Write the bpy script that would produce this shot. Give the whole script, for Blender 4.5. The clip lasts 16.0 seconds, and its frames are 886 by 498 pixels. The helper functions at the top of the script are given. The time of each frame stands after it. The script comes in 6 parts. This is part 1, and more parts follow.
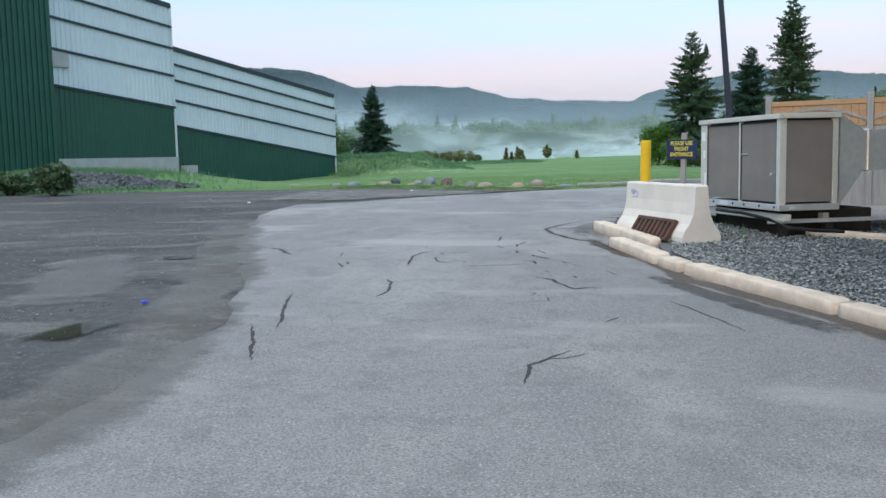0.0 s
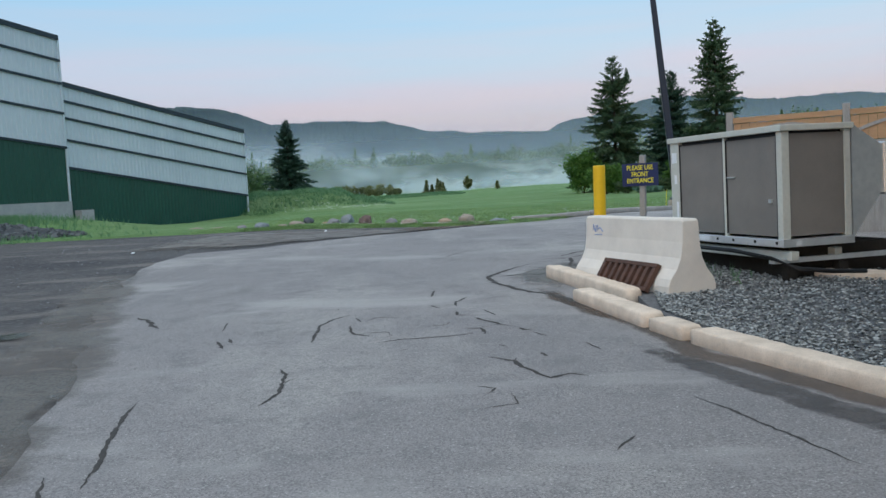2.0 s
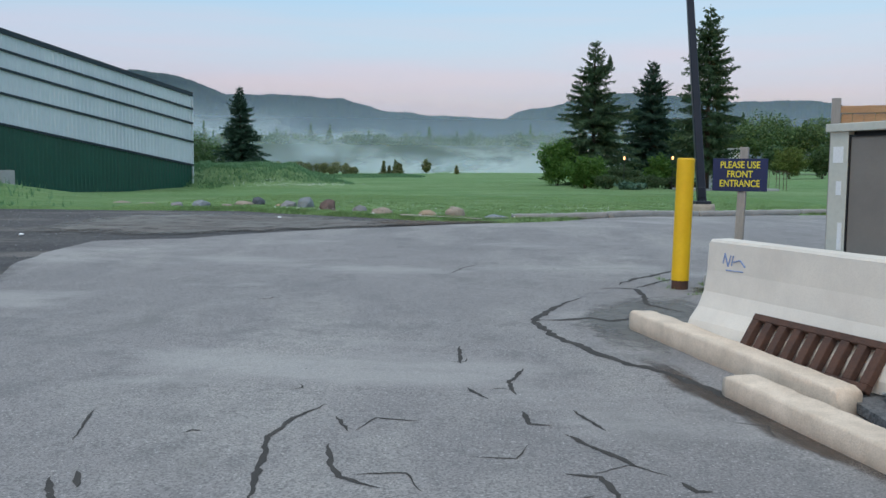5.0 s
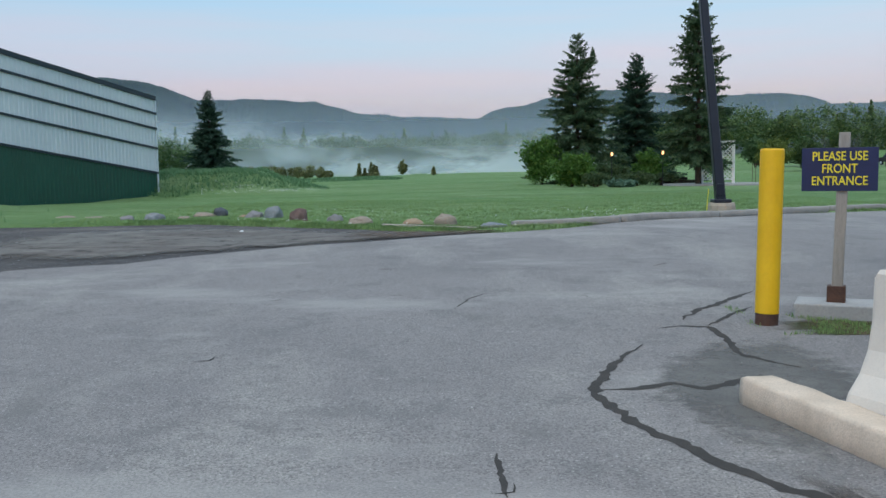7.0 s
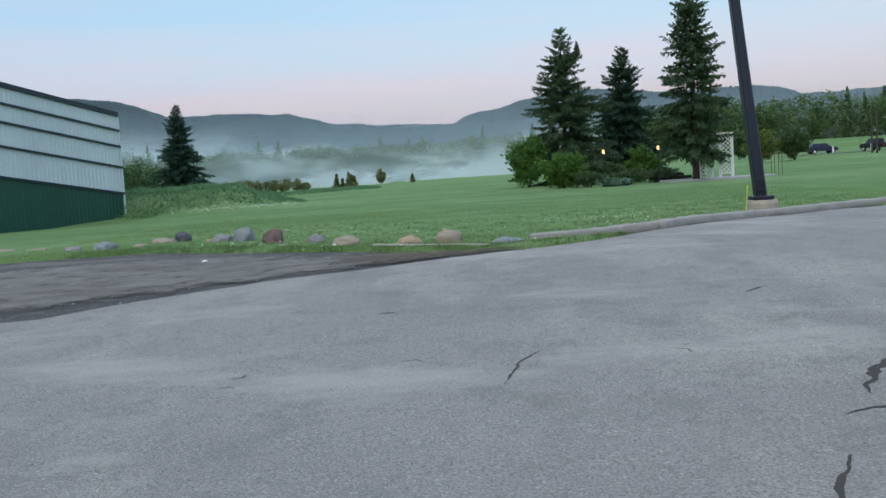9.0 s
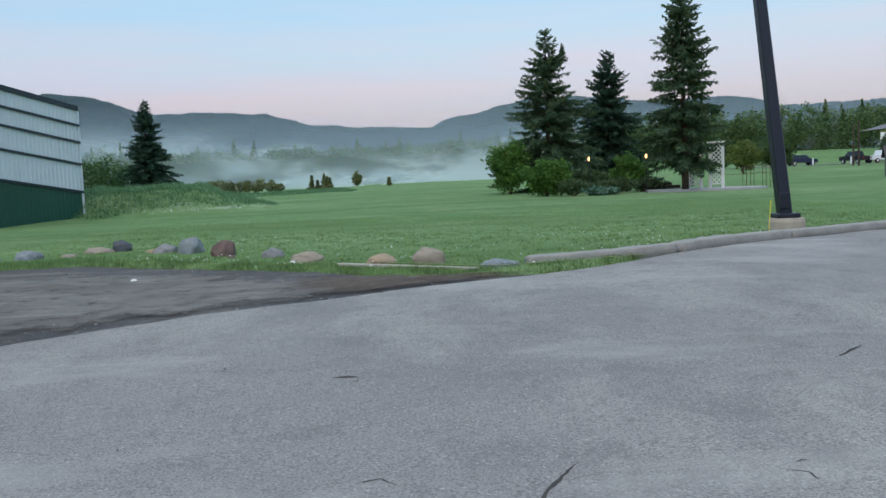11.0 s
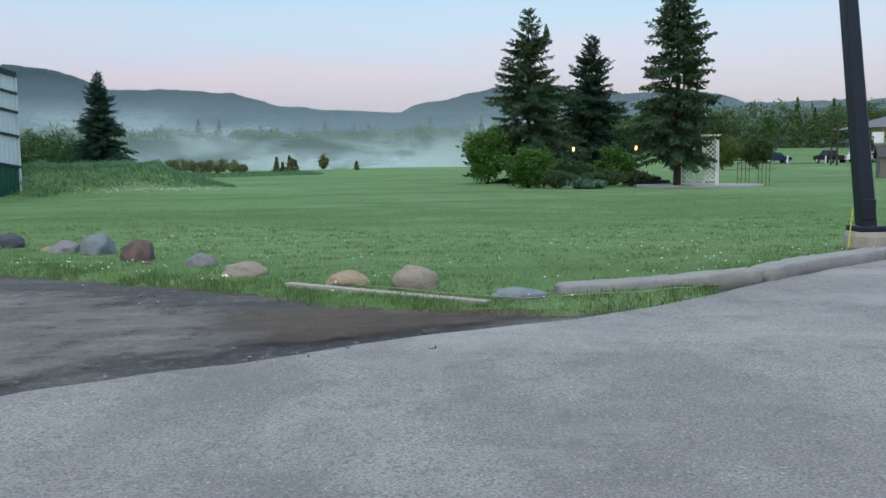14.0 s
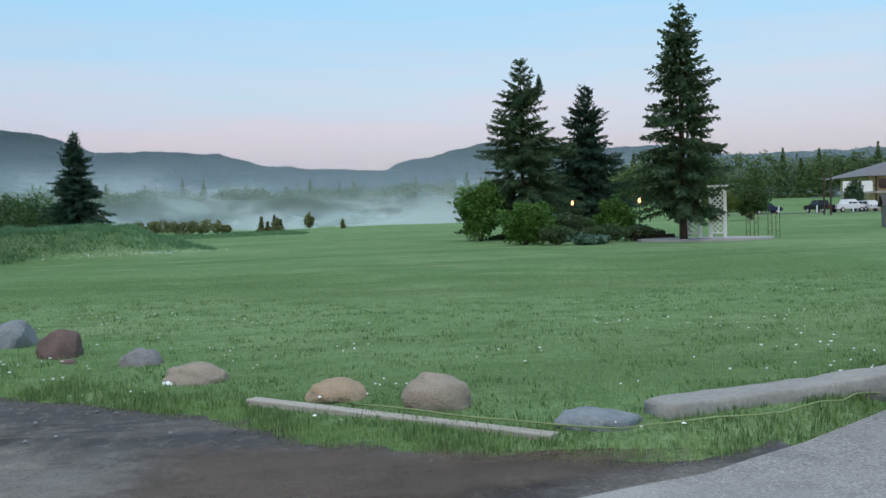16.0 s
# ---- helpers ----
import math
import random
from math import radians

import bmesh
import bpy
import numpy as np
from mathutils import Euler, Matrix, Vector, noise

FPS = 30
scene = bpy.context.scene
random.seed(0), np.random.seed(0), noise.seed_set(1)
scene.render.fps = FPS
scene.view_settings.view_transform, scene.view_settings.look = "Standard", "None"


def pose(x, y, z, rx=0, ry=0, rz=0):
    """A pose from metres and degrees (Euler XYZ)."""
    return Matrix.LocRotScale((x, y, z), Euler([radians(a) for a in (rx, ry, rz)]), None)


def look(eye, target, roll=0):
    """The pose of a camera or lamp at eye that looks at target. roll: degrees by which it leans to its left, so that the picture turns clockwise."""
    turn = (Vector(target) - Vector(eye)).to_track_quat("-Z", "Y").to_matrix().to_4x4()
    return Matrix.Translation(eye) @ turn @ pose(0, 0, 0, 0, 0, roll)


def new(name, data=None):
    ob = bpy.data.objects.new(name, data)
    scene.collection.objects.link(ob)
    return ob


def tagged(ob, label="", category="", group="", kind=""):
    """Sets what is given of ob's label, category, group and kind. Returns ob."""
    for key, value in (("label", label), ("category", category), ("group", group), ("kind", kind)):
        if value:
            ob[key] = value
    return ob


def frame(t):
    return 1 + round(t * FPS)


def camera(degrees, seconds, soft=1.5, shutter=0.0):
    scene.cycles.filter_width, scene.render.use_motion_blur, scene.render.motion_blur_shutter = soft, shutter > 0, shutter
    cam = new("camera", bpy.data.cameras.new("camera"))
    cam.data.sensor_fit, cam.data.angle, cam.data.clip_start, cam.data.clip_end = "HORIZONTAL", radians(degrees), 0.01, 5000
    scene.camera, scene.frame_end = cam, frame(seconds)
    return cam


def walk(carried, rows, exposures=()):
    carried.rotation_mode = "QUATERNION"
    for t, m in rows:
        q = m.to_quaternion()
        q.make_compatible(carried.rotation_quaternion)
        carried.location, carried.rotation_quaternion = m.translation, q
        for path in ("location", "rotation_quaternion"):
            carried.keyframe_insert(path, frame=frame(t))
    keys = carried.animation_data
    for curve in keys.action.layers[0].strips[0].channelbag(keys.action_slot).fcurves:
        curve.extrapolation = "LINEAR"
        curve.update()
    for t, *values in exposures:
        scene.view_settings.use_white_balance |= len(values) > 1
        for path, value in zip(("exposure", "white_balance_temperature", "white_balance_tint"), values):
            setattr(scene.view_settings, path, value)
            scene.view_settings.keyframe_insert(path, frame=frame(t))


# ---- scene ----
cam = camera(52.0, 16.0)
METRES, EYE, TILT, LEAN, TURN = 21.739, 1.5, -2.2, 0.0, 10.9
ROWS = [
    (0.0, 0.0, 0.0, 0.0, -0.08, -3.67, 1.23),
    (0.5, 0.0011, 0.0356, 0.0026, -1.31, 0.87, 0.13),
    (1.0, 0.0016, 0.0691, 0.0039, -3.78, 0.25, 0.84),
    (1.5, 0.0053, 0.1053, 0.0048, -4.76, -0.94, 1.3),
    (2.0, 0.004, 0.1403, 0.0059, -5.05, -1.78, 3.25),
    (2.5, 0.006, 0.1751, 0.0062, -5.35, -3.69, 3.26),
    (3.0, 0.0016, 0.2124, 0.0059, -5.26, -6.23, 1.26),
    (3.5, 0.0002, 0.2468, 0.0094, -3.24, -3.68, 2.07),
    (4.0, -0.0034, 0.2843, 0.0105, -5.62, -2.77, -0.52),
    (4.2, -0.005, 0.3008, 0.0122, -7.27, -2.96, -1.16),
    (6.3, -0.0034, 0.4302, 0.0205, -8.14, -2.81, 1.45),
    (6.5, -0.002, 0.4435, 0.0209, -8.34, -2.43, 2.17),
    (7.0, -0.0007, 0.4783, 0.0221, -9.57, -2.89, 1.24),
    (7.5, -0.0024, 0.5127, 0.0227, -12.26, -6.06, 1.84),
    (8.0, -0.002, 0.5465, 0.0244, -8.47, -5.41, 3.48),
    (8.5, -0.0012, 0.578, 0.0254, -8.48, -3.47, 3.46),
    (9.0, 0.0047, 0.6096, 0.028, -10.93, -2.57, 3.88),
    (9.2, 0.0067, 0.6222, 0.0289, -11.34, -2.67, 3.62),
    (11.3, 0.0259, 0.7301, 0.0351, -12.84, -2.26, 2.33),
    (11.5, 0.027, 0.7406, 0.0353, -12.97, -2.03, 1.39),
    (12.0, 0.0305, 0.7674, 0.0364, -15.94, -2.45, -0.52),
    (12.5, 0.035, 0.7923, 0.0381, -14.94, -2.66, 0.35),
    (13.0, 0.0382, 0.8203, 0.0395, -17.3, -3.42, 0.08),
    (13.5, 0.044, 0.8472, 0.0407, -14.84, -2.49, -1.0),
    (14.0, 0.0472, 0.8769, 0.0419, -14.53, -3.34, 0.96),
    (14.5, 0.0527, 0.9064, 0.0422, -13.41, -3.07, 0.81),
    (15.0, 0.0558, 0.9365, 0.0438, -12.4, -1.33, 0.19),
    (15.5, 0.0623, 0.966, 0.045, -12.9, -0.24, 0.87),
    (16.0, 0.0648, 0.9955, 0.0478, -15.39, 0.18, 2.03),
]
walk(cam, [(t, pose(0, 0, EYE, TILT, LEAN, TURN) @ pose(METRES * x, METRES * y, METRES * z, 90 + pitch, roll, yaw)) for t, x, y, z, yaw, pitch, roll in ROWS],
     exposures=[(0, 0.38), (0.5, 0.05), (1.5, -0.05), (2.5, 0.0), (3, 0.14), (3.5, 0.08), (4, 0.0), (7, -0.05), (9, 0.02), (12, 0.0), (14, 0.06), (15, 0.04), (16, 0.0)])

# ---------------------------------------------------------------- world and light
def make_world():
    w = bpy.data.worlds.new("world")
    scene.world = w
    w.use_nodes = True
    nt = w.node_tree
    nt.nodes.clear()
    out = nt.nodes.new("ShaderNodeOutputWorld")
    bg = nt.nodes.new("ShaderNodeBackground")
    sky = nt.nodes.new("ShaderNodeTexSky")
    sky.sky_type = 'NISHITA'
    sky.sun_disc = False
    sky.sun_elevation = radians(4)
    sky.sun_rotation = radians(200)
    tc = nt.nodes.new("ShaderNodeTexCoord")
    sep = nt.nodes.new("ShaderNodeSeparateXYZ")
    ramp = nt.nodes.new("ShaderNodeValToRGB")
    e = ramp.color_ramp.elements
    e[0].position, e[0].color = 0.0, (0.62, 0.56, 0.64, 1)
    e[1].position, e[1].color = 1.0, (0.78, 0.86, 0.92, 1)
    for p, c in ((0.045, (0.62, 0.50, 0.60, 1)), (0.075, (0.56, 0.49, 0.64, 1)), (0.10, (0.51, 0.495, 0.67, 1)), (0.15, (0.41, 0.53, 0.72, 1)), (0.24, (0.28, 0.55, 0.82, 1)), (0.4, (0.28, 0.53, 0.85, 1))):
        n = e.new(p)
        n.color = c
    # thin streaks of high cloud
    mp = nt.nodes.new("ShaderNodeMapping")
    mp.inputs["Scale"].default_value = (1.5, 1.5, 22)
    nz = nt.nodes.new("ShaderNodeTexNoise")
    nz.inputs["Scale"].default_value = 2.2
    nz.inputs["Detail"].default_value = 4
    ma = nt.nodes.new("ShaderNodeMath")
    ma.operation = 'MULTIPLY_ADD'
    ma.inputs[1].default_value = 0.11
    ad = nt.nodes.new("ShaderNodeMath")
    ad.operation = 'ADD'
    ad.inputs[1].default_value = -0.055
    mul = nt.nodes.new("ShaderNodeMix")
    mul.data_type = 'RGBA'
    mul.blend_type = 'ADD'
    mul.inputs[0].default_value = 0.06
    L = nt.links.new
    L(tc.outputs["Generated"], sep.inputs[0])
    L(tc.outputs["Generated"], mp.inputs[0])
    L(mp.outputs[0], nz.inputs[0])
    L(nz.outputs[0], ma.inputs[0])
    L(sep.outputs[2], ma.inputs[2])
    L(ma.outputs[0], ad.inputs[0])
    L(ad.outputs[0], ramp.inputs[0])
    L(ramp.outputs[0], mul.inputs[6])
    L(sky.outputs[0], mul.inputs[7])
    L(mul.outputs[2], bg.inputs[0])
    bg.inputs[1].default_value = SKY
    L(bg.outputs[0], out.inputs[0])


SKY = 1.0
make_world()
sun = new("sun", bpy.data.lights.new("sun", 'SUN'))
sun.data.energy, sun.data.angle, sun.data.color = 1.3, radians(60), (1.0, 0.96, 0.93)
sun.matrix_world = look((0, 0, 50), (8, 30, 0))


# ---------------------------------------------------------------- materials
def mat(name, a, b=None, c=None, scale=4.0, fine=60.0, rough=0.8, metal=0.0, bump=0.3, dist=0.01, stretch=(1, 1, 1), spec=0.4, grain=0.35, rnd=0.0, world=False):
    """Two tones a and b mixed by coarse noise, c mixed in as fine grain, with bump; rnd varies the brightness from piece to piece."""
    m = bpy.data.materials.new(name)
    m.use_nodes = True
    nt = m.node_tree
    L = nt.links.new
    bs = nt.nodes["Principled BSDF"]
    b = b or tuple(v * 0.7 for v in a)
    c = c or tuple(v * 0.75 for v in b)
    tc = nt.nodes.new("ShaderNodeTexCoord")
    mp = nt.nodes.new("ShaderNodeMapping")
    mp.inputs["Scale"].default_value = stretch
    if world:
        geo = nt.nodes.new("ShaderNodeNewGeometry")
        L(geo.outputs["Position"], mp.inputs[0])
    else:
        L(tc.outputs["Object"], mp.inputs[0])
    n1 = nt.nodes.new("ShaderNodeTexNoise")
    n1.inputs["Scale"].default_value = scale
    n1.inputs["Detail"].default_value = 6
    n1.inputs["Roughness"].default_value = 0.65
    n2 = nt.nodes.new("ShaderNodeTexNoise")
    n2.inputs["Scale"].default_value = fine
    n2.inputs["Detail"].default_value = 3
    for n in (n1, n2):
        L(mp.outputs[0], n.inputs[0])
    r1 = nt.nodes.new("ShaderNodeMapRange")
    r1.inputs[1].default_value, r1.inputs[2].default_value = 0.35, 0.65
    r2 = nt.nodes.new("ShaderNodeMapRange")
    r2.inputs[1].default_value, r2.inputs[2].default_value, r2.inputs[4].default_value = 0.45, 0.7, grain
    L(n1.outputs[0], r1.inputs[0])
    L(n2.outputs[0], r2.inputs[0])
    m1 = nt.nodes.new("ShaderNodeMix")
    m1.data_type = 'RGBA'
    m1.inputs[6].default_value, m1.inputs[7].default_value = (*a, 1), (*b, 1)
    L(r1.outputs[0], m1.inputs[0])
    m2 = nt.nodes.new("ShaderNodeMix")
    m2.data_type = 'RGBA'
    m2.inputs[7].default_value = (*c, 1)
    L(r2.outputs[0], m2.inputs[0])
    L(m1.outputs[2], m2.inputs[6])
    col = m2.outputs[2]
    if rnd:
        oi = nt.nodes.new("ShaderNodeObjectInfo")
        rr = nt.nodes.new("ShaderNodeMapRange")
        rr.inputs[3].default_value, rr.inputs[4].default_value = 1 - rnd, 1 + rnd
        L(oi.outputs["Random"], rr.inputs[0])
        hs = nt.nodes.new("ShaderNodeHueSaturation")
        L(rr.outputs[0], hs.inputs["Value"])
        L(col, hs.inputs["Color"])
        col = hs.outputs[0]
    L(col, bs.inputs["Base Color"])
    bs.inputs["Roughness"].default_value = rough
    bs.inputs["Metallic"].default_value = metal
    bs.inputs["Specular IOR Level"].default_value = spec
    if bump:
        bp = nt.nodes.new("ShaderNodeBump")
        bp.inputs["Strength"].default_value, bp.inputs["Distance"].default_value = bump, dist
        L(n2.outputs[0], bp.inputs["Height"])
        L(bp.outputs[0], bs.inputs["Normal"])
    return m


def foliage(name, a, b, rough=0.6, trans=0.25):
    """Leaves or needles: the tone varies from leaf clump to leaf clump."""
    m = bpy.data.materials.new(name)
    m.use_nodes = True
    nt = m.node_tree
    L = nt.links.new
    bs = nt.nodes["Principled BSDF"]
    geo = nt.nodes.new("ShaderNodeNewGeometry")
    mix = nt.nodes.new("ShaderNodeMix")
    mix.data_type = 'RGBA'
    mix.inputs[6].default_value, mix.inputs[7].default_value = (*a, 1), (*b, 1)
    L(geo.outputs["Random Per Island"], mix.inputs[0])
    L(mix.outputs[2], bs.inputs["Base Color"])
    bs.inputs["Roughness"].default_value = rough
    bs.inputs["Specular IOR Level"].default_value = 0.25
    tr = nt.nodes.new("ShaderNodeBsdfTranslucent")
    L(mix.outputs[2], tr.inputs[0])
    ms = nt.nodes.new("ShaderNodeMixShader")
    ms.inputs[0].default_value = trans
    L(bs.outputs[0], ms.inputs[1])
    L(tr.outputs[0], ms.inputs[2])
    L(ms.outputs[0], nt.nodes["Material Output"].inputs[0])
    return m


def glowing(name, colour, strength):
    m = bpy.data.materials.new(name)
    m.use_nodes = True
    bs = m.node_tree.nodes["Principled BSDF"]
    bs.inputs["Base Color"].default_value = (*colour, 1)
    bs.inputs["Emission Color"].default_value = (*colour, 1)
    bs.inputs["Emission Strength"].default_value = strength
    return m


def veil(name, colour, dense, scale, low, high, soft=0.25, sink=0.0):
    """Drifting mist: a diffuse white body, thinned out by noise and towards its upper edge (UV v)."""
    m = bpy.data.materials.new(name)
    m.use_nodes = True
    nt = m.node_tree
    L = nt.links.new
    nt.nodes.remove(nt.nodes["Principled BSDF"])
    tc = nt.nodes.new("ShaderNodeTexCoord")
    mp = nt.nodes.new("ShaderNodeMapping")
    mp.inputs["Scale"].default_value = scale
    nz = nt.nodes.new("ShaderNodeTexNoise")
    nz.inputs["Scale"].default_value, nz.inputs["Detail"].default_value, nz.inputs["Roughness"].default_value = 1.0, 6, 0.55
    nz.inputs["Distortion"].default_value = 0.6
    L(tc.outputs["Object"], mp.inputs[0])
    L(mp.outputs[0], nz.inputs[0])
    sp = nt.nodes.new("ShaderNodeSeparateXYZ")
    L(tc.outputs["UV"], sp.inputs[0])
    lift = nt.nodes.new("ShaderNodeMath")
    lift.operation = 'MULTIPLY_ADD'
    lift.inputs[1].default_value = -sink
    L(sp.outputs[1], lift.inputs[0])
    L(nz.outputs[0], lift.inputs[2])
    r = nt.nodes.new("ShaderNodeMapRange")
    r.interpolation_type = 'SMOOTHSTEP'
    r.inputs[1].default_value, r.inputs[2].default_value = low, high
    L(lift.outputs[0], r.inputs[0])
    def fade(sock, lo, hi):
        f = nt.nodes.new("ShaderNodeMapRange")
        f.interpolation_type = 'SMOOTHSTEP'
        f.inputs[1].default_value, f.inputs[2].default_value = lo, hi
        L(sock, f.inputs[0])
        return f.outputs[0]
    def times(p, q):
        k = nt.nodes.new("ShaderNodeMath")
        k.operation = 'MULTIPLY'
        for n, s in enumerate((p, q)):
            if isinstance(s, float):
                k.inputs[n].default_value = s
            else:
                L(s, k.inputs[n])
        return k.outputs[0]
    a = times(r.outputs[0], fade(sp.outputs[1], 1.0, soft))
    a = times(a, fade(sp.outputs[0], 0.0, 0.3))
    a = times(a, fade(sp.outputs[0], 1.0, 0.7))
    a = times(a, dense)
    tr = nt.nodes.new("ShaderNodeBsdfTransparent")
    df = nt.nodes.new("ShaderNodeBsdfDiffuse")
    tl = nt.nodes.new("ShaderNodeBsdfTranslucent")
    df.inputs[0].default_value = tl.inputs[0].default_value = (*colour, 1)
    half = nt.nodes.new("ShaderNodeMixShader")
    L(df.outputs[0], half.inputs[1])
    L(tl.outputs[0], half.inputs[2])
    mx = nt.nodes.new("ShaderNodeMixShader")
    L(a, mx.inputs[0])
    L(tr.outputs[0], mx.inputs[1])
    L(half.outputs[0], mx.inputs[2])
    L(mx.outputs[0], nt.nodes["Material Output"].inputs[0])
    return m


def ground_mat(name, base, layers, rough=0.9, bump=((90, 0.5, 0.006),), spec=0.2):
    """A ground surface: layers of (scale, from, to, colour, amount, stretch) laid over the base colour."""
    m = bpy.data.materials.new(name)
    m.use_nodes = True
    nt = m.node_tree
    L = nt.links.new
    bs = nt.nodes["Principled BSDF"]
    geo = nt.nodes.new("ShaderNodeNewGeometry")
    def noise_at(scale, stretch=(1, 1, 1), detail=5):
        mp = nt.nodes.new("ShaderNodeMapping")
        mp.inputs["Scale"].default_value = stretch
        L(geo.outputs["Position"], mp.inputs[0])
        n = nt.nodes.new("ShaderNodeTexNoise")
        n.inputs["Scale"].default_value, n.inputs["Detail"].default_value, n.inputs["Roughness"].default_value = scale, detail, 0.62
        L(mp.outputs[0], n.inputs[0])
        return n.outputs[0]
    col = None
    for scale, lo, hi, c, amount, stretch in layers:
        r = nt.nodes.new("ShaderNodeMapRange")
        r.inputs[1].default_value, r.inputs[2].default_value, r.inputs[4].default_value = lo, hi, amount
        L(noise_at(scale, stretch), r.inputs[0])
        mx = nt.nodes.new("ShaderNodeMix")
        mx.data_type = 'RGBA'
        mx.inputs[7].default_value = (*c, 1)
        if col is None:
            mx.inputs[6].default_value = (*base, 1)
        else:
            L(col, mx.inputs[6])
        L(r.outputs[0], mx.inputs[0])
        col = mx.outputs[2]
    L(col, bs.inputs["Base Color"])
    bs.inputs["Roughness"].default_value = rough
    bs.inputs["Specular IOR Level"].default_value = spec
    last = None
    for scale, strength, dist in bump:
        bp = nt.nodes.new("ShaderNodeBump")
        bp.inputs["Strength"].default_value, bp.inputs["Distance"].default_value = strength, dist
        L(noise_at(scale), bp.inputs["Height"])
        if last:
            L(last, bp.inputs["Normal"])
        last = bp.outputs[0]
    L(last, bs.inputs["Normal"])
    return m


ONE = (1, 1, 1)
M_ASPH = ground_mat("asphalt_weathered", (0.295, 0.28, 0.275), ((0.16, 0.45, 0.60, (0.235, 0.225, 0.225), 0.8, ONE), (0.5, 0.50, 0.60, (0.385, 0.37, 0.35), 0.7, (1, 0.5, 1)), (2.2, 0.53, 0.66, (0.20, 0.195, 0.195), 0.6, ONE), (14, 0.50, 0.66, (0.20, 0.195, 0.195), 0.45, ONE), (70, 0.46, 0.62, (0.125, 0.123, 0.123), 0.8, ONE), (30, 0.52, 0.64, (0.19, 0.185, 0.185), 0.4, ONE), (50, 0.59, 0.67, (0.52, 0.505, 0.485), 0.65, ONE), (0.9, 0.60, 0.68, (0.18, 0.175, 0.17), 0.45, (1, 0.6, 1)), (0.35, 0.55, 0.64, (0.40, 0.39, 0.375), 0.5, (0.6, 1.4, 1))), bump=((12, 0.3, 0.02), (70, 0.6, 0.008)))
M_STAIN = ground_mat("damp_asphalt", (0.115, 0.105, 0.10), ((1.5, 0.45, 0.6, (0.08, 0.074, 0.072), 0.8, ONE), (75, 0.46, 0.62, (0.05, 0.05, 0.05), 0.6, ONE), (48, 0.62, 0.7, (0.3, 0.29, 0.28), 0.5, ONE)), rough=0.7, bump=((85, 0.6, 0.006),))
M_CRACK = ground_mat("open_crack", (0.06, 0.057, 0.054), ((6, 0.45, 0.6, (0.075, 0.07, 0.065), 0.7, ONE),), rough=0.95, bump=((60, 0.6, 0.01),))
M_SOIL = ground_mat("brown_soil", (0.165, 0.125, 0.098), ((1.2, 0.45, 0.6, (0.10, 0.082, 0.07), 0.8, ONE), (20, 0.5, 0.66, (0.19, 0.16, 0.13), 0.5, ONE), (60, 0.5, 0.65, (0.05, 0.04, 0.035), 0.6, ONE)), bump=((30, 0.8, 0.02),))
M_PAVE = mat("patch_asphalt", (0.225, 0.222, 0.21), (0.15, 0.15, 0.145), (0.09, 0.09, 0.088), scale=1.6, fine=70, rough=0.9, bump=0.5, dist=0.006, spec=0.2, grain=0.5, world=True)
M_DIRT = ground_mat("gravel_lot", (0.088, 0.083, 0.082), ((0.22, 0.46, 0.58, (0.045, 0.043, 0.046), 0.85, (0.5, 1.2, 1)), (0.7, 0.53, 0.62, (0.21, 0.19, 0.17), 0.65, (0.35, 1.5, 1)), (1.8, 0.52, 0.64, (0.06, 0.055, 0.055), 0.6, (0.5, 1.3, 1)), (9, 0.52, 0.66, (0.22, 0.21, 0.20), 0.4, ONE), (42, 0.50, 0.62, (0.055, 0.052, 0.05), 0.6, ONE), (30, 0.61, 0.68, (0.34, 0.33, 0.32), 0.6, ONE)), rough=0.85, bump=((5, 0.5, 0.05), (35, 0.8, 0.02)), spec=0.3)
M_GRASS = ground_mat("lawn_grass", (0.145, 0.268, 0.10), ((0.04, 0.46, 0.58, (0.26, 0.37, 0.18), 0.7, (0.5, 1.3, 1)), (0.13, 0.46, 0.62, (0.10, 0.175, 0.058), 0.7, (0.5, 1.3, 1)), (0.5, 0.50, 0.64, (0.28, 0.38, 0.19), 0.5, (0.7, 1.2, 1)), (1.6, 0.50, 0.64, (0.095, 0.18, 0.055), 0.65, (0.6, 1.3, 1)), (7, 0.50, 0.64, (0.085, 0.16, 0.048), 0.5, ONE), (28, 0.48, 0.64, (0.07, 0.14, 0.042), 0.5, ONE), (40, 0.58, 0.68, (0.37, 0.47, 0.23), 0.5, ONE)), rough=0.95, bump=((3, 0.5, 0.10), (24, 0.9, 0.05)), spec=0.08)
# dew on the grass
gb = M_GRASS.node_tree.nodes["Principled BSDF"]
gb.inputs["Sheen Weight"].default_value, gb.inputs["Sheen Roughness"].default_value = 0.06, 0.4
gb.inputs["Sheen Tint"].default_value = (0.8, 1.0, 0.8, 1)
M_GREEN = mat("green_steel", (0.008, 0.075, 0.050), (0.007, 0.062, 0.042), (0.012, 0.088, 0.058), scale=0.5, fine=6, rough=0.45, bump=0.05, spec=0.5)
M_WHITE = mat("pale_steel", (0.62, 0.68, 0.72), (0.55, 0.61, 0.66), (0.5, 0.55, 0.6), scale=0.4, fine=7, rough=0.45, bump=0.05, spec=0.5, stretch=(1, 1, 0.3))
M_NAVY = mat("dark_trim", (0.02, 0.035, 0.05), (0.015, 0.03, 0.04), rough=0.45, bump=0.0)
# barrier concrete, warm and pale: lamplight on it is put into the colour
M_CONC = mat("concrete", (0.76, 0.71, 0.63), (0.66, 0.615, 0.55), (0.58, 0.54, 0.48), scale=2.2, fine=90, rough=0.9, bump=0.2, dist=0.005, spec=0.25, grain=0.3)
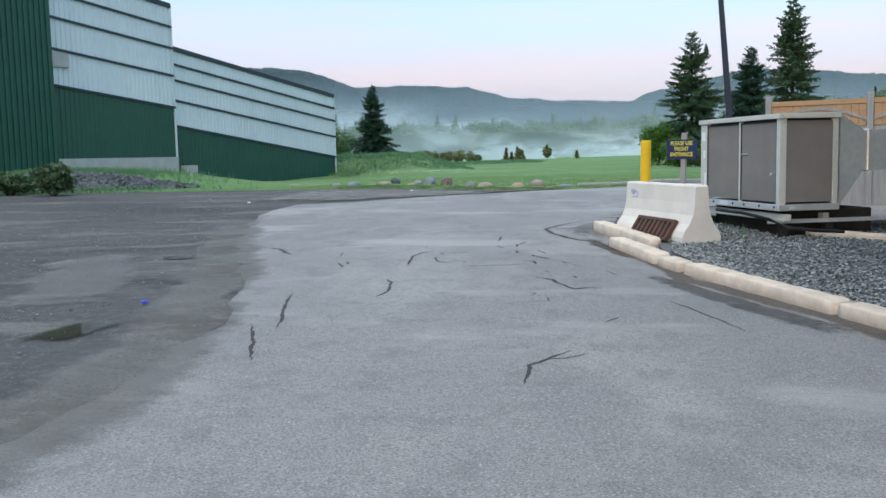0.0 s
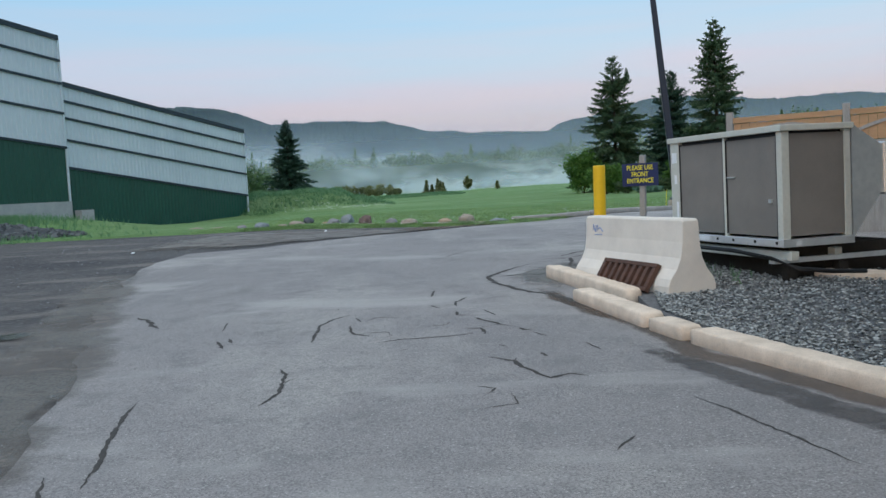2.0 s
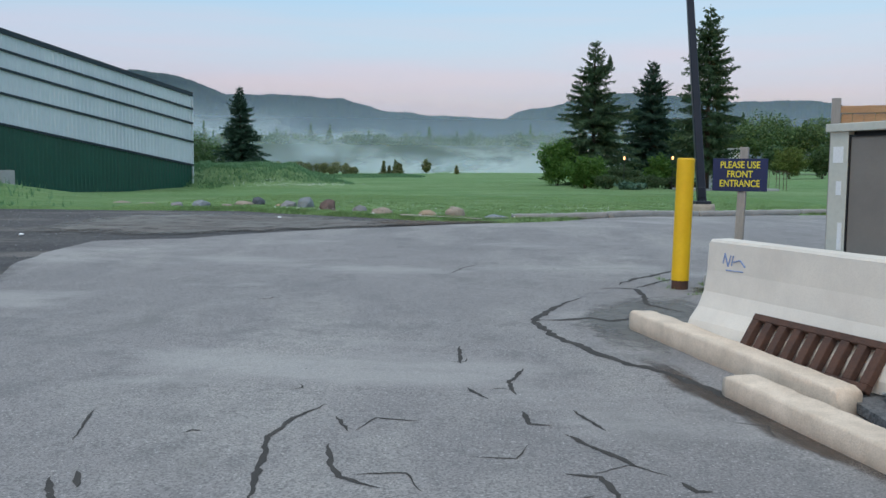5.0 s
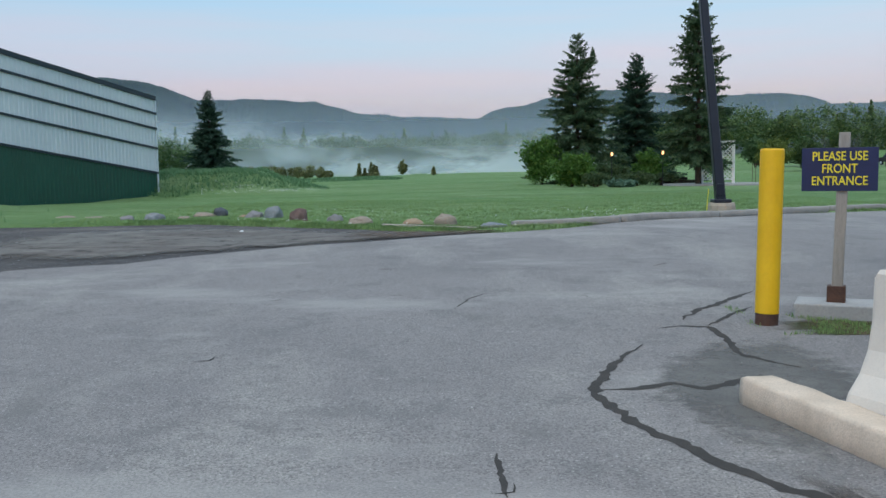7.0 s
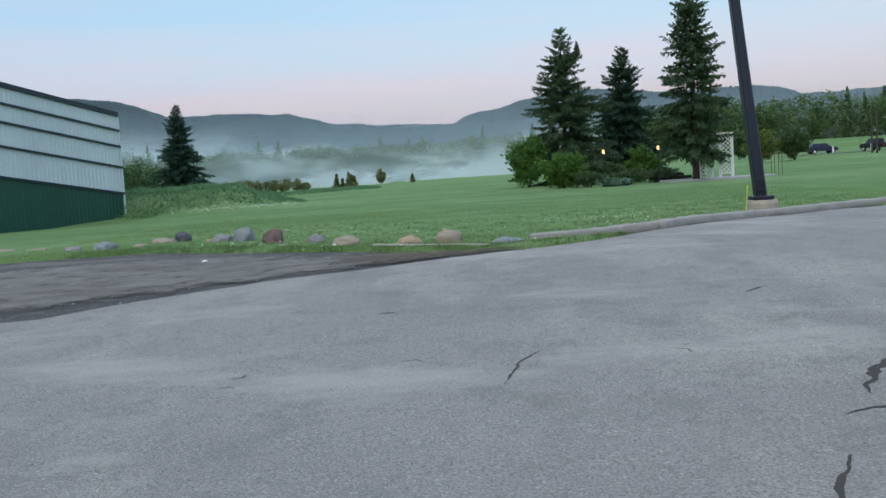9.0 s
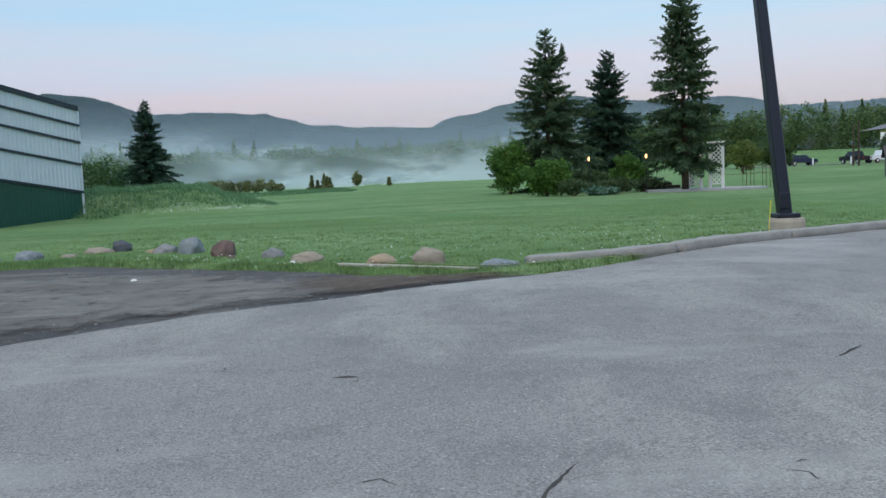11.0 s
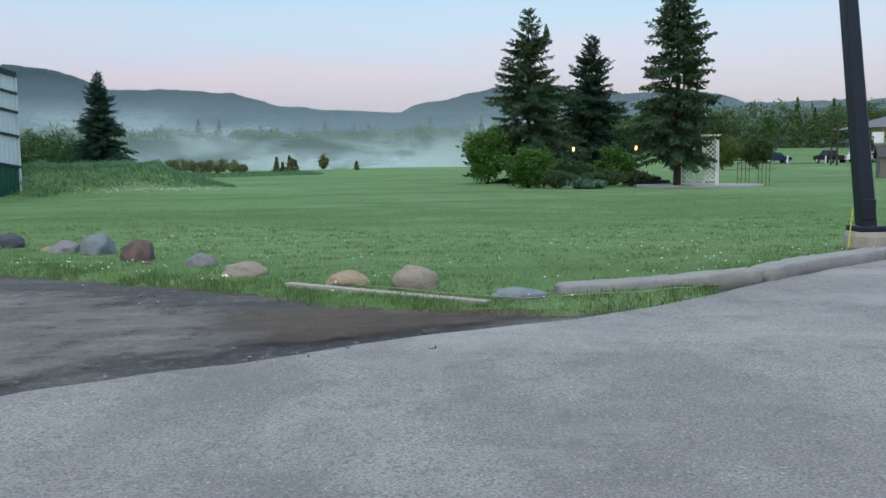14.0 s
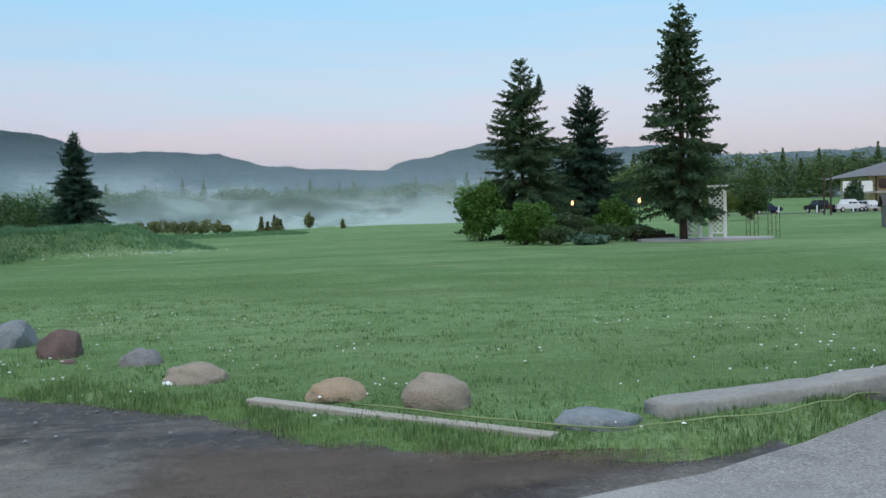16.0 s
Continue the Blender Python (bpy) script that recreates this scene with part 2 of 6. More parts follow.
M_CONC2 = mat("grey_concrete", (0.44, 0.44, 0.43), (0.36, 0.36, 0.36), (0.26, 0.26, 0.26), scale=2.0, fine=40, rough=0.9, bump=0.35, spec=0.25)
M_KERB = mat("kerb_concrete", (0.75, 0.63, 0.51), (0.57, 0.475, 0.38), (0.30, 0.245, 0.19), scale=4.0, fine=90, rough=0.92, bump=0.4, dist=0.008, spec=0.2, rnd=0.08, grain=0.25)
M_FOOT = mat("stained_concrete", (0.47, 0.41, 0.34), (0.36, 0.32, 0.27), (0.24, 0.21, 0.18), scale=3.0, fine=60, rough=0.92, bump=0.4, dist=0.008, spec=0.2)
M_KERB2 = mat("road_kerb", (0.36, 0.35, 0.33), (0.27, 0.265, 0.25), (0.17, 0.165, 0.15), scale=2.0, fine=35, rough=0.92, bump=0.5, dist=0.012, spec=0.2)
M_YELLOW = mat("yellow_paint", (0.83, 0.52, 0.015), (0.76, 0.45, 0.012), (0.6, 0.36, 0.02), scale=3, fine=30, rough=0.45, bump=0.1, grain=0.15)
M_RUST = mat("rusty_iron", (0.10, 0.05, 0.035), (0.06, 0.035, 0.028), (0.14, 0.07, 0.04), scale=9, fine=60, rough=0.8, bump=0.5)
M_WOOD = mat("weathered_wood", (0.38, 0.36, 0.33), (0.28, 0.26, 0.24), (0.18, 0.17, 0.15), scale=3, fine=40, rough=0.85, stretch=(6, 6, 0.6), bump=0.4)
M_CEDAR = mat("cedar_boards", (0.50, 0.30, 0.16), (0.40, 0.23, 0.12), (0.28, 0.16, 0.08), scale=2, fine=25, rough=0.75, stretch=(1, 1, 6), bump=0.3)
M_SIGN = mat("navy_sign", (0.012, 0.025, 0.10), (0.010, 0.02, 0.08), rough=0.5, bump=0.05, scale=3)
M_LETTER = mat("yellow_lettering", (0.85, 0.75, 0.06), (0.8, 0.68, 0.05), rough=0.6, bump=0.0)
M_POLE = mat("black_pole", (0.012, 0.016, 0.03), (0.010, 0.013, 0.022), rough=0.4, bump=0.05)
M_HVAC = mat("beige_sheet_steel", (0.62, 0.63, 0.56), (0.55, 0.56, 0.50), (0.46, 0.47, 0.42), scale=1.5, fine=20, rough=0.5, bump=0.05, metal=0.0)
M_COIL = mat("coil_mesh", (0.245, 0.225, 0.20), (0.205, 0.188, 0.17), (0.135, 0.126, 0.115), scale=1.5, fine=120, rough=0.7, bump=0.5, dist=0.004)
# dark garden timber; also the painted shade beneath the condenser
M_TIMBER_SHADE = mat("dark_timber_and_shade", (0.035, 0.030, 0.024), (0.02, 0.018, 0.015), scale=3, fine=25, rough=0.95, bump=0.4)
M_DUCT = mat("galvanised_steel", (0.82, 0.83, 0.83), (0.70, 0.72, 0.73), (0.58, 0.60, 0.61), scale=2, fine=14, rough=0.28, metal=0.6, bump=0.05)
M_BLACK = mat("black_rubber_and_shade", (0.012, 0.012, 0.013), rough=0.6, bump=0.1)
M_GRAVEL = mat("crushed_stone", (0.16, 0.165, 0.17), (0.09, 0.092, 0.096), (0.30, 0.30, 0.31), scale=9, fine=42, rough=0.9, bump=1.0, dist=0.03, spec=0.3, world=True)
M_WHITEP = mat("white_paint", (0.86, 0.88, 0.88), (0.80, 0.82, 0.83), rough=0.6, bump=0.05)
M_SOFFIT = mat("soffit_boards", (0.24, 0.245, 0.225), (0.20, 0.205, 0.19), rough=0.7, bump=0.1)
M_FASCIA = mat("fascia_boards", (0.36, 0.34, 0.345), (0.30, 0.285, 0.29), rough=0.7, bump=0.1)
M_OLIVE = mat("olive_siding", (0.22, 0.25, 0.13), (0.18, 0.2, 0.11), rough=0.7, bump=0.1)
M_BARK = mat("bark", (0.085, 0.065, 0.05), (0.055, 0.042, 0.034), (0.03, 0.024, 0.02), scale=6, fine=22, rough=0.95, stretch=(2, 2, 0.5), bump=0.9, dist=0.03)
M_NEEDLE = foliage("spruce_needles", (0.026, 0.070, 0.038), (0.125, 0.195, 0.10))
M_NEEDLE2 = foliage("dark_spruce_needles", (0.018, 0.054, 0.040), (0.068, 0.130, 0.082))
M_LEAF = foliage("bright_leaves", (0.05, 0.13, 0.025), (0.12, 0.24, 0.05))
M_LEAF2 = foliage("garden_leaves", (0.045, 0.095, 0.04), (0.10, 0.15, 0.07))
M_HOSTA = foliage("blue_green_leaves", (0.07, 0.15, 0.10), (0.12, 0.22, 0.16))
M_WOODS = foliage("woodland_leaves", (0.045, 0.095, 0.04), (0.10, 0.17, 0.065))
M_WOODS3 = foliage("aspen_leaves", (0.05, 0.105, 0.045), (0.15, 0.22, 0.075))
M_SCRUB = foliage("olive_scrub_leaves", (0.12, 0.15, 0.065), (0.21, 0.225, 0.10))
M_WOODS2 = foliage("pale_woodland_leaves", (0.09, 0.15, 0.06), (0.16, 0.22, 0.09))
M_BLADE = foliage("grass_blades", (0.15, 0.28, 0.085), (0.36, 0.47, 0.20), 0.6, 0.45)
M_ROUGHB = foliage("rough_grass_blades", (0.075, 0.15, 0.05), (0.24, 0.34, 0.14), 0.6, 0.4)
M_HILL = mat("forested_hill", (0.035, 0.060, 0.052), (0.016, 0.034, 0.034), (0.055, 0.085, 0.062), scale=0.012, fine=0.11, rough=0.95, bump=1.0, dist=6.0, spec=0.05, world=True)


# ---------------------------------------------------------------- mesh helpers
def part(name, bm, material, parent=None, label="", smooth=False):
    me = bpy.data.meshes.new(name)
    bm.to_mesh(me)
    bm.free()
    return part_me(name, me, material, parent, label, smooth)


def part_me(name, me, material, parent=None, label="", smooth=False):
    if material and not me.materials:
        me.materials.append(material)
    if smooth:
        me.polygons.foreach_set("use_smooth", [True] * len(me.polygons))
    ob = new(name, me)
    if parent is not None:
        ob.parent = parent
    if label:
        ob["label"] = label
    return ob


def thing(name, m, label, category, group="", kind=""):
    ob = new(name)
    ob.matrix_world = m
    return tagged(ob, label, category, group, kind)


def add_box(bm, lo, hi, bev=0.0, m=None):
    r = bmesh.ops.create_cube(bm, size=1.0)
    vs = r["verts"]
    for v in vs:
        v.co = Vector(((lo[k] + hi[k]) / 2 + v.co[k] * (hi[k] - lo[k]) for k in range(3)))
    if bev:
        es = list({e for v in vs for e in v.link_edges})
        q = bmesh.ops.bevel(bm, geom=es, offset=bev, segments=2, profile=0.5, affect='EDGES')
        vs = list({v for f in q["faces"] for v in f.verts} | {v for v in vs if v.is_valid})
    if m is not None:
        bmesh.ops.transform(bm, matrix=m, verts=vs)
    return vs


def box(lo, hi, bev=0.0, m=None):
    bm = bmesh.new()
    add_box(bm, lo, hi, bev, m)
    return bm


def add_tube(bm, pts, radii, seg=10, cap=True):
    """A round bar along the points."""
    rings = []
    pts = [Vector(p) for p in pts]
    if not isinstance(radii, (list, tuple)):
        radii = [radii] * len(pts)
    for i, p in enumerate(pts):
        d = (pts[min(i + 1, len(pts) - 1)] - pts[max(i - 1, 0)]).normalized()
        u = d.orthogonal().normalized() if abs(d.z) < 0.95 else Vector((1, 0, 0))
        u = (u - d * u.dot(d)).normalized()
        w = d.cross(u)
        rings.append([bm.verts.new(p + radii[i] * (math.cos(2 * math.pi * k / seg) * u + math.sin(2 * math.pi * k / seg) * w)) for k in range(seg)])
    for a, b in zip(rings, rings[1:]):
        for k in range(seg):
            bm.faces.new((a[k], a[(k + 1) % seg], b[(k + 1) % seg], b[k]))
    if cap:
        bm.faces.new(rings[0][::-1])
        bm.faces.new(rings[-1])


def tube(pts, radii, seg=10):
    bm = bmesh.new()
    add_tube(bm, pts, radii, seg)
    return bm


def sweep(profile, path, close=True):
    """A closed profile (list of (side, up)) carried along a path of points, level."""
    bm = bmesh.new()
    path = [Vector(p) for p in path]
    rings = []
    for i, p in enumerate(path):
        d = path[min(i + 1, len(path) - 1)] - path[max(i - 1, 0)]
        d.z = 0
        d.normalize()
        s = Vector((d.y, -d.x, 0))
        rings.append([bm.verts.new(p + s * a + Vector((0, 0, b))) for a, b in profile])
    n = len(profile)
    for a, b in zip(rings, rings[1:]):
        for k in range(n):
            bm.faces.new((a[k], a[(k + 1) % n], b[(k + 1) % n], b[k]))
    bm.faces.new(rings[0][::-1])
    bm.faces.new(rings[-1])
    bmesh.ops.recalc_face_normals(bm, faces=bm.faces)
    return bm


def raw(name, verts, faces):
    me = bpy.data.meshes.new(name)
    me.from_pydata(verts, [], faces)
    me.update()
    return me


def sstep(a, b, x):
    t = min(1.0, max(0.0, (x - a) / (b - a)))
    return t * t * (3 - 2 * t)


# ---------------------------------------------------------------- the lie of the land
YS = (-60, -20, 0, 8, 16, 24, 32, 60, 200, 4000)
ZS = (-0.9, -0.5, -0.2, 0.0, 0.2, 0.42, 0.48, 0.42, 0.55, 0.5)


def H(x, y):
    """The height of the land, without kerbs and turf."""
    z = float(np.interp(y, YS, ZS))
    z += 0.02 * max(min(x, 0), -22) * sstep(30, 62, y) + (0.03 * (x + 4) * (1 - sstep(14, 24, y)) if x < -4 and x > -18 else (-0.42 * (1 - sstep(14, 24, y)) if x <= -18 else 0))
    z += (0.055 + 0.06 * sstep(-0.5, 2, x)) * sstep(-5, -1, x) * sstep(19, 26, y) * (1 - sstep(28, 36, y)) * (1 - 0.9 * sstep(0.5, 4, x))
    z += 0.55 * sstep(66, 140, y) * sstep(10, 40, x) + 3.2 * sstep(168, 215, y) * sstep(35, 70, x)
    return z


def chain(points, step=0.6, wob=0.0, seed=0):
    """Points spaced along a polyline, with a slight waver."""
    out = []
    for (ax, ay), (bx, by) in zip(points, points[1:]):
        n = max(1, int(math.hypot(bx - ax, by - ay) / step))
        for k in range(n):
            t = k / n
            x, y = ax + (bx - ax) * t, ay + (by - ay) * t
            out.append((x + wob * noise.noise((x * 1.3, y * 1.3, seed)) + wob * 0.5 * noise.noise((x * 4, y * 4, seed + 7)), y + wob * noise.noise((x * 1.3, y * 1.3, seed + 3)) + wob * 0.5 * noise.noise((x * 4, y * 4, seed + 9))))
    out.append(points[-1])
    return out


ASPH_LEFT = ((-5.2, -40), (-4.0, -8), (-3.4, 2), (-3.5, 7.6), (-4.1, 9.2), (-4.7, 10.9), (-6.2, 14.1), (-7.5, 17.7), (-8.05, 20.3))
ASPH_FAR = ((-7.9, 21.8), (-6.6, 22.3), (-5.3, 23.5), (-4.6, 24.05), (-3.6, 24.55), (-2.8, 24.97), (-1.9, 25.4), (-1.15, 25.65), (-0.5, 26.1), (0.3, 26.65), (1.6, 27.7), (3.0, 29.15), (3.6, 29.55), (5.1, 30.25), (8.0, 31.0), (14, 32.8), (30, 37), (60, 45), (120, 60))
LAWN_EDGE = ((-120, 40), (-40, 31), (-20, 29.5), (-11.7, 29.6), (-7.8, 29.9), (-4.8, 28.15), (-3.7, 27.4), (-3.0, 26.6), (-2.1, 26.1), (-1.2, 25.85), (-0.5, 26.3), (0.3, 26.85), (1.6, 27.9), (3.0, 29.35), (3.6, 29.75), (5.1, 30.45), (8.0, 31.2), (14, 32.9), (30, 37.1), (60, 45.1), (120, 60.1))


def lawn_y(x):
    return float(np.interp(x, [p[0] for p in LAWN_EDGE], [p[1] for p in LAWN_EDGE]))


def turf(x, y):
    """Height of the grass sheet: sunk beneath the paved yard, a little proud beyond its edge."""
    d = y - lawn_y(x) + 0.12 * noise.noise((x * 1.7, y * 1.7, 3))
    base = H(x, y)
    if x < -16 and y < 40:
        d = max(d, 0)
    z = base - 0.25 + (0.285 + 0.02 * noise.noise((x * 0.8, y * 0.8, 5))) * sstep(-0.45, 0.25, d)
    # long-grass mound beside the steel building
    q = math.hypot((x + 22) / 11.5, (y - 69.5) / 6.0)
    z += 1.45 * (1 - sstep(0.55, 1.05, q + 0.12 * noise.noise((x * 0.35, y * 0.35, 1)))) * (1 + 0.25 * noise.noise((x * 0.9, y * 0.9, 2)))
    # rough grass strip at the far side of the field
    z += 0.4 * sstep(121, 125, y) * (1 - sstep(133, 141, y)) * sstep(-46, -36, x) * (1 - sstep(-13, -9, x)) * (1 + 0.3 * noise.noise((x * 0.3, y * 0.3, 4)))
    # bank of earth under the gravel pile
    q = math.hypot((x + 22.5) / 7.5, (y - 37) / 7.5)
    z += 0.6 * (1 - sstep(0.3, 1.1, q))
    return z


def grid_sheet(name, xs, ys, zf):
    nx, ny = len(xs), len(ys)
    verts = [(x, y, zf(x, y)) for y in ys for x in xs]
    faces = [(j * nx + i, j * nx + i + 1, (j + 1) * nx + i + 1, (j + 1) * nx + i) for j in range(ny - 1) for i in range(nx - 1)]
    return raw(name, verts, faces)


def spaced(near0, near1, step, far0, far1, n):
    a = list(np.arange(near0, near1 + 1e-6, step))
    lo = [near0 - (near0 - far0) * (k / n) ** 2.6 for k in range(n, 0, -1)]
    hi = [near1 + (far1 - near1) * (k / n) ** 2.6 for k in range(1, n + 1)]
    return lo + a + hi


ground = part_me("ground", grid_sheet("ground", spaced(-16, 16, 0.28, -3500, 3500, 60), spaced(20, 42, 0.28, -600, 3800, 80), turf), M_GRASS, smooth=True)
tagged(ground, "mown green lawn running out to misty fields", "lawn", kind="structure")


def outline_sheet(name, loop, zf, inner=0.0):
    """A flat sheet filled inside a loop, cut into fine strips so that it follows the land."""
    bm = bmesh.new()
    vs = [bm.verts.new((x, y, 0)) for x, y in loop]
    es = [bm.edges.new((a, b)) for a, b in zip(vs, vs[1:] + vs[:1])]
    bmesh.ops.triangle_fill(bm, edges=es, use_beauty=True)
    for y in list(np.arange(-36, 36, 2.0)):
        bmesh.ops.bisect_plane(bm, geom=bm.verts[:] + bm.edges[:] + bm.faces[:], plane_co=(0, y, 0), plane_no=(0, 1, 0))
    for x in list(np.arange(-30, 30, 3.0)):
        bmesh.ops.bisect_plane(bm, geom=bm.verts[:] + bm.edges[:] + bm.faces[:], plane_co=(x, 0, 0), plane_no=(1, 0, 0))
    rim = [e for e in bm.edges if len(e.link_faces) == 1]
    r = bmesh.ops.extrude_edge_only(bm, edges=rim)
    low = {v for v in r["geom"] if isinstance(v, bmesh.types.BMVert)}
    for v in bm.verts:
        v.co.z = zf(v.co.x, v.co.y) - (0.06 if v in low else 0)
    bmesh.ops.recalc_face_normals(bm, faces=bm.faces)
    return bm


road_loop = chain(ASPH_LEFT, 0.35, 0.22, 1) + chain(ASPH_FAR, 0.35, 0.09, 2) + [(120, -40)]
road = part("road", outline_sheet("road", road_loop, lambda x, y: H(x, y) + 0.004), M_ASPH)
tagged(road, "cracked grey asphalt yard drive with worn edges", "road", kind="structure")
lot_loop = [(-60, -40)] + [(-4.2, -40), (-3.4, -8), (-2.8, 2), (-2.9, 7.6), (-3.5, 9.2), (-4.1, 10.9), (-5.6, 14.1), (-6.9, 17.7), (-6.6, 21.3), (-5.0, 22.6), (-3.2, 23.9), (-0.5, 25.7)] + chain([(-0.6, 26.3), (-1.2, 26.0), (-2.2, 26.25), (-3.6, 27.5), (-4.9, 28.4), (-7.8, 30.1), (-11.7, 29.8), (-20, 29.6), (-40, 31), (-60, 33)], 0.4, 0.25, 4)
lot = part("pavement", outline_sheet("lot", lot_loop, lambda x, y: H(x, y) - 0.022 + 0.012 * noise.noise((x * 0.6, y * 0.6, 8))), M_DIRT)
tagged(lot, "dark damp dirt and gravel lot beside the asphalt", "gravel lot", kind="structure")


# ---------------------------------------------------------------- distant hills, woods and mist
def ridge(name, dist, profile, depth, seed, label):
    """A forested ridge: bearing (degrees right of +y) and elevation of its crest as seen from the yard."""
    b0, b1 = profile[0][0], profile[-1][0]
    nb, nd = int((b1 - b0) * 12), 14
    verts, faces = [], []
    for j in range(nd + 1):
        f = j / nd
        for i in range(nb + 1):
            b = b0 + (b1 - b0) * i / nb
            el = float(np.interp(b, [p[0] for p in profile], [p[1] for p in profile]))
            top = math.tan(radians(el)) * dist + 1.6
            r = dist - depth * (1 - f)
            z = top * math.sin(f * math.pi / 2) ** 1.2
            z *= 1 + 0.10 * noise.noise((b * 0.35, f * 3, seed)) * (1 - f)
            z += (0.002 * dist * noise.noise((b * 0.9, f * 5, seed)) + 0.0012 * dist * noise.noise((b * 7, f * 9, seed + 2)) + 0.0016 * dist * noise.noise((b * 23, f * 14, seed + 4))) * f
            verts.append((r * math.sin(radians(b)), r * math.cos(radians(b)), z - (3 if j == 0 else 0)))
    for j in range(nd):
        for i in range(nb):
            k = j * (nb + 1) + i
            faces.append((k, k + 1, k + nb + 2, k + nb + 1))
    k0 = nd * (nb + 1)
    verts += [(v[0] * 1.15, v[1] * 1.15, -5) for v in verts[k0:k0 + nb + 1]]
    for i in range(nb):
        faces.append((k0 + i, k0 + i + 1, k0 + nb + 2 + i, k0 + nb + 1 + i))
    ob = part_me(name, raw(name, verts, faces), M_HILL, smooth=True)
    return tagged(ob, label, "hill", kind="structure")


ridge("backdrop", 2600, ((-60, 3.0), (-20, 3.3), (-8, 3.5), (-3, 3.2), (1, 3.0), (5, 3.1), (12, 3.3), (30, 3.3), (60, 3.0)), 700, 3, "far blue wooded ridge at the end of the valley")
ridge("backdrop_left", 1700, ((-75, 4.5), (-50, 5.4), (-36, 5.6), (-28, 5.4), (-21, 5.35), (-19.5, 5.2), (-17.6, 4.7), (-16.2, 4.15), (-12.5, 4.25), (-9, 4.0), (-5.7, 3.2), (-3.5, 2.8), (0, 1.4)), 700, 11, "wooded hill with mist hanging on its slope")
ridge("backdrop_right", 1900, ((-1, 1.2), (0.8, 2.9), (1.8, 3.45), (3.5, 3.65), (5, 4.1), (7, 4.5), (10, 4.5), (14, 4.0), (17, 4.0), (18.7, 3.98), (20, 3.85), (21.2, 3.4), (22, 2.95), (23, 3.02), (24.5, 3.3), (26, 3.2), (29, 2.9), (45, 3.0), (75, 3.0)), 700, 17, "steep blue-green wooded hill across the valley")


def leaf_quads(n, place, size, rng):
    """Small crossed leaf clumps: place(rng) gives a point and an outward direction."""
    verts, faces = [], []
    for _ in range(n):
        p, out = place(rng)
        s = size * rng.uniform(0.6, 1.4)
        u = Vector((rng.gauss(0, 1), rng.gauss(0, 1), rng.gauss(0, 0.6)))
        u = (u + out * 0.4).normalized()
        w = u.cross(Vector((rng.gauss(0, 1), rng.gauss(0, 1), rng.gauss(0, 1)))).normalized()
        k = len(verts)
        verts += [p - u * s, p + w * s * 0.55, p + u * s, p - w * s * 0.55]
        faces.append((k, k + 1, k + 2, k + 3))
    return verts, faces


def crown_place(cx, cy, z0, z1, rx, ry, seed, hollow=0.45):
    def place(rng):
        while True:
            v = Vector((rng.gauss(0, 1), rng.gauss(0, 1), rng.gauss(0, 1))).normalized()
            r = rng.uniform(hollow, 1) ** 0.6
            r *= 0.78 + 0.42 * noise.noise((v.x * 1.9 + seed, v.y * 1.9, v.z * 1.9)) + 0.2 * noise.noise((v.x * 5 + seed, v.y * 5, v.z * 5))
            z = (z0 + z1) / 2 + v.z * r * (z1 - z0) / 2
            if z > z0 - 0.05:
                return Vector((cx + v.x * r * rx, cy + v.y * r * ry, z)), v
    return place


def woods(name, spots, material, label, per, size, seed):
    """A far belt of trees as one stuff object: many small leaf clumps on each crown."""
    rng = random.Random(seed)
    V, F = [], []
    for x, y, h, w, conifer in spots:
        z = H(x, y)
        k = len(V)
        if conifer:
            def place(r, x=x, y=y, h=h, w=w, z=z):
                f = r.random() ** 1.9
                a = r.uniform(0, 6.283)
                q = w * (1 - f) * r.uniform(0.3, 1.05) * (0.8 + 0.3 * math.sin(f * 40))
                return Vector((x + q * math.cos(a), y + q * math.sin(a), z + 0.3 + f * (h - 0.3))), Vector((math.cos(a), math.sin(a), -0.3))
        else:
            place = crown_place(x, y, z + h * 0.08, z + h, w, w, seed + len(V) % 97)
        v, f = leaf_quads(per, place, size, rng)
        V += v
        F += [tuple(i + k for i in q) for q in f]
    ob = part_me(name, raw(name, V, F), material)
    return tagged(ob, label, "woodland", kind="stuff")


def belt(b0, b1, d0, d1, n, h0, h1, seed, conif=0.2):
    rng = random.Random(seed)
    out = []
    for k in range(n):
        b = radians(b0 + (b1 - b0) * (k + rng.random()) / n)
        d = rng.uniform(d0, d1)
        h = rng.uniform(h0, h1)
        c = rng.random() < conif
        out.append((d * math.sin(b), d * math.cos(b), h * (1.05 if c else 1), h * (0.32 if c else rng.uniform(0.32, 0.5)), c))
    return out


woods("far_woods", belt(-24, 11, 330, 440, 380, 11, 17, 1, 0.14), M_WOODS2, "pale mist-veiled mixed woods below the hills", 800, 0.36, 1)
woods("left_woods", belt(-50, -16.2, 122, 145, 60, 4.2, 6.6, 2, 0.1), M_WOODS, "green thicket behind the steel building", 1300, 0.17, 2)
woods("right_woods", belt(9, 44, 225, 290, 210, 7, 12.5, 3, 0.3), M_WOODS3, "mixed woods of aspen and spruce beyond the car park", 1000, 0.32, 3)
woods("field_shrubs", belt(-13.4, -8.4, 150, 165, 20, 1.6, 2.8, 4, 0.1), M_SCRUB, "low olive-brown shrubs along the far edge of the field", 500, 0.13, 4)
woods("field_firs", belt(-7.0, -5.5, 165, 172, 5, 1.6, 2.6, 5, 1.0) + belt(-4.5, -4.2, 168, 170, 1, 2.8, 3.0, 6, 0.0) + belt(-2.5, -2.3, 170, 172, 1, 1.3, 1.5, 7, 1.0), M_SCRUB, "few young firs on the far field", 420, 0.25, 5)


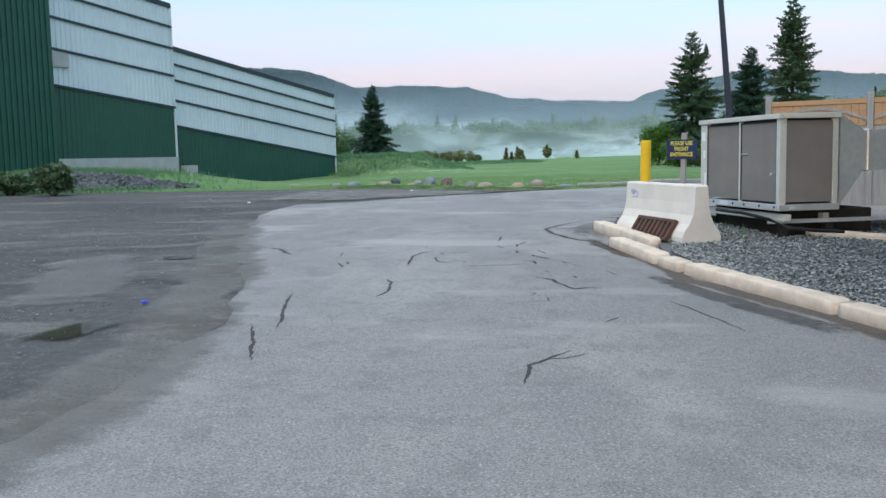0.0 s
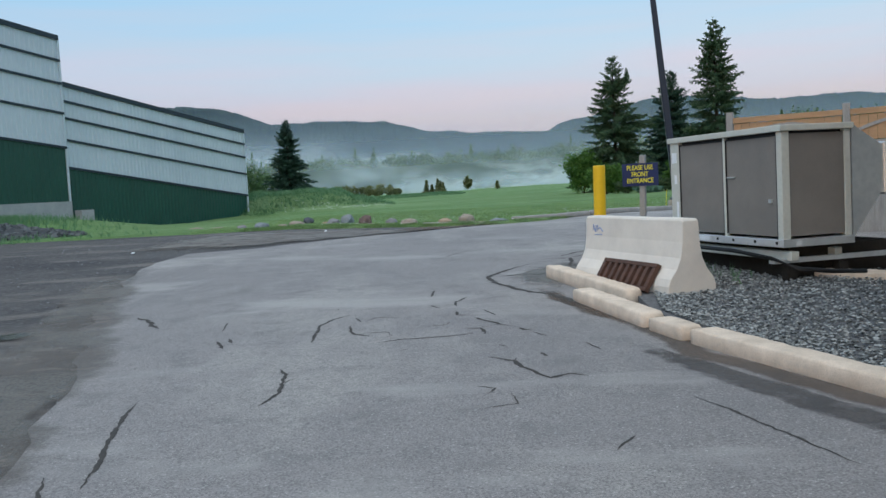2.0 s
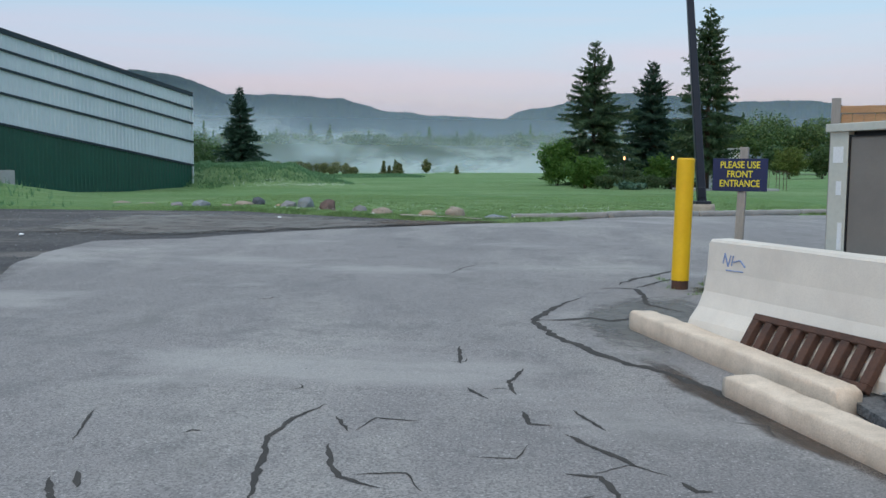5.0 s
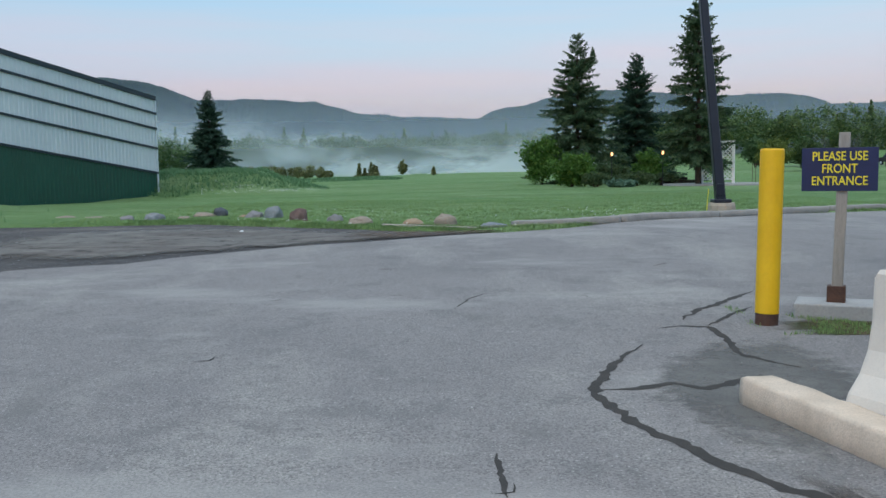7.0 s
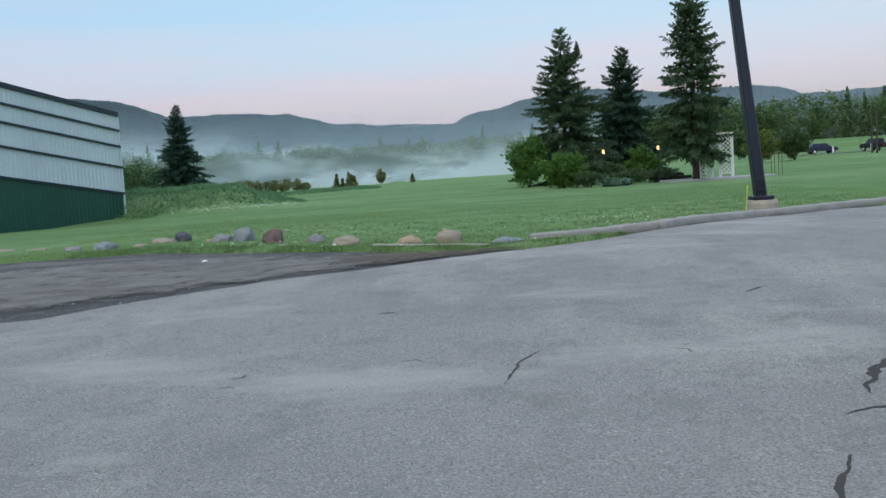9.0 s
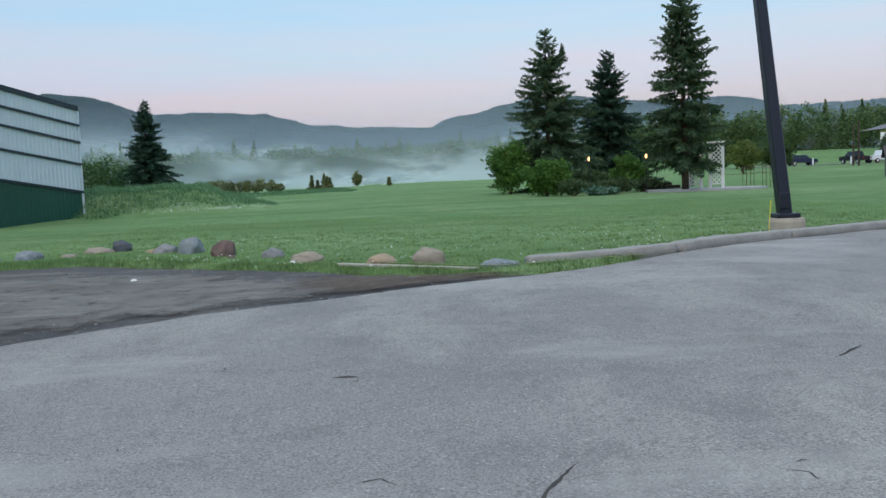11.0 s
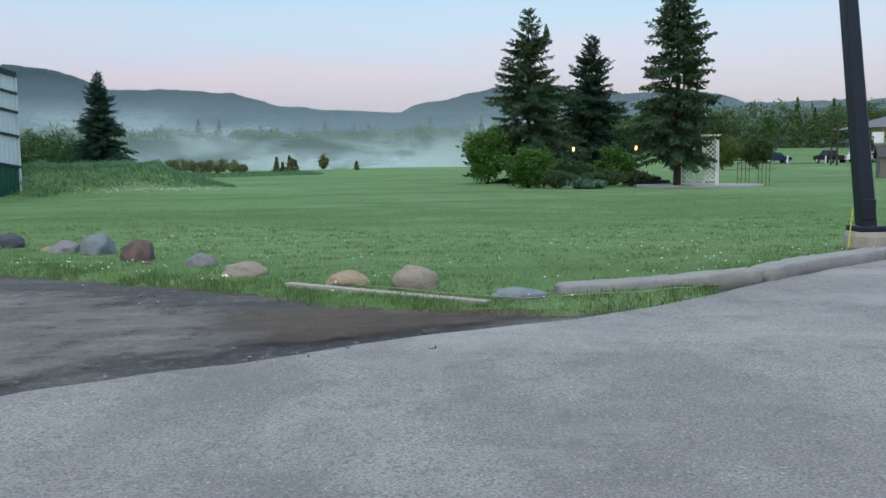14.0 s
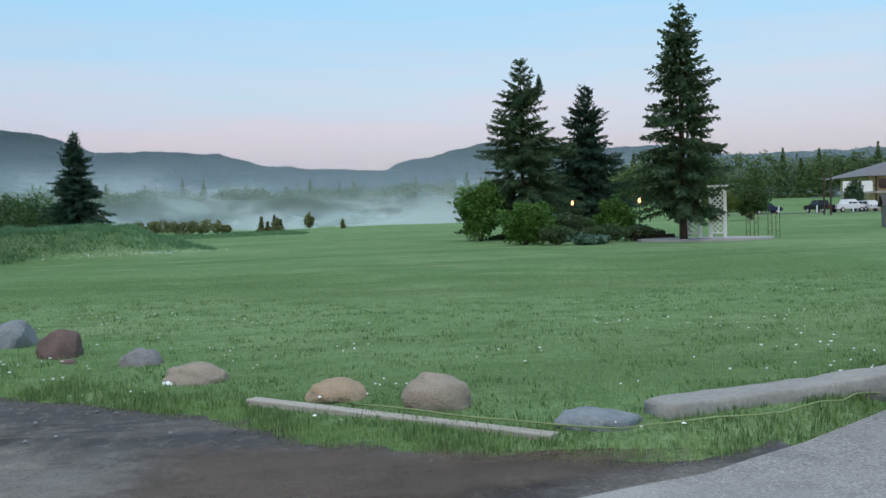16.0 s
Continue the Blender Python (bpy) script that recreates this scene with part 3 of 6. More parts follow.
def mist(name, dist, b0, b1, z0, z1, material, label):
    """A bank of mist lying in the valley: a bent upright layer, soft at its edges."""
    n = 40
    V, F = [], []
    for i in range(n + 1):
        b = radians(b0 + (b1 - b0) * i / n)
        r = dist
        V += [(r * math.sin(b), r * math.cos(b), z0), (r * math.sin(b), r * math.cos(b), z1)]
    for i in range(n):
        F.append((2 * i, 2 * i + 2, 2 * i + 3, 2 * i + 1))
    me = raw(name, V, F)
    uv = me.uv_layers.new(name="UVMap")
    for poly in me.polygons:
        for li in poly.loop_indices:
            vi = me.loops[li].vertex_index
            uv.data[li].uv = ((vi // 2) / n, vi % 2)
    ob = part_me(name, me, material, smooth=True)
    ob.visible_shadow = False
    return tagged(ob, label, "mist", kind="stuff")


# first two: tinted sheets that put the haze of distance into their colour
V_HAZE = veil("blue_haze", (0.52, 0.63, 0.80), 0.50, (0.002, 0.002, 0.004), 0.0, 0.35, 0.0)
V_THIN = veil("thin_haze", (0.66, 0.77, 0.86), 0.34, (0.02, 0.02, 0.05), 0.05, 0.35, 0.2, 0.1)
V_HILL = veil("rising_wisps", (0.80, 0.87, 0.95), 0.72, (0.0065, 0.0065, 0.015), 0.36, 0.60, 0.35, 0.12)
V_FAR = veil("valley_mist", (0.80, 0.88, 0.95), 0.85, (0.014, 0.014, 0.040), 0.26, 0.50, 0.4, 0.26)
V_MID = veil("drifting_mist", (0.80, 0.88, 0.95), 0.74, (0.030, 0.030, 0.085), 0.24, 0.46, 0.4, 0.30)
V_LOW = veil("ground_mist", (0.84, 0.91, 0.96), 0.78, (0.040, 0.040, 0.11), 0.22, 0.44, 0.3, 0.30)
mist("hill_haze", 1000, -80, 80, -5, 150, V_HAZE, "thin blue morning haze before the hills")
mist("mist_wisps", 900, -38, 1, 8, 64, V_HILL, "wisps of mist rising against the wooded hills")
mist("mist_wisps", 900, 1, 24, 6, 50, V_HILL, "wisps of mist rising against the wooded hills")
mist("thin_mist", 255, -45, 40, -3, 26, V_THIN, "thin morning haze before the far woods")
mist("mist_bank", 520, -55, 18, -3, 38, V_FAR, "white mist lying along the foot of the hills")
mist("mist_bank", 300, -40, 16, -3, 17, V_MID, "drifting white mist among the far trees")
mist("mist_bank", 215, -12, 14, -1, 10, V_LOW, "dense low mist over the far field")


# ---------------------------------------------------------------- steel building
WALL_DIR = Vector((0.30, 0.954, 0)).normalized()
B_END = Vector((-20.4, 64.6, 0))
W_LEN_B = 16.3


def steel_wing(name, corner, length, thick, zb, zt_right, slope, bands, green_h, label):
    """A steel-clad wing whose wall runs back from its far right corner; the bands and the eave rise along it."""
    ang = math.degrees(math.atan2(WALL_DIR.y, WALL_DIR.x))
    ob = thing(name, pose(corner.x, corner.y, 0, 0, 0, ang), label, "building")
    # local x: along the wall towards its far end, local -y: out of the wall towards the yard
    def ribbed(z_low, z_high, sl_low, sl_high):
        bm = bmesh.new()
        pitch, d = 0.30, 0.035
        n = int(length / pitch)
        cols = []
        for k in range(n + 1):
            for off, out in ((0.0, 0), (0.62, 0), (0.72, 1), (0.90, 1)):
                cols.append((-length + min(length, (k + off) * pitch), -d * out))
        cols = [c for k, c in enumerate(cols) if k == 0 or c[0] > cols[k - 1][0] + 1e-5]
        vs = []
        for x, y in cols:
            lo, hi = z_low - x * sl_low, z_high - x * sl_high
            vs.append((bm.verts.new((x, y, lo)), bm.verts.new((x, y, hi))))
        for a, b in zip(vs, vs[1:]):
            bm.faces.new((a[0], b[0], b[1], a[1]))
        return bm
    part("lower_wall", ribbed(zb, zt_right - bands[-1], 0, slope), M_GREEN, ob, "ribbed dark green steel cladding")
    for k in range(len(bands) - 1):
        part("wall_panel", ribbed(zt_right - bands[k + 1] + 0.004, zt_right - bands[k], slope, slope), M_WHITE, ob, "ribbed pale blue-grey steel cladding")
    for k, b in enumerate(bands):
        t = 0.16 if k == 0 else 0.075
        bm = bmesh.new()
        vs = []
        for x in (-length - 0.0, 0.06):
            z = zt_right - b - x * slope
            vs.append([bm.verts.new((x, y, z + dz)) for y, dz in ((-0.09, -t), (-0.09, t * 0.6), (0.05, t * 0.6), (0.05, -t))])
        for j in range(4):
            bm.faces.new((vs[0][j], vs[0][(j + 1) % 4], vs[1][(j + 1) % 4], vs[1][j]))
        bm.faces.new(vs[0][::-1])
        bm.faces.new(vs[1])
        bmesh.ops.recalc_face_normals(bm, faces=bm.faces)
        part("roof_edge" if k == 0 else "trim_strip", bm, M_NAVY, ob, "dark blue-black metal trim")
    # body behind the cladding, with its roof
    bm = bmesh.new()
    prof = [(-length, zb - 0.6), (0, zb - 0.6), (0, zt_right), (-length, zt_right + length * slope)]
    f = [bm.verts.new((x, 0.05, z)) for x, z in prof]
    g = [bm.verts.new((x, thick, z)) for x, z in prof]
    bm.faces.new(f)
    bm.faces.new(g[::-1])
    for j in range(4):
        bm.faces.new((f[j], g[j], g[(j + 1) % 4], f[(j + 1) % 4]))
    bmesh.ops.recalc_face_normals(bm, faces=bm.faces)
    part("body", bm, M_GREEN, ob)
    part("corner_trim", box((-0.02, -0.07, zb), (0.09, 0.06, zt_right)), M_WHITE, ob, "pale corner flashing")
    return ob


wing_b = steel_wing("arena_wing", B_END, W_LEN_B, 20, 0.0, 6.05, 0.123, (0.0, 0.92, 1.82, 2.98, 4.45), 1.5, "low wing of a green and pale grey ribbed steel arena")
A_END = B_END - WALL_DIR * (W_LEN_B - 0.05) + Vector((0.954, -0.30, 0)) * 0.25
wing_a = steel_wing("arena_hall", A_END, 8.6, 20, 1.75, 10.35, 0.10, (0.0, 1.2, 2.4, 3.95, 5.75), 2.4, "tall hall of the green and pale grey steel arena")
part("foundation", box((-8.6, -0.12, -0.4), (0.06, 0.6, 1.75)), M_CONC2, wing_a, "bare concrete foundation wall")
part("vent", box((-8.4, -0.14, 6.3), (-7.2, 0.0, 7.0)), M_CONC2, wing_a, "grey louvred wall vent")
C_END = A_END - WALL_DIR * 8.6 + Vector((0.954, -0.30, 0)) * 0.7
wing_c = thing("arena_entrance_block", pose(C_END.x, C_END.y, 0, 0, 0, math.degrees(math.atan2(WALL_DIR.y, WALL_DIR.x))), "all-green ribbed steel block of the arena", "building")
bm = bmesh.new()
add_box(bm, (-14, 0.04, -1), (0, 18, 13.5))
part("body", bm, M_GREEN, wing_c)
bm = bmesh.new()
for k in range(46):
    add_box(bm, (-14 + k * 0.305, -0.02, 0.2), (-14 + k * 0.305 + 0.08, 0.045, 13.4))
part("cladding", bm, M_GREEN, wing_c)


# ---------------------------------------------------------------- trees
def spruce(name, x, y, h, r, z, seed, mat_needle, label, start=0.06, gap=0.0, slim=1.0):
    """A spruce: tapered trunk, whorls of drooping limbs set with sprays of needles."""
    rng = random.Random(seed)
    ob = thing(name, pose(x, y, z), label, "tree")
    lean = Vector((rng.uniform(-0.1, 0.1), rng.uniform(-0.1, 0.1), 0))
    pts = [lean * (k / 8) + Vector((0, 0, h * k / 8 - 0.1)) for k in range(9)]
    part("trunk", tube(pts, [0.017 * h * (1 - k / 8.3) + 0.01 for k in range(9)], 9), M_BARK, ob, smooth=True)
    V, F = [], []
    bmb = bmesh.new()
    zc = start * h
    while zc < h * 0.985:
        f = zc / h
        rad = r * (1 - f) ** (0.82 * slim) * (0.9 + 0.1 * math.sin(zc * 3)) + 0.08
        if f < 0.14:
            rad *= 0.8 + f * 1.4
        n = rng.randint(6, 9) if f < 0.85 else 5
        a0 = rng.uniform(0, 6.28)
        for b in range(n):
            if rng.random() < gap:
                continue
            a = a0 + 6.283 * b / n + rng.uniform(-0.3, 0.3)
            ln = rad * rng.uniform(0.5, 1.2)
            rise = rng.uniform(-0.08, 0.26) + 0.75 * max(0, f - 0.5)
            droop = rng.uniform(0.28, 0.55) * (1 - f * 0.8)
            dx = Vector((math.cos(a), math.sin(a), 0))
            side = Vector((-dx.y, dx.x, 0))
            base = lean * f + Vector((0, 0, zc + rng.uniform(-0.24, 0.24) * (1 - 0.6 * f)))
            def on(t):
                return base + dx * ln * t + Vector((0, 0, ln * (rise * t * 1.2 - droop * t * t + 0.12 * t ** 4)))
            if ln > 0.5:
                add_tube(bmb, [on(0), on(0.5), on(0.95)], [0.012 + 0.008 * ln, 0.010, 0.004], 3, False)
            m = max(5, int(ln * 15))
            for k in range(m):
                t = 0.15 + 0.85 * (k + rng.random()) / m
                p = on(min(t, 1))
                for sd in (-1, 1, 0):
                    if sd == 0 and rng.random() < 0.35:
                        continue
                    w = min((0.30 * ln * (1.05 - t) + 0.13) * rng.uniform(0.55, 1.3), 0.46)
                    if sd:
                        tip = p + side * sd * w * rng.uniform(0.45, 0.85) + dx * w * rng.uniform(0.3, 0.9) + Vector((0, 0, w * rng.uniform(-0.85, 0.2)))
                    else:
                        tip = p + side * w * rng.uniform(-0.3, 0.3) + dx * w * rng.uniform(0.1, 0.7) + Vector((0, 0, w * rng.choice((-0.9, -0.8, -0.6, 0.45))))
                    ax = (tip - p).normalized()
                    u = ax.cross(Vector((rng.gauss(0, 1), rng.gauss(0, 1), rng.gauss(0, 1)))).normalized()
                    half = 0.022 + 0.026 * rng.random()
                    for turn in (u, ax.cross(u)):
                        mid = p.lerp(tip, rng.uniform(0.35, 0.6))
                        q = len(V)
                        V += [p, mid - turn * half, tip, mid + turn * half]
                        F.append((q, q + 1, q + 2, q + 3))
        zc += (0.215 - 0.09 * f) * rng.uniform(0.6, 1.35)
    # leader shoot
    q = len(V)
    for k in range(10):
        a = rng.uniform(0, 6.28)
        p = lean + Vector((0, 0, h * (0.95 + 0.05 * k / 10)))
        t = p + Vector((math.cos(a) * 0.12, math.sin(a) * 0.12, 0.14))
        q = len(V)
        V += [p, p + Vector((0.03, 0.02, 0.08)), t]
        F.append((q, q + 1, q + 2))
    part("branchwork", bmb, M_BARK, ob)
    part_me("crown", raw("crown", V, F), mat_needle, ob)
    return ob


broad = spruce("spruce_tree", 5.42, 69.6, 9.65, 4.2, 0.42, 11, M_NEEDLE, "broad green spruce with an uneven forked top", start=0.05, gap=0.28)
spruce("spruce_tree", 10.4, 75.8, 9.1, 3.9, 0.42, 12, M_NEEDLE2, "dark dense spruce between two taller ones", start=0.05, gap=0.1)
spruce("spruce_tree", 10.6, 59.4, 10.25, 2.75, 0.42, 13, M_NEEDLE, "tall open spruce with a bare lower trunk", start=0.13, gap=0.3, slim=0.85)
spruce("spruce_tree", -24.95, 92.7, 8.9, 3.1, 0.1, 14, M_NEEDLE2, "lone dark spruce beyond the long grass", start=0.03)


def shrub(name, x, y, z, rx, ry, h, mat_leaf, n, size, seed, label):
    ob = thing(name, pose(x, y, z), label, "shrub")
    rng = random.Random(seed)
    bm = bmesh.new()
    for k in range(7):
        a = rng.uniform(0, 6.28)
        add_tube(bm, [(0.05 * math.cos(a), 0.05 * math.sin(a), -0.05), (rx * 0.3 * math.cos(a), ry * 0.3 * math.sin(a), h * 0.4), (rx * 0.55 * math.cos(a), ry * 0.55 * math.sin(a), h * 0.7)], [0.03, 0.02, 0.008], 4)
    part("stem_cluster", bm, M_BARK, ob)
    v, f = leaf_quads(n, crown_place(0, 0, 0.0, h, rx, ry, seed, 0.3), size, rng)
    part_me("foliage", raw("foliage", v, f), mat_leaf, ob)
    return ob


def second_leader(tree, x, y, z0, h, seed):
    """A slim second leader that forks from the trunk near the top."""
    rng = random.Random(seed)
    pts = [(x * min(1, k / 3), y * min(1, k / 3), z0 + h * k / 6) for k in range(7)]
    part("second_leader", tube(pts, [0.05 * (1 - k / 7) for k in range(7)], 6), M_BARK, tree, smooth=True)
    V, F = [], []
    for _ in range(600):
        f = rng.random()
        a = rng.uniform(0, 6.283)
        w = (0.50 * (1 - f) + 0.06) * rng.uniform(0.3, 1.1)
        q0 = Vector((x * min(1, 2 * f), y * min(1, 2 * f), z0 + h * f))
        d = Vector((math.cos(a), math.sin(a), rng.uniform(0.0, 0.7)))
        p, tip = q0 + d * w * rng.uniform(0.0, 0.6), q0 + d * w
        u = d.cross(Vector((rng.gauss(0, 1), rng.gauss(0, 1), rng.gauss(0, 1)))).normalized() * 0.04
        k = len(V)
        V += [p, p.lerp(tip, 0.5) - u, tip, p.lerp(tip, 0.5) + u]
        F.append((k, k + 1, k + 2, k + 3))
    part_me("leader_needles", raw("leader_needles", V, F), M_NEEDLE, tree)


second_leader(broad, 0.95, -0.2, 7.0, 1.75, 15)
shrub("bush", 4.0, 60.5, 0.42, 1.45, 1.1, 2.1, M_LEAF, 8000, 0.07, 21, "bright green rounded shrub at the garden's edge")
shrub("bush", 2.9, 68.0, 0.42, 1.5, 1.3, 3.3, M_LEAF, 8000, 0.08, 22, "leafy shrub leaning out from under a spruce")
shrub("bush", 9.0, 64.5, 0.42, 1.35, 1.0, 2.1, M_LEAF, 6500, 0.075, 23, "bright green shrub between the spruces")
shrub("bush", 6.5, 63.5, 0.42, 1.5, 1.0, 1.55, M_LEAF2, 5000, 0.065, 24, "grey-green garden shrub beside the flower bed")
shrub("bush", 5.1, 59.3, 0.42, 0.95, 0.6, 0.95, M_LEAF2, 3000, 0.055, 25, "brownish perennial clump in the flower bed")
shrub("bush", 7.6, 61.0, 0.42, 1.5, 0.7, 0.9, M_LEAF2, 3500, 0.055, 26, "low mixed perennials in the flower bed")
shrub("bush", 9.4, 62.0, 0.42, 1.2, 0.7, 0.8, M_LEAF2, 3000, 0.055, 29, "low mixed perennials in the flower bed")
shrub("hosta", 6.0, 58.4, 0.42, 0.65, 0.5, 0.5, M_HOSTA, 500, 0.12, 27, "blue-green hosta clump at the lawn's edge")
shrub("hosta", 6.7, 58.8, 0.42, 0.6, 0.5, 0.45, M_HOSTA, 450, 0.12, 28, "blue-green hosta clump at the lawn's edge")


# ---------------------------------------------------------------- the bed by the clubhouse: kerbs, gravel, barrier, condenser
BED_LOOP = [(0.45, 13.0), (0.5, 12.0), (0.75, 10.95), (1.85, 8.6), (3.0, 6.2), (4.1, 3.8), (14, 3.8), (14, 16.6), (2.4, 16.6), (0.9, 15.0)]
bed = part("pavement_gravel_bed", outline_sheet("bed", [(x + 0.12, y) for x, y in BED_LOOP], lambda x, y: H(x, y) + 0.085 + 0.02 * noise.noise((x * 2, y * 2, 4))), M_GRAVEL)
tagged(bed, "bed of crushed grey stone behind the kerb", "gravel", kind="structure")


def kerb_log(name, a, b, w, h, z, seed, label, material=M_KERB, group="cast kerb blocks", chip=0.010):
    """A cast kerb block with worn, rounded arrises."""
    a, b = Vector((*a, 0)), Vector((*b, 0))
    ln = (b - a).length
    n = max(8, int(ln / 0.06))
    prof = [(-w / 2, -0.08), (-w / 2, h * 0.5), (-w * 0.49, h * 0.84), (-w * 0.455, h * 0.97), (-w * 0.40, h), (0, h), (w * 0.40, h), (w * 0.455, h * 0.97), (w * 0.49, h * 0.84), (w / 2, h * 0.5), (w / 2, -0.08)]
    bm = bmesh.new()
    rings = []
    d = (b - a).normalized()
    s = Vector((d.y, -d.x, 0))
    for i in range(n + 1):
        t = i / n
        e = min(t, 1 - t) * ln
        sh = 1 - 0.12 * max(0, 1 - e / 0.03)
        p = a + (b - a) * t
        zz = H(p.x, p.y)
        rings.append([bm.verts.new(p + s * (q * sh + chip * 0.5 * noise.noise((p.x * 5 + k, p.y * 5, seed))) + Vector((0, 0, zz + z + u * (sh if u > 0 else 1) + (chip * noise.noise((p.x * 6, p.y * 6, seed + k * 0.6)) if u > 0 else 0)))) for k, (q, u) in enumerate(prof)])
    m = len(prof)
    for r0, r1 in zip(rings, rings[1:]):
        for k in range(m):
            bm.faces.new((r0[k], r0[(k + 1) % m], r1[(k + 1) % m], r1[k]))
    bm.faces.new(rings[0][::-1])
    bm.faces.new(rings[-1])
    bmesh.ops.recalc_face_normals(bm, faces=bm.faces)
    ob = part(name, bm, material, smooth=True)
    return tagged(ob, label, "kerb", group)


kerb_log("kerb_block", (-0.30, 15.5), (0.52, 12.95), 0.21, 0.17, 0.0, 1, "cream worn concrete kerb block before the barrier")
kerb_log("kerb_block", (-0.02, 13.4), (0.56, 11.58), 0.23, 0.14, 0.0, 2, "cream worn concrete kerb block, chipped at its end")
kerb_log("kerb_block", (0.59, 11.48), (0.80, 10.92), 0.23, 0.125, 0.0, 3, "short broken piece of cream concrete kerb")
kerb_log("kerb_block", (0.85, 10.82), (1.97, 8.52), 0.235, 0.135, 0.0, 4, "cream worn concrete kerb block along the gravel")
kerb_log("kerb_block", (2.0, 8.44), (3.1, 6.2), 0.235, 0.135, 0.0, 5, "cream worn concrete kerb block along the gravel")
kerb_log("kerb_block", (3.14, 6.1), (4.2, 3.9), 0.235, 0.135, 0.0, 6, "cream worn concrete kerb block along the gravel")
kerb_log("kerb_block", (2.55, 14.15), (3.75, 13.15), 0.24, 0.2, -0.03, 7, "dirty concrete kerb block beneath the condenser")
kerb_log("kerb_block", (3.8, 13.1), (5.3, 11.9), 0.24, 0.2, -0.03, 8, "dirty concrete kerb block beneath the condenser")


def barrier():
    """A precast road barrier, standing at the kerb."""
    a, b = Vector((0.25, 15.03, 0)), Vector((1.155, 12.98, 0))
    d = (b - a).normalized()
    ln = (b - a).length
    ang = math.degrees(math.atan2(d.y, d.x))
    mid = (a + b) / 2
    z = H(mid.x, mid.y) + 0.07
    ob = thing("road_barrier", pose(mid.x + 0.0, mid.y, z, 0, 0, ang), "pale precast concrete road barrier with a blue scribble", "barrier")
    # local x along the barrier, local -y: side towards the yard
    prof = [(-0.30, 0), (-0.30, 0.08), (-0.27, 0.16), (-0.19, 0.26), (-0.135, 0.38), (-0.11, 0.55), (-0.10, 0.78), (-0.085, 0.80), (0.085, 0.80), (0.10, 0.78), (0.11, 0.55), (0.135, 0.38), (0.19, 0.26), (0.27, 0.16), (0.30, 0.08), (0.30, 0)]
    bm = bmesh.new()
    xs = [-ln / 2, -ln / 2 + 0.02] + [-ln / 2 + ln * k / 10 for k in range(1, 10)] + [ln / 2 - 0.02, ln / 2]
    rings = []
    for i, x in enumerate(xs):
        s = 0.97 if i in (0, len(xs) - 1) else 1
        rings.append([bm.verts.new((x, y * s, zz * (s if zz > 0.5 else 1) + 0.004 * noise.noise((x * 3, y * 9, zz * 3)))) for y, zz in prof])
    m = len(prof)
    for r0, r1 in zip(rings, rings[1:]):
        for k in range(m):
            bm.faces.new((r0[k], r0[(k + 1) % m], r1[(k + 1) % m], r1[k]))
    bm.faces.new(rings[0][::-1])
    bm.faces.new(rings[-1])
    bmesh.ops.recalc_face_normals(bm, faces=bm.faces)
    part("block", bm, M_CONC, ob)
    return ob, d, ln


bar, bar_dir, bar_len = barrier()


def grate():
    """A rusty slotted cast grate leaning on the barrier's foot."""
    p = Vector((0.61, 13.68, 0))
    ang = math.degrees(math.atan2(bar_dir.y, bar_dir.x))
    ob = thing("iron_grate", pose(p.x - 0.18, p.y - 0.05, H(p.x, p.y) + 0.09, 0, 0, ang) @ pose(0, 0, 0, -32, 0, 0), "rusty brown cast-iron grate leaning on the barrier", "grate")
    w, h = 1.2, 0.34
    part("frame_bar", box((-w / 2, -0.03, h - 0.05), (w / 2, 0.03, h), 0.006), M_RUST, ob)
    part("frame_bar", box((-w / 2, -0.03, 0), (w / 2, 0.03, 0.05), 0.006), M_RUST, ob)
    for k in range(9):
        x = -w / 2 + (w - 0.07) * k / 8
        part("bar", box((x, -0.028, 0.05), (x + 0.07, 0.028, h - 0.05), 0.006), M_RUST, ob)
    return ob


grate()


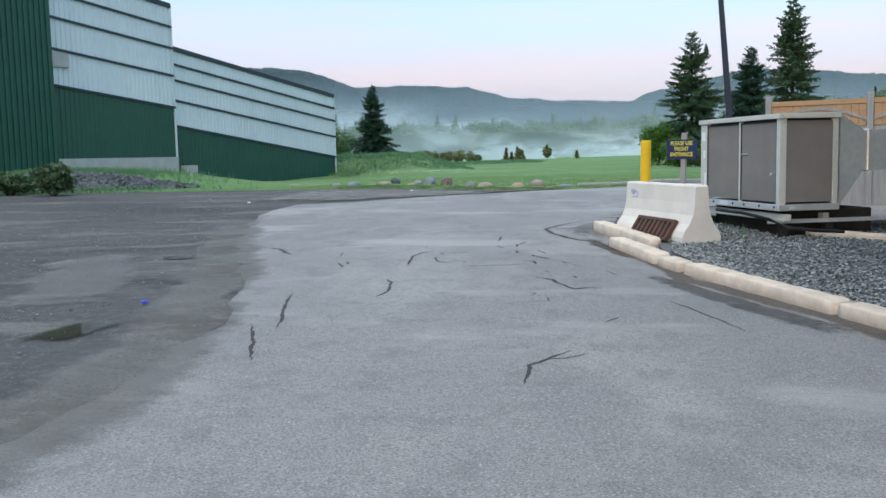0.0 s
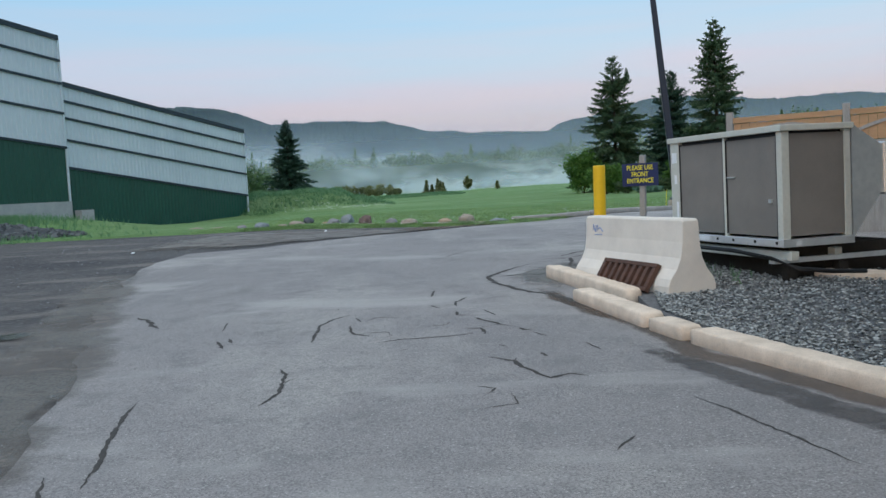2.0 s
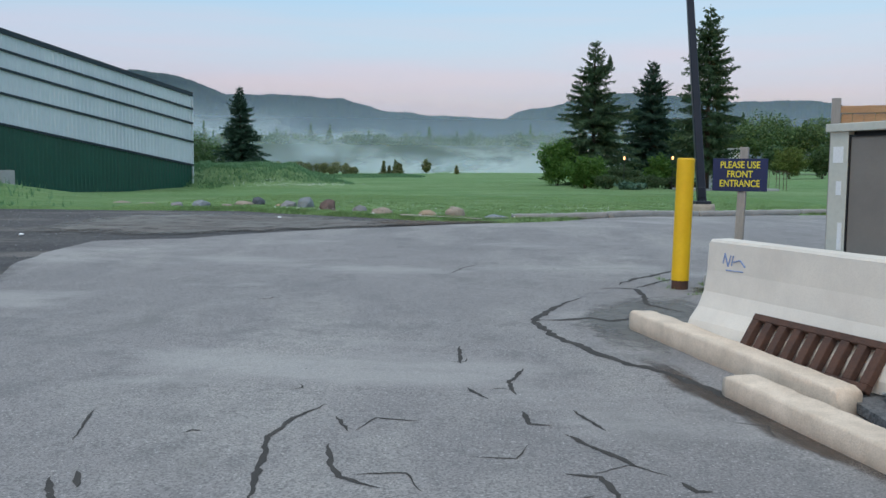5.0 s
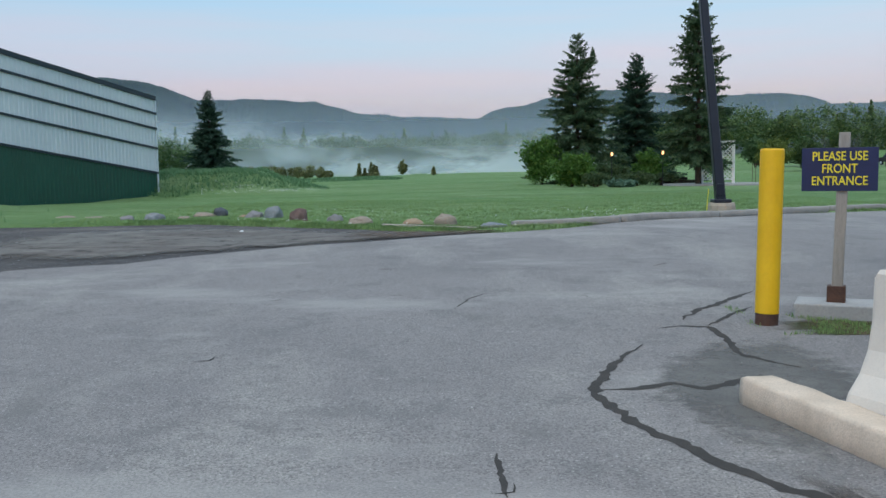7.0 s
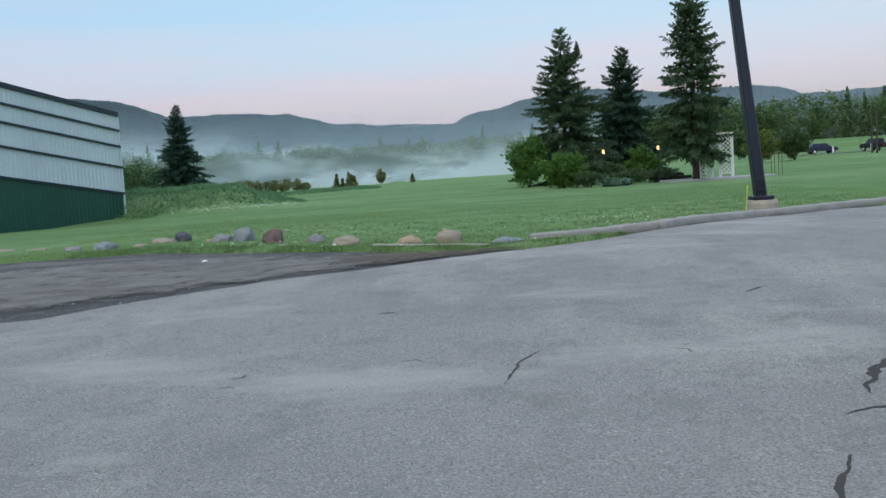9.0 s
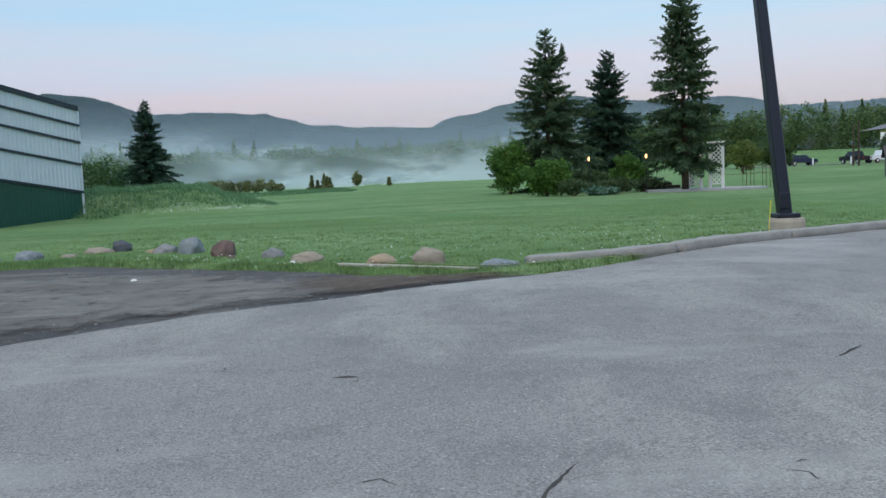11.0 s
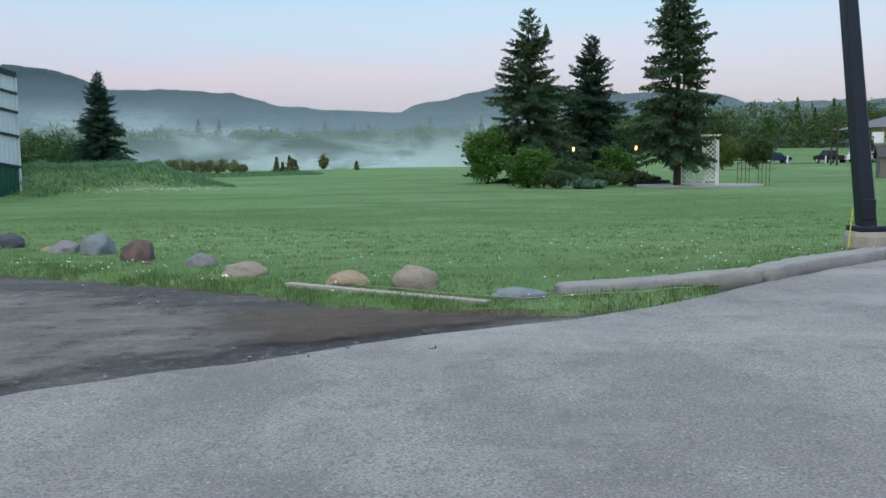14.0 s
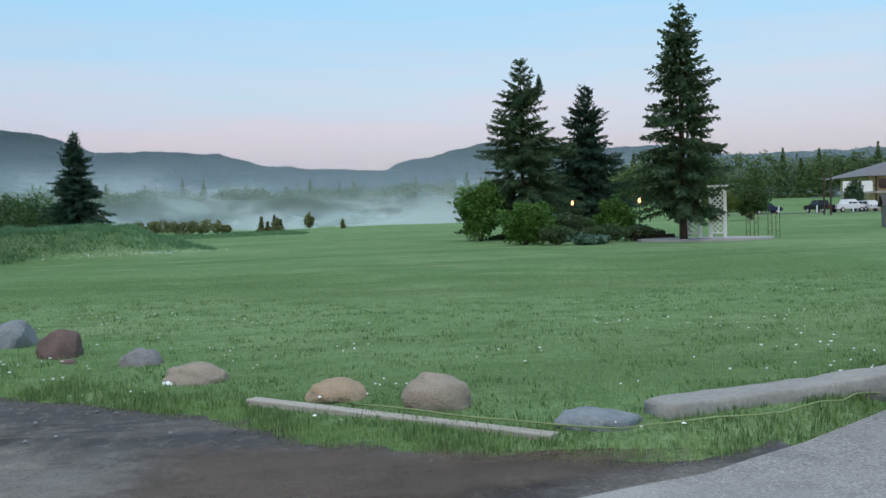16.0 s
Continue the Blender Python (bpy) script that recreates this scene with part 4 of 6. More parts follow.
def condenser():
    c = Vector((2.25, 13.48, 0))
    u = Vector((-0.35, 0.937, 0)).normalized()
    ang = math.degrees(math.atan2(u.y, u.x))
    z0 = H(2.25, 13.48)
    # local x: along the long grey face, away from the near corner; local -y: to the right of it, along the narrow face
    ob = thing("condenser_unit", pose(c.x, c.y, z0, 0, 0, ang), "beige rooftop-style condenser with dark coil panels on a steel frame", "air conditioner")
    L, W, zb, zt = 2.48, 0.90, 0.57, 1.85
    def bx(name, lo, hi, m, label="", bev=0.006):
        return part(name, box(lo, hi, bev), m, ob, label)
    # solid black core: the cabinet's inner shade is put into its colour
    bx("cabinet_core", (0.06, -W + 0.06, zb + 0.06), (L - 0.06, -0.06, zt - 0.06), M_BLACK, "black core painted as the shade inside the cabinet", 0)
    bx("top_panel", (-0.03, -W - 0.03, zt - 0.07), (L + 0.03, 0.03, zt), M_HVAC)
    bx("base_rail", (-0.02, -W - 0.02, zb - 0.09), (L + 0.02, 0.02, zb), M_DUCT, "galvanised base rail")
    for x, y in ((0, 0), (L, 0), (0, -W), (L, -W)):
        wx = 0.10 if x == 0 else 0.22
        lo = (0, -0.10 if y == 0 else -W, zb)
        hi = (wx, 0 if y == 0 else -W + 0.08, zt - 0.07)
        if x:
            lo, hi = (L - wx, lo[1], zb), (L, hi[1], zt - 0.07)
        bx("corner_post", lo, hi, M_HVAC)
    bx("mullion", (1.14, -0.05, zb), (1.19, 0.0, zt - 0.07), M_HVAC)
    bx("coil_panel", (0.10, -0.06, zb + 0.03), (1.14, -0.018, zt - 0.10), M_COIL, "dark grey fine coil mesh", 0)
    bx("coil_panel", (1.19, -0.06, zb + 0.03), (L - 0.22, -0.018, zt - 0.10), M_COIL, "dark grey fine coil mesh", 0)
    bx("coil_panel", (0.018, -W + 0.08, zb + 0.03), (0.06, -0.10, zt - 0.10), M_COIL, "dark grey fine coil mesh", 0)
    bx("rating_plate", (L - 0.17, 0.0, zt - 0.34), (L - 0.05, 0.006, zt - 0.2), M_WHITEP, "white rating plate", 0)
    bx("handle", (0.94, -0.02, 1.28), (1.1, 0.004, 1.295), M_DUCT, "", 0)
    bx("handle", (0.20, -0.02, 0.98), (0.26, 0.006, 1.02), M_DUCT, "", 0)
    bx("label_plate", (L - 0.16, 0.0, zt - 0.62), (L - 0.10, 0.005, zt - 0.5), M_WHITEP, "white printed label", 0)
    bx("label_plate", (L - 0.19, 0.0, zb + 0.18), (L - 0.14, 0.005, zb + 0.42), M_WHITEP, "white printed label", 0)
    bx("label_plate", (1.5, 0.02, zb - 0.07), (1.75, 0.025, zb - 0.015), M_WHITEP, "white printed label", 0)
    bx("label_plate", (-0.026, -0.22, zb - 0.07), (-0.021, -0.15, zb - 0.03), M_WHITEP, "white printed label", 0)
    for x in (0.08, 0.5, 0.95, 1.3, 1.95, 2.35):
        bx("bolt", (x, 0.02, zb - 0.055), (x + 0.03, 0.03, zb - 0.025), M_BLACK, "", 0)
    for x0, x1 in ((0.10, 1.14), (1.19, L - 0.22)):
        bx("gasket", (x0, -0.017, zb + 0.03), (x0 + 0.018, -0.006, zt - 0.10), M_BLACK, "black rubber edge", 0)
        bx("gasket", (x1 - 0.018, -0.017, zb + 0.03), (x1, -0.006, zt - 0.10), M_BLACK, "black rubber edge", 0)
        bx("gasket", (x0 + 0.018, -0.017, zt - 0.118), (x1 - 0.018, -0.006, zt - 0.10), M_BLACK, "black rubber edge", 0)
    # block added to fill the gap; its dark colour is the shade there
    bx("shade_block", (0.22, -W - 0.7, -0.1), (L - 0.1, -0.22, 0.475), M_TIMBER_SHADE, "added dark block for the shade beneath the unit", 0.02)
    # steel stand and legs
    bx("skid_beam", (-0.05, -0.16, 0.33), (L + 0.1, -0.06, 0.43), M_HVAC, "painted steel skid beam")
    bx("skid_beam", (0.1, -W + 0.06, 0.33), (L + 0.1, -W + 0.16, 0.43), M_HVAC, "painted steel skid beam")
    # legs carry the same painted shade in their colour
    for x in (0.05, L - 0.2):
        for y in (-0.2, -W + 0.02):
            bx("leg", (x, y, -0.1), (x + 0.12, y + 0.12, 0.27), M_TIMBER_SHADE, "pier coloured dark for the shade beneath the unit")
    return ob, ang, z0


unit, unit_ang, unit_z = condenser()


def hood():
    """Sheet-metal hood and duct that lead from the condenser towards the clubhouse."""
    ob = thing("supply_duct", pose(2.25, 13.48, unit_z, 0, 0, unit_ang), "galvanised sheet-metal hood and duct beside the condenser", "duct")
    W = 0.93
    bm = bmesh.new()
    a = [(0.02, -W, 0.52), (2.4, -W, 0.52), (2.4, -W, 1.84), (0.02, -W, 1.84)]
    b = [(0.02, -W - 0.38, 1.03), (2.4, -W - 0.38, 1.03), (2.4, -W - 0.38, 1.60), (0.02, -W - 0.38, 1.60)]
    c = [(x, -W - 4.5, z) for x, y, z in b]
    rings = [[bm.verts.new(p) for p in r] for r in (a, b, c)]
    for r0, r1 in zip(rings, rings[1:]):
        for k in range(4):
            bm.faces.new((r0[k], r0[(k + 1) % 4], r1[(k + 1) % 4], r1[k]))
    bm.faces.new(rings[0][::-1])
    bm.faces.new(rings[-1])
    bmesh.ops.recalc_face_normals(bm, faces=bm.faces)
    part("duct_body", bm, M_DUCT, ob)
    for k in range(3):
        y = -W - 0.44 - k * 1.2
        part("flange", box((-0.005, y - 0.02, 1.01), (2.42, y, 1.62)), M_DUCT, ob)
    part("prop", box((0.1, -W - 0.95, -0.05), (0.15, -W - 0.9, 1.0)), M_DUCT, ob)
    part("prop", box((0.1, -W - 2.6, -0.05), (0.15, -W - 2.55, 1.0)), M_DUCT, ob)
    return ob


hood()
rail = thing("steel_channel", pose(2.1, 13.3, unit_z + 0.33, 0, 0, unit_ang - 90), "long galvanised channel lying on the kerb blocks", "steel channel")
part("channel", sweep([(-0.05, 0), (0.05, 0), (0.05, 0.05), (0.04, 0.05), (0.04, 0.01), (-0.04, 0.01), (-0.04, 0.05), (-0.05, 0.05)], [(0.1, 0.2, -0.03), (2.5, 0.2, -0.03), (5, 0.2, -0.03)]), M_DUCT, rail)
hose = part("cable", tube([(1.55, 14.9, 0.56), (1.85, 14.2, 0.55), (2.12, 13.5, 0.5), (2.35, 13.25, 0.4), (2.7, 13.25, 0.36), (3.1, 13.4, 0.33)], 0.025, 8), M_BLACK, smooth=True)
tagged(hose, "black rubber hose slung under the condenser", "hose")


# ---------------------------------------------------------------- bollard and sign
def bollard():
    ob = thing("bollard", pose(0.52, 17.75, H(0.52, 17.75), 0, 1.0, 0), "bright yellow steel bollard with a rusty foot", "bollard")
    part("post", tube([(0, 0, 0.10), (0, 0, 0.5), (0, 0, 1.44), (0, 0, 1.455)], [0.096, 0.096, 0.096, 0.088], 28), M_YELLOW, ob, smooth=False)
    part("foot", tube([(0, 0, -0.05), (0, 0, 0.10)], 0.092, 20), M_RUST, ob, "rusted bare steel foot")


def text_part(word, size, x, z, parent, y=-0.017):
    cu = bpy.data.curves.new("lettering", 'FONT')
    cu.body, cu.size, cu.align_x, cu.align_y, cu.extrude, cu.offset = word, size, 'CENTER', 'CENTER', 0.002, 0.0012
    ob = new("lettering_source", cu)
    dg = bpy.context.evaluated_depsgraph_get()
    me = bpy.data.meshes.new_from_object(ob.evaluated_get(dg))
    bpy.data.objects.remove(ob)
    me.materials.clear()
    t = part_me("lettering", me, M_LETTER, parent, "yellow painted words " + word)
    t.matrix_basis = pose(x, y, z, 90, 0, 0)
    return t


def notice():
    gz = H(1.25, 18.1)
    ob = thing("notice_sign", pose(1.24, 18.12, gz + 0.02, 0, 0, -24), "navy sign with yellow words on a grey wooden post", "sign")
    part("base_slab", box((-0.33, -0.22, -0.05), (0.31, 0.24, 0.1), 0.014), M_CONC2, ob, "flat concrete foot")
    part("bracket", box((-0.075, -0.07, 0.085), (0.075, 0.07, 0.24), 0.005), M_RUST, ob, "rusty steel post shoe")
    part("post", box((-0.045, -0.045, 0.09), (0.045, 0.045, 1.56), 0.006, pose(0, 0, 0, 0, 1.5, 0)), M_WOOD, ob)
    board = part("board", box((-0.295, -0.062, 1.06), (0.305, -0.048, 1.43), 0.003), M_SIGN, ob)
    for word, z in (("PLEASE USE", 1.355), ("FRONT", 1.25), ("ENTRANCE", 1.145)):
        t = text_part(word, 0.108, 0.005, z, board, -0.066)
        t.scale = (0.80, 1.0, 1.0)


bollard()
notice()


# ---------------------------------------------------------------- lamp post
def lamp_post():
    z = H(3.7, 30.4)
    ob = thing("street_lamp", pose(3.7, 30.4, z), "leaning black lamp post with two lit floodlights on a concrete foot", "lamp post")
    top = Vector((-0.53, 0.62, 7.3))
    bm = bmesh.new()
    foot = Vector((-0.03, 0, 0.30))
    rings = []
    for t, w in ((0.0, 0.105), (0.5, 0.09), (1.0, 0.07)):
        p = foot.lerp(top, t)
        rings.append([bm.verts.new(p + Vector((sx * w, sy * w, 0))) for sx, sy in ((-1, -0.8), (-0.8, -1), (0.8, -1), (1, -0.8), (1, 0.8), (0.8, 1), (-0.8, 1), (-1, 0.8))])
    for r0, r1 in zip(rings, rings[1:]):
        for k in range(8):
            bm.faces.new((r0[k], r0[(k + 1) % 8], r1[(k + 1) % 8], r1[k]))
    bm.faces.new(rings[-1])
    part("pole", bm, M_POLE, ob)
    part("base_plate", box((-0.21, -0.19, 0.26), (0.17, 0.19, 0.34), 0.02), M_POLE, ob)
    part("hand_hole_cover", box((-0.16, -0.135, 0.42), (0.02, -0.10, 0.68), 0.01), M_POLE, ob)
    part("concrete_foot", tube([(0, 0, -0.2), (0, 0, 0.2), (0, 0, 0.26)], [0.31, 0.30, 0.28], 12), M_FOOT, ob, "round worn concrete foot")
    for s in (-1, 1):
        arm = part("arm", tube([top + Vector((0, 0, -0.02)), top + Vector((0.34 * s, 0, 0)), top + Vector((0.46 * s, 0, 0.12)), top + Vector((0.48 * s, 0, 0.36))], 0.03, 8), M_POLE, ob, smooth=True)
        head = part("floodlight", box((top.x + 0.5 * s - 0.2, top.y - 0.13, top.z + 0.32), (top.x + 0.5 * s + 0.2, top.y + 0.12, top.z + 0.58), 0.03), M_POLE, ob)
        part("lens", box((top.x + 0.5 * s - 0.17, top.y - 0.155, top.z + 0.34), (top.x + 0.5 * s + 0.17, top.y - 0.132, top.z + 0.56), 0.006), GLOW, head, "glowing white lens")
    return ob


GLOW = glowing("lit_lens", (1.0, 0.93, 0.75), 6.0)
lamp_post()


# ---------------------------------------------------------------- clubhouse corner with its eave
def clubhouse():
    ob = thing("clubhouse", pose(2.2, 12.05, -0.28), "clubhouse corner with a deep boarded eave above the yard", "building")
    a, b = Vector((0.16, -0.987, 0)), Vector((0.987, 0.16, 0))
    def slab(z0, z1, off0, off1, la, lb):
        bm = bmesh.new()
        ps = [a * off0 + b * off0, a * la + b * off0, a * la + b * lb, a * off0 + b * lb]
        lo = [bm.verts.new(p + Vector((0, 0, z0))) for p in ps]
        hi = [bm.verts.new(p + Vector((0, 0, z1))) for p in ps]
        bm.faces.new(lo[::-1])
        bm.faces.new(hi)
        for k in range(4):
            bm.faces.new((lo[k], lo[(k + 1) % 4], hi[(k + 1) % 4], hi[k]))
        bmesh.ops.recalc_face_normals(bm, faces=bm.faces)
        return bm
    for k in range(46):
        bm = bmesh.new()
        vs = [a * (0.05 + k * 0.2 + da) + b * lb + Vector((0, 0, dz)) for dz in (3.90, 3.925) for da, lb in ((0, 0.05), (0.185, 0.05), (0.185, 9.8), (0, 9.8))]
        vs = [bm.verts.new(v) for v in vs]
        for q in ((0, 1, 2, 3), (7, 6, 5, 4), (0, 4, 5, 1), (1, 5, 6, 2), (2, 6, 7, 3), (3, 7, 4, 0)):
            bm.faces.new([vs[i] for i in q])
        bmesh.ops.recalc_face_normals(bm, faces=bm.faces)
        part("soffit_board", bm, M_SOFFIT, ob, "grey boarded soffit")
    part("ceiling_deck", slab(3.935, 4.06, 0.03, 0, 15.9, 9.9), M_NAVY, ob)
    for name, p0, p1, side in (("fascia", a * 0.0, a * 15.9, b), ("fascia", b * 0.03, b * 9.9, a)):
        bm = bmesh.new()
        vs = [bm.verts.new(p + side * w + Vector((0, 0, dz))) for dz in (3.72, 4.055) for p, w in ((p0, 0), (p1, 0), (p1, 0.028), (p0, 0.028))]
        for q in ((0, 1, 2, 3), (7, 6, 5, 4), (0, 4, 5, 1), (1, 5, 6, 2), (2, 6, 7, 3), (3, 7, 4, 0)):
            bm.faces.new([vs[i] for i in q])
        bmesh.ops.recalc_face_normals(bm, faces=bm.faces)
        part(name, bm, M_FASCIA, ob, "grey fascia board")
    bm = bmesh.new()
    vs = [bm.verts.new(p + Vector((0, 0, dz))) for dz in (3.76, 3.897) for p in (a * 0.75 + b * 0.7, a * 12 + b * 0.7, a * 12 + b * 1.1, a * 0.75 + b * 1.1)]
    for q in ((0, 1, 2, 3), (7, 6, 5, 4), (0, 4, 5, 1), (1, 5, 6, 2), (2, 6, 7, 3), (3, 7, 4, 0)):
        bm.faces.new([vs[i] for i in q])
    bmesh.ops.recalc_face_normals(bm, faces=bm.faces)
    part("beam", bm, M_OLIVE, ob, "olive-painted beam under the eave")
    part("roof", slab(4.06, 4.14, -0.04, 0, 16, 10), M_NAVY, ob, "dark roof edge")
    part("wall", slab(0.0, 3.74, 2.6, 0, 15, 9), M_OLIVE, ob, "olive siding")
    return ob


clubhouse()


# ---------------------------------------------------------------- road details: cracks, damp patches, puddles
def crack(points, w, seed, up=0.0065):
    """An open crack in the asphalt: a jagged dark strip that narrows to its ends."""
    rng = random.Random(seed)
    pts = []
    for (ax, ay), (bx, by) in zip(points, points[1:]):
        n = max(2, int(math.hypot(bx - ax, by - ay) / 0.04))
        for k in range(n):
            t = k / n
            pts.append((ax + (bx - ax) * t, ay + (by - ay) * t))
    pts.append(points[-1])
    n = len(pts)
    left, right = [], []
    for i, (x, y) in enumerate(pts):
        ax, ay = pts[max(i - 1, 0)]
        bx, by = pts[min(i + 1, n - 1)]
        d = math.hypot(bx - ax, by - ay) or 1
        nx, ny = -(by - ay) / d, (bx - ax) / d
        o = 0.3 * w * noise.noise((x * 5, y * 5, seed)) + rng.uniform(-0.006, 0.006)
        f = min(1, 4 * min(i, n - 1 - i) / n + 0.15)
        a, b = w * f * (0.32 + 0.3 * noise.noise((x * 11, y * 11, seed + 5)) + rng.uniform(-0.06, 0.06)), w * f * (0.32 + 0.3 * noise.noise((x * 11, y * 11, seed + 9)) + rng.uniform(-0.06, 0.06))
        left.append((x + nx * (o + a), y + ny * (o + a)))
        right.append((x + nx * (o - b), y + ny * (o - b)))
    V = [(x, y, H(x, y) + up) for x, y in left + right]
    F = [(i, i + 1, n + i + 1, n + i) for i in range(n - 1)]
    return part_me("crack", raw("crack", V, F), M_CRACK, road)


CRACKS = (
    (0.12, ((-0.64, 17.03), (-0.85, 16.69), (-1.02, 16.27), (-1.18, 15.85), (-1.22, 15.68), (-1.15, 15.42), (-1.08, 15.18), (-0.99, 14.93), (-0.86, 14.62), (-0.7, 14.31), (-0.55, 14.1), (-0.3, 13.8), (-0.05, 13.2), (0.2, 12.4))),
    (0.11, ((-1.14, 15.77), (-0.91, 15.8), (-0.68, 15.89), (-0.49, 15.79), (-0.27, 15.93), (-0.06, 16.11))),
    (0.09, ((-0.41, 17.61), (-0.19, 17.7), (0.02, 17.65), (0.03, 17.22), (-0.02, 16.68), (0.1, 16.5), (0.25, 16.27))),
    (0.10, ((0.93, 19.4), (0.5, 18.86), (0.15, 18.45), (-0.13, 17.95))),
    (0.07, ((0.03, 17.69), (0.36, 18.2), (0.64, 18.54))),
    (0.03, ((0.48, 9.1), (0.65, 8.77), (0.76, 8.48), (0.88, 8.2), (1.08, 7.69))),
    (0.025, ((-0.1, 8.01), (0.02, 8.27))),
    (0.05, ((-2.99, 7.56), (-3.08, 7.95), (-3.25, 8.44), (-3.38, 8.89), (-3.48, 9.34))),
    (0.045, ((-2.76, 6.43), (-2.97, 6.99), (-3.3, 7.75))),
    (0.05, ((-0.62, 6.0), (-0.62, 6.49), (-0.5, 6.7), (-0.35, 6.99))),
    (0.03, ((-0.5, 6.7), (-0.38, 6.72), (-0.23, 6.87))),
    (0.03, ((-2.09, 18.6), (-1.93, 19.18), (-1.74, 19.51))),
    (0.03, ((0.29, 21.24), (0.57, 21.49))),
    (0.08, ((-3.06, 21.3), (-2.96, 21.3), (-2.88, 21.28))),
    (0.055, ((-2.66, 11.39), (-2.72, 11.8), (-2.8, 12.31), (-2.74, 12.62), (-2.61, 12.96))),
    (0.035, ((-2.5, 12.71), (-2.39, 12.44))),
    (0.05, ((-2.46, 12.22), (-2.39, 11.91), (-2.32, 11.75), (-2.22, 11.68), (-2.11, 11.62))),
    (0.04, ((-2.02, 11.27), (-1.83, 11.4), (-1.58, 11.44), (-1.33, 11.5), (-1.13, 11.59))),
    (0.05, ((-1.24, 11.86), (-1.07, 11.84), (-1.03, 11.66), (-1.02, 11.52))),
    (0.05, ((-1.84, 14.62), (-1.81, 14.05))),
    (0.035, ((-1.75, 13.4), (-1.61, 13.13))),
    (0.05, ((-1.36, 13.94), (-1.47, 13.55), (-1.44, 13.25))),
    (0.05, ((-1.41, 12.89), (-1.38, 12.64), (-1.25, 12.63))),
    (0.06, ((-1.18, 12.47), (-1.07, 12.29), (-0.95, 12.12), (-0.87, 11.97))),
    (0.04, ((-1.11, 12.94), (-0.96, 12.55))),
    (0.05, ((-0.7, 11.79), (-0.65, 11.68), (-0.58, 11.69))),
    (0.03, ((-0.57, 11.53), (-0.44, 11.34))),
    (0.035, ((-0.87, 11.02), (-0.8, 10.89))),
    (0.06, ((-3.69, 11.65), (-3.49, 11.27))),
    (0.05, ((-3.59, 11.73), (-3.49, 11.53))),
    (0.09, ((-5.39, 13.61), (-5.05, 13.18), (-4.71, 12.61))),
    (0.05, ((-0.5, 10.62), (-0.45, 10.45))),
    (0.03, ((-0.12, 10.98), (0.01, 10.66))),
    (0.025, ((-1.75, 10.9), (-1.67, 10.94))),
    (0.025, ((-3.82, 12.18), (-3.95, 12.74))),
    (0.05, ((-2.49, 9.16), (-2.45, 9.54), (-2.51, 9.81), (-2.45, 9.95))),
    (0.045, ((-2.5, 9.77), (-2.56, 10.09), (-2.66, 10.3))),
    (0.06, ((-0.94, 10.53), (-0.74, 10.34), (-0.61, 10.02), (-0.44, 9.72), (-0.29, 9.84), (-0.16, 9.74))),
)
for k, (w, pts) in enumerate(CRACKS):
    crack(pts, w, 100 + k)
rng = random.Random(77)
for k in range(34):
    x, y = rng.uniform(-5, 6), rng.uniform(12, 27.5)
    if y > 24.2 + 0.62 * (x + 4) or (x > -0.6 and y < 18):
        continue
    a = rng.uniform(0, 3.14)
    l = rng.uniform(0.03, 0.13)
    crack(((x, y), (x + l * math.cos(a), y + l * math.sin(a)), (x + 1.7 * l * math.cos(a + 0.6), y + 1.7 * l * math.sin(a + 0.6))), rng.uniform(0.012, 0.025), 300 + k)

# a net of fine cracks in the worn middle of the drive
for k in range(10):
    x, y = rng.uniform(-3.3, 0.2), rng.uniform(8.6, 14.2)
    a = rng.choice((0.2, 1.2, 2.0, 2.7)) + rng.uniform(-0.3, 0.3)
    l = rng.uniform(0.08, 0.3)
    crack(((x, y), (x + l * math.cos(a), y + l * math.sin(a)), (x + 1.6 * l * math.cos(a + 0.7), y + 1.6 * l * math.sin(a + 0.7))), rng.uniform(0.014, 0.03), 500 + k)


def soft_mat(src, name, scale=5.0, strength=1.0):
    """A thin deposit of a ground material that thins out unevenly towards its rim."""
    m = src.copy()
    m.name = name
    nt = m.node_tree
    L = nt.links.new
    at = nt.nodes.new("ShaderNodeAttribute")
    at.attribute_name = "cover"
    geo = nt.nodes.new("ShaderNodeNewGeometry")
    nz = nt.nodes.new("ShaderNodeTexNoise")
    nz.inputs["Scale"].default_value, nz.inputs["Detail"].default_value, nz.inputs["Roughness"].default_value = scale, 7, 0.7
    L(geo.outputs["Position"], nz.inputs[0])
    ad = nt.nodes.new("ShaderNodeMath")
    ad.operation = 'ADD'
    L(at.outputs["Fac"], ad.inputs[0])
    L(nz.outputs[0], ad.inputs[1])
    r = nt.nodes.new("ShaderNodeMapRange")
    r.interpolation_type = 'SMOOTHSTEP'
    r.inputs[1].default_value, r.inputs[2].default_value, r.inputs[4].default_value = 0.75, 1.25, strength
    L(ad.outputs[0], r.inputs[0])
    tr = nt.nodes.new("ShaderNodeBsdfTransparent")
    mx = nt.nodes.new("ShaderNodeMixShader")
    L(r.outputs[0], mx.inputs[0])
    L(tr.outputs[0], mx.inputs[1])
    L(nt.nodes["Principled BSDF"].outputs[0], mx.inputs[2])
    L(mx.outputs[0], nt.nodes["Material Output"].inputs[0])
    return m


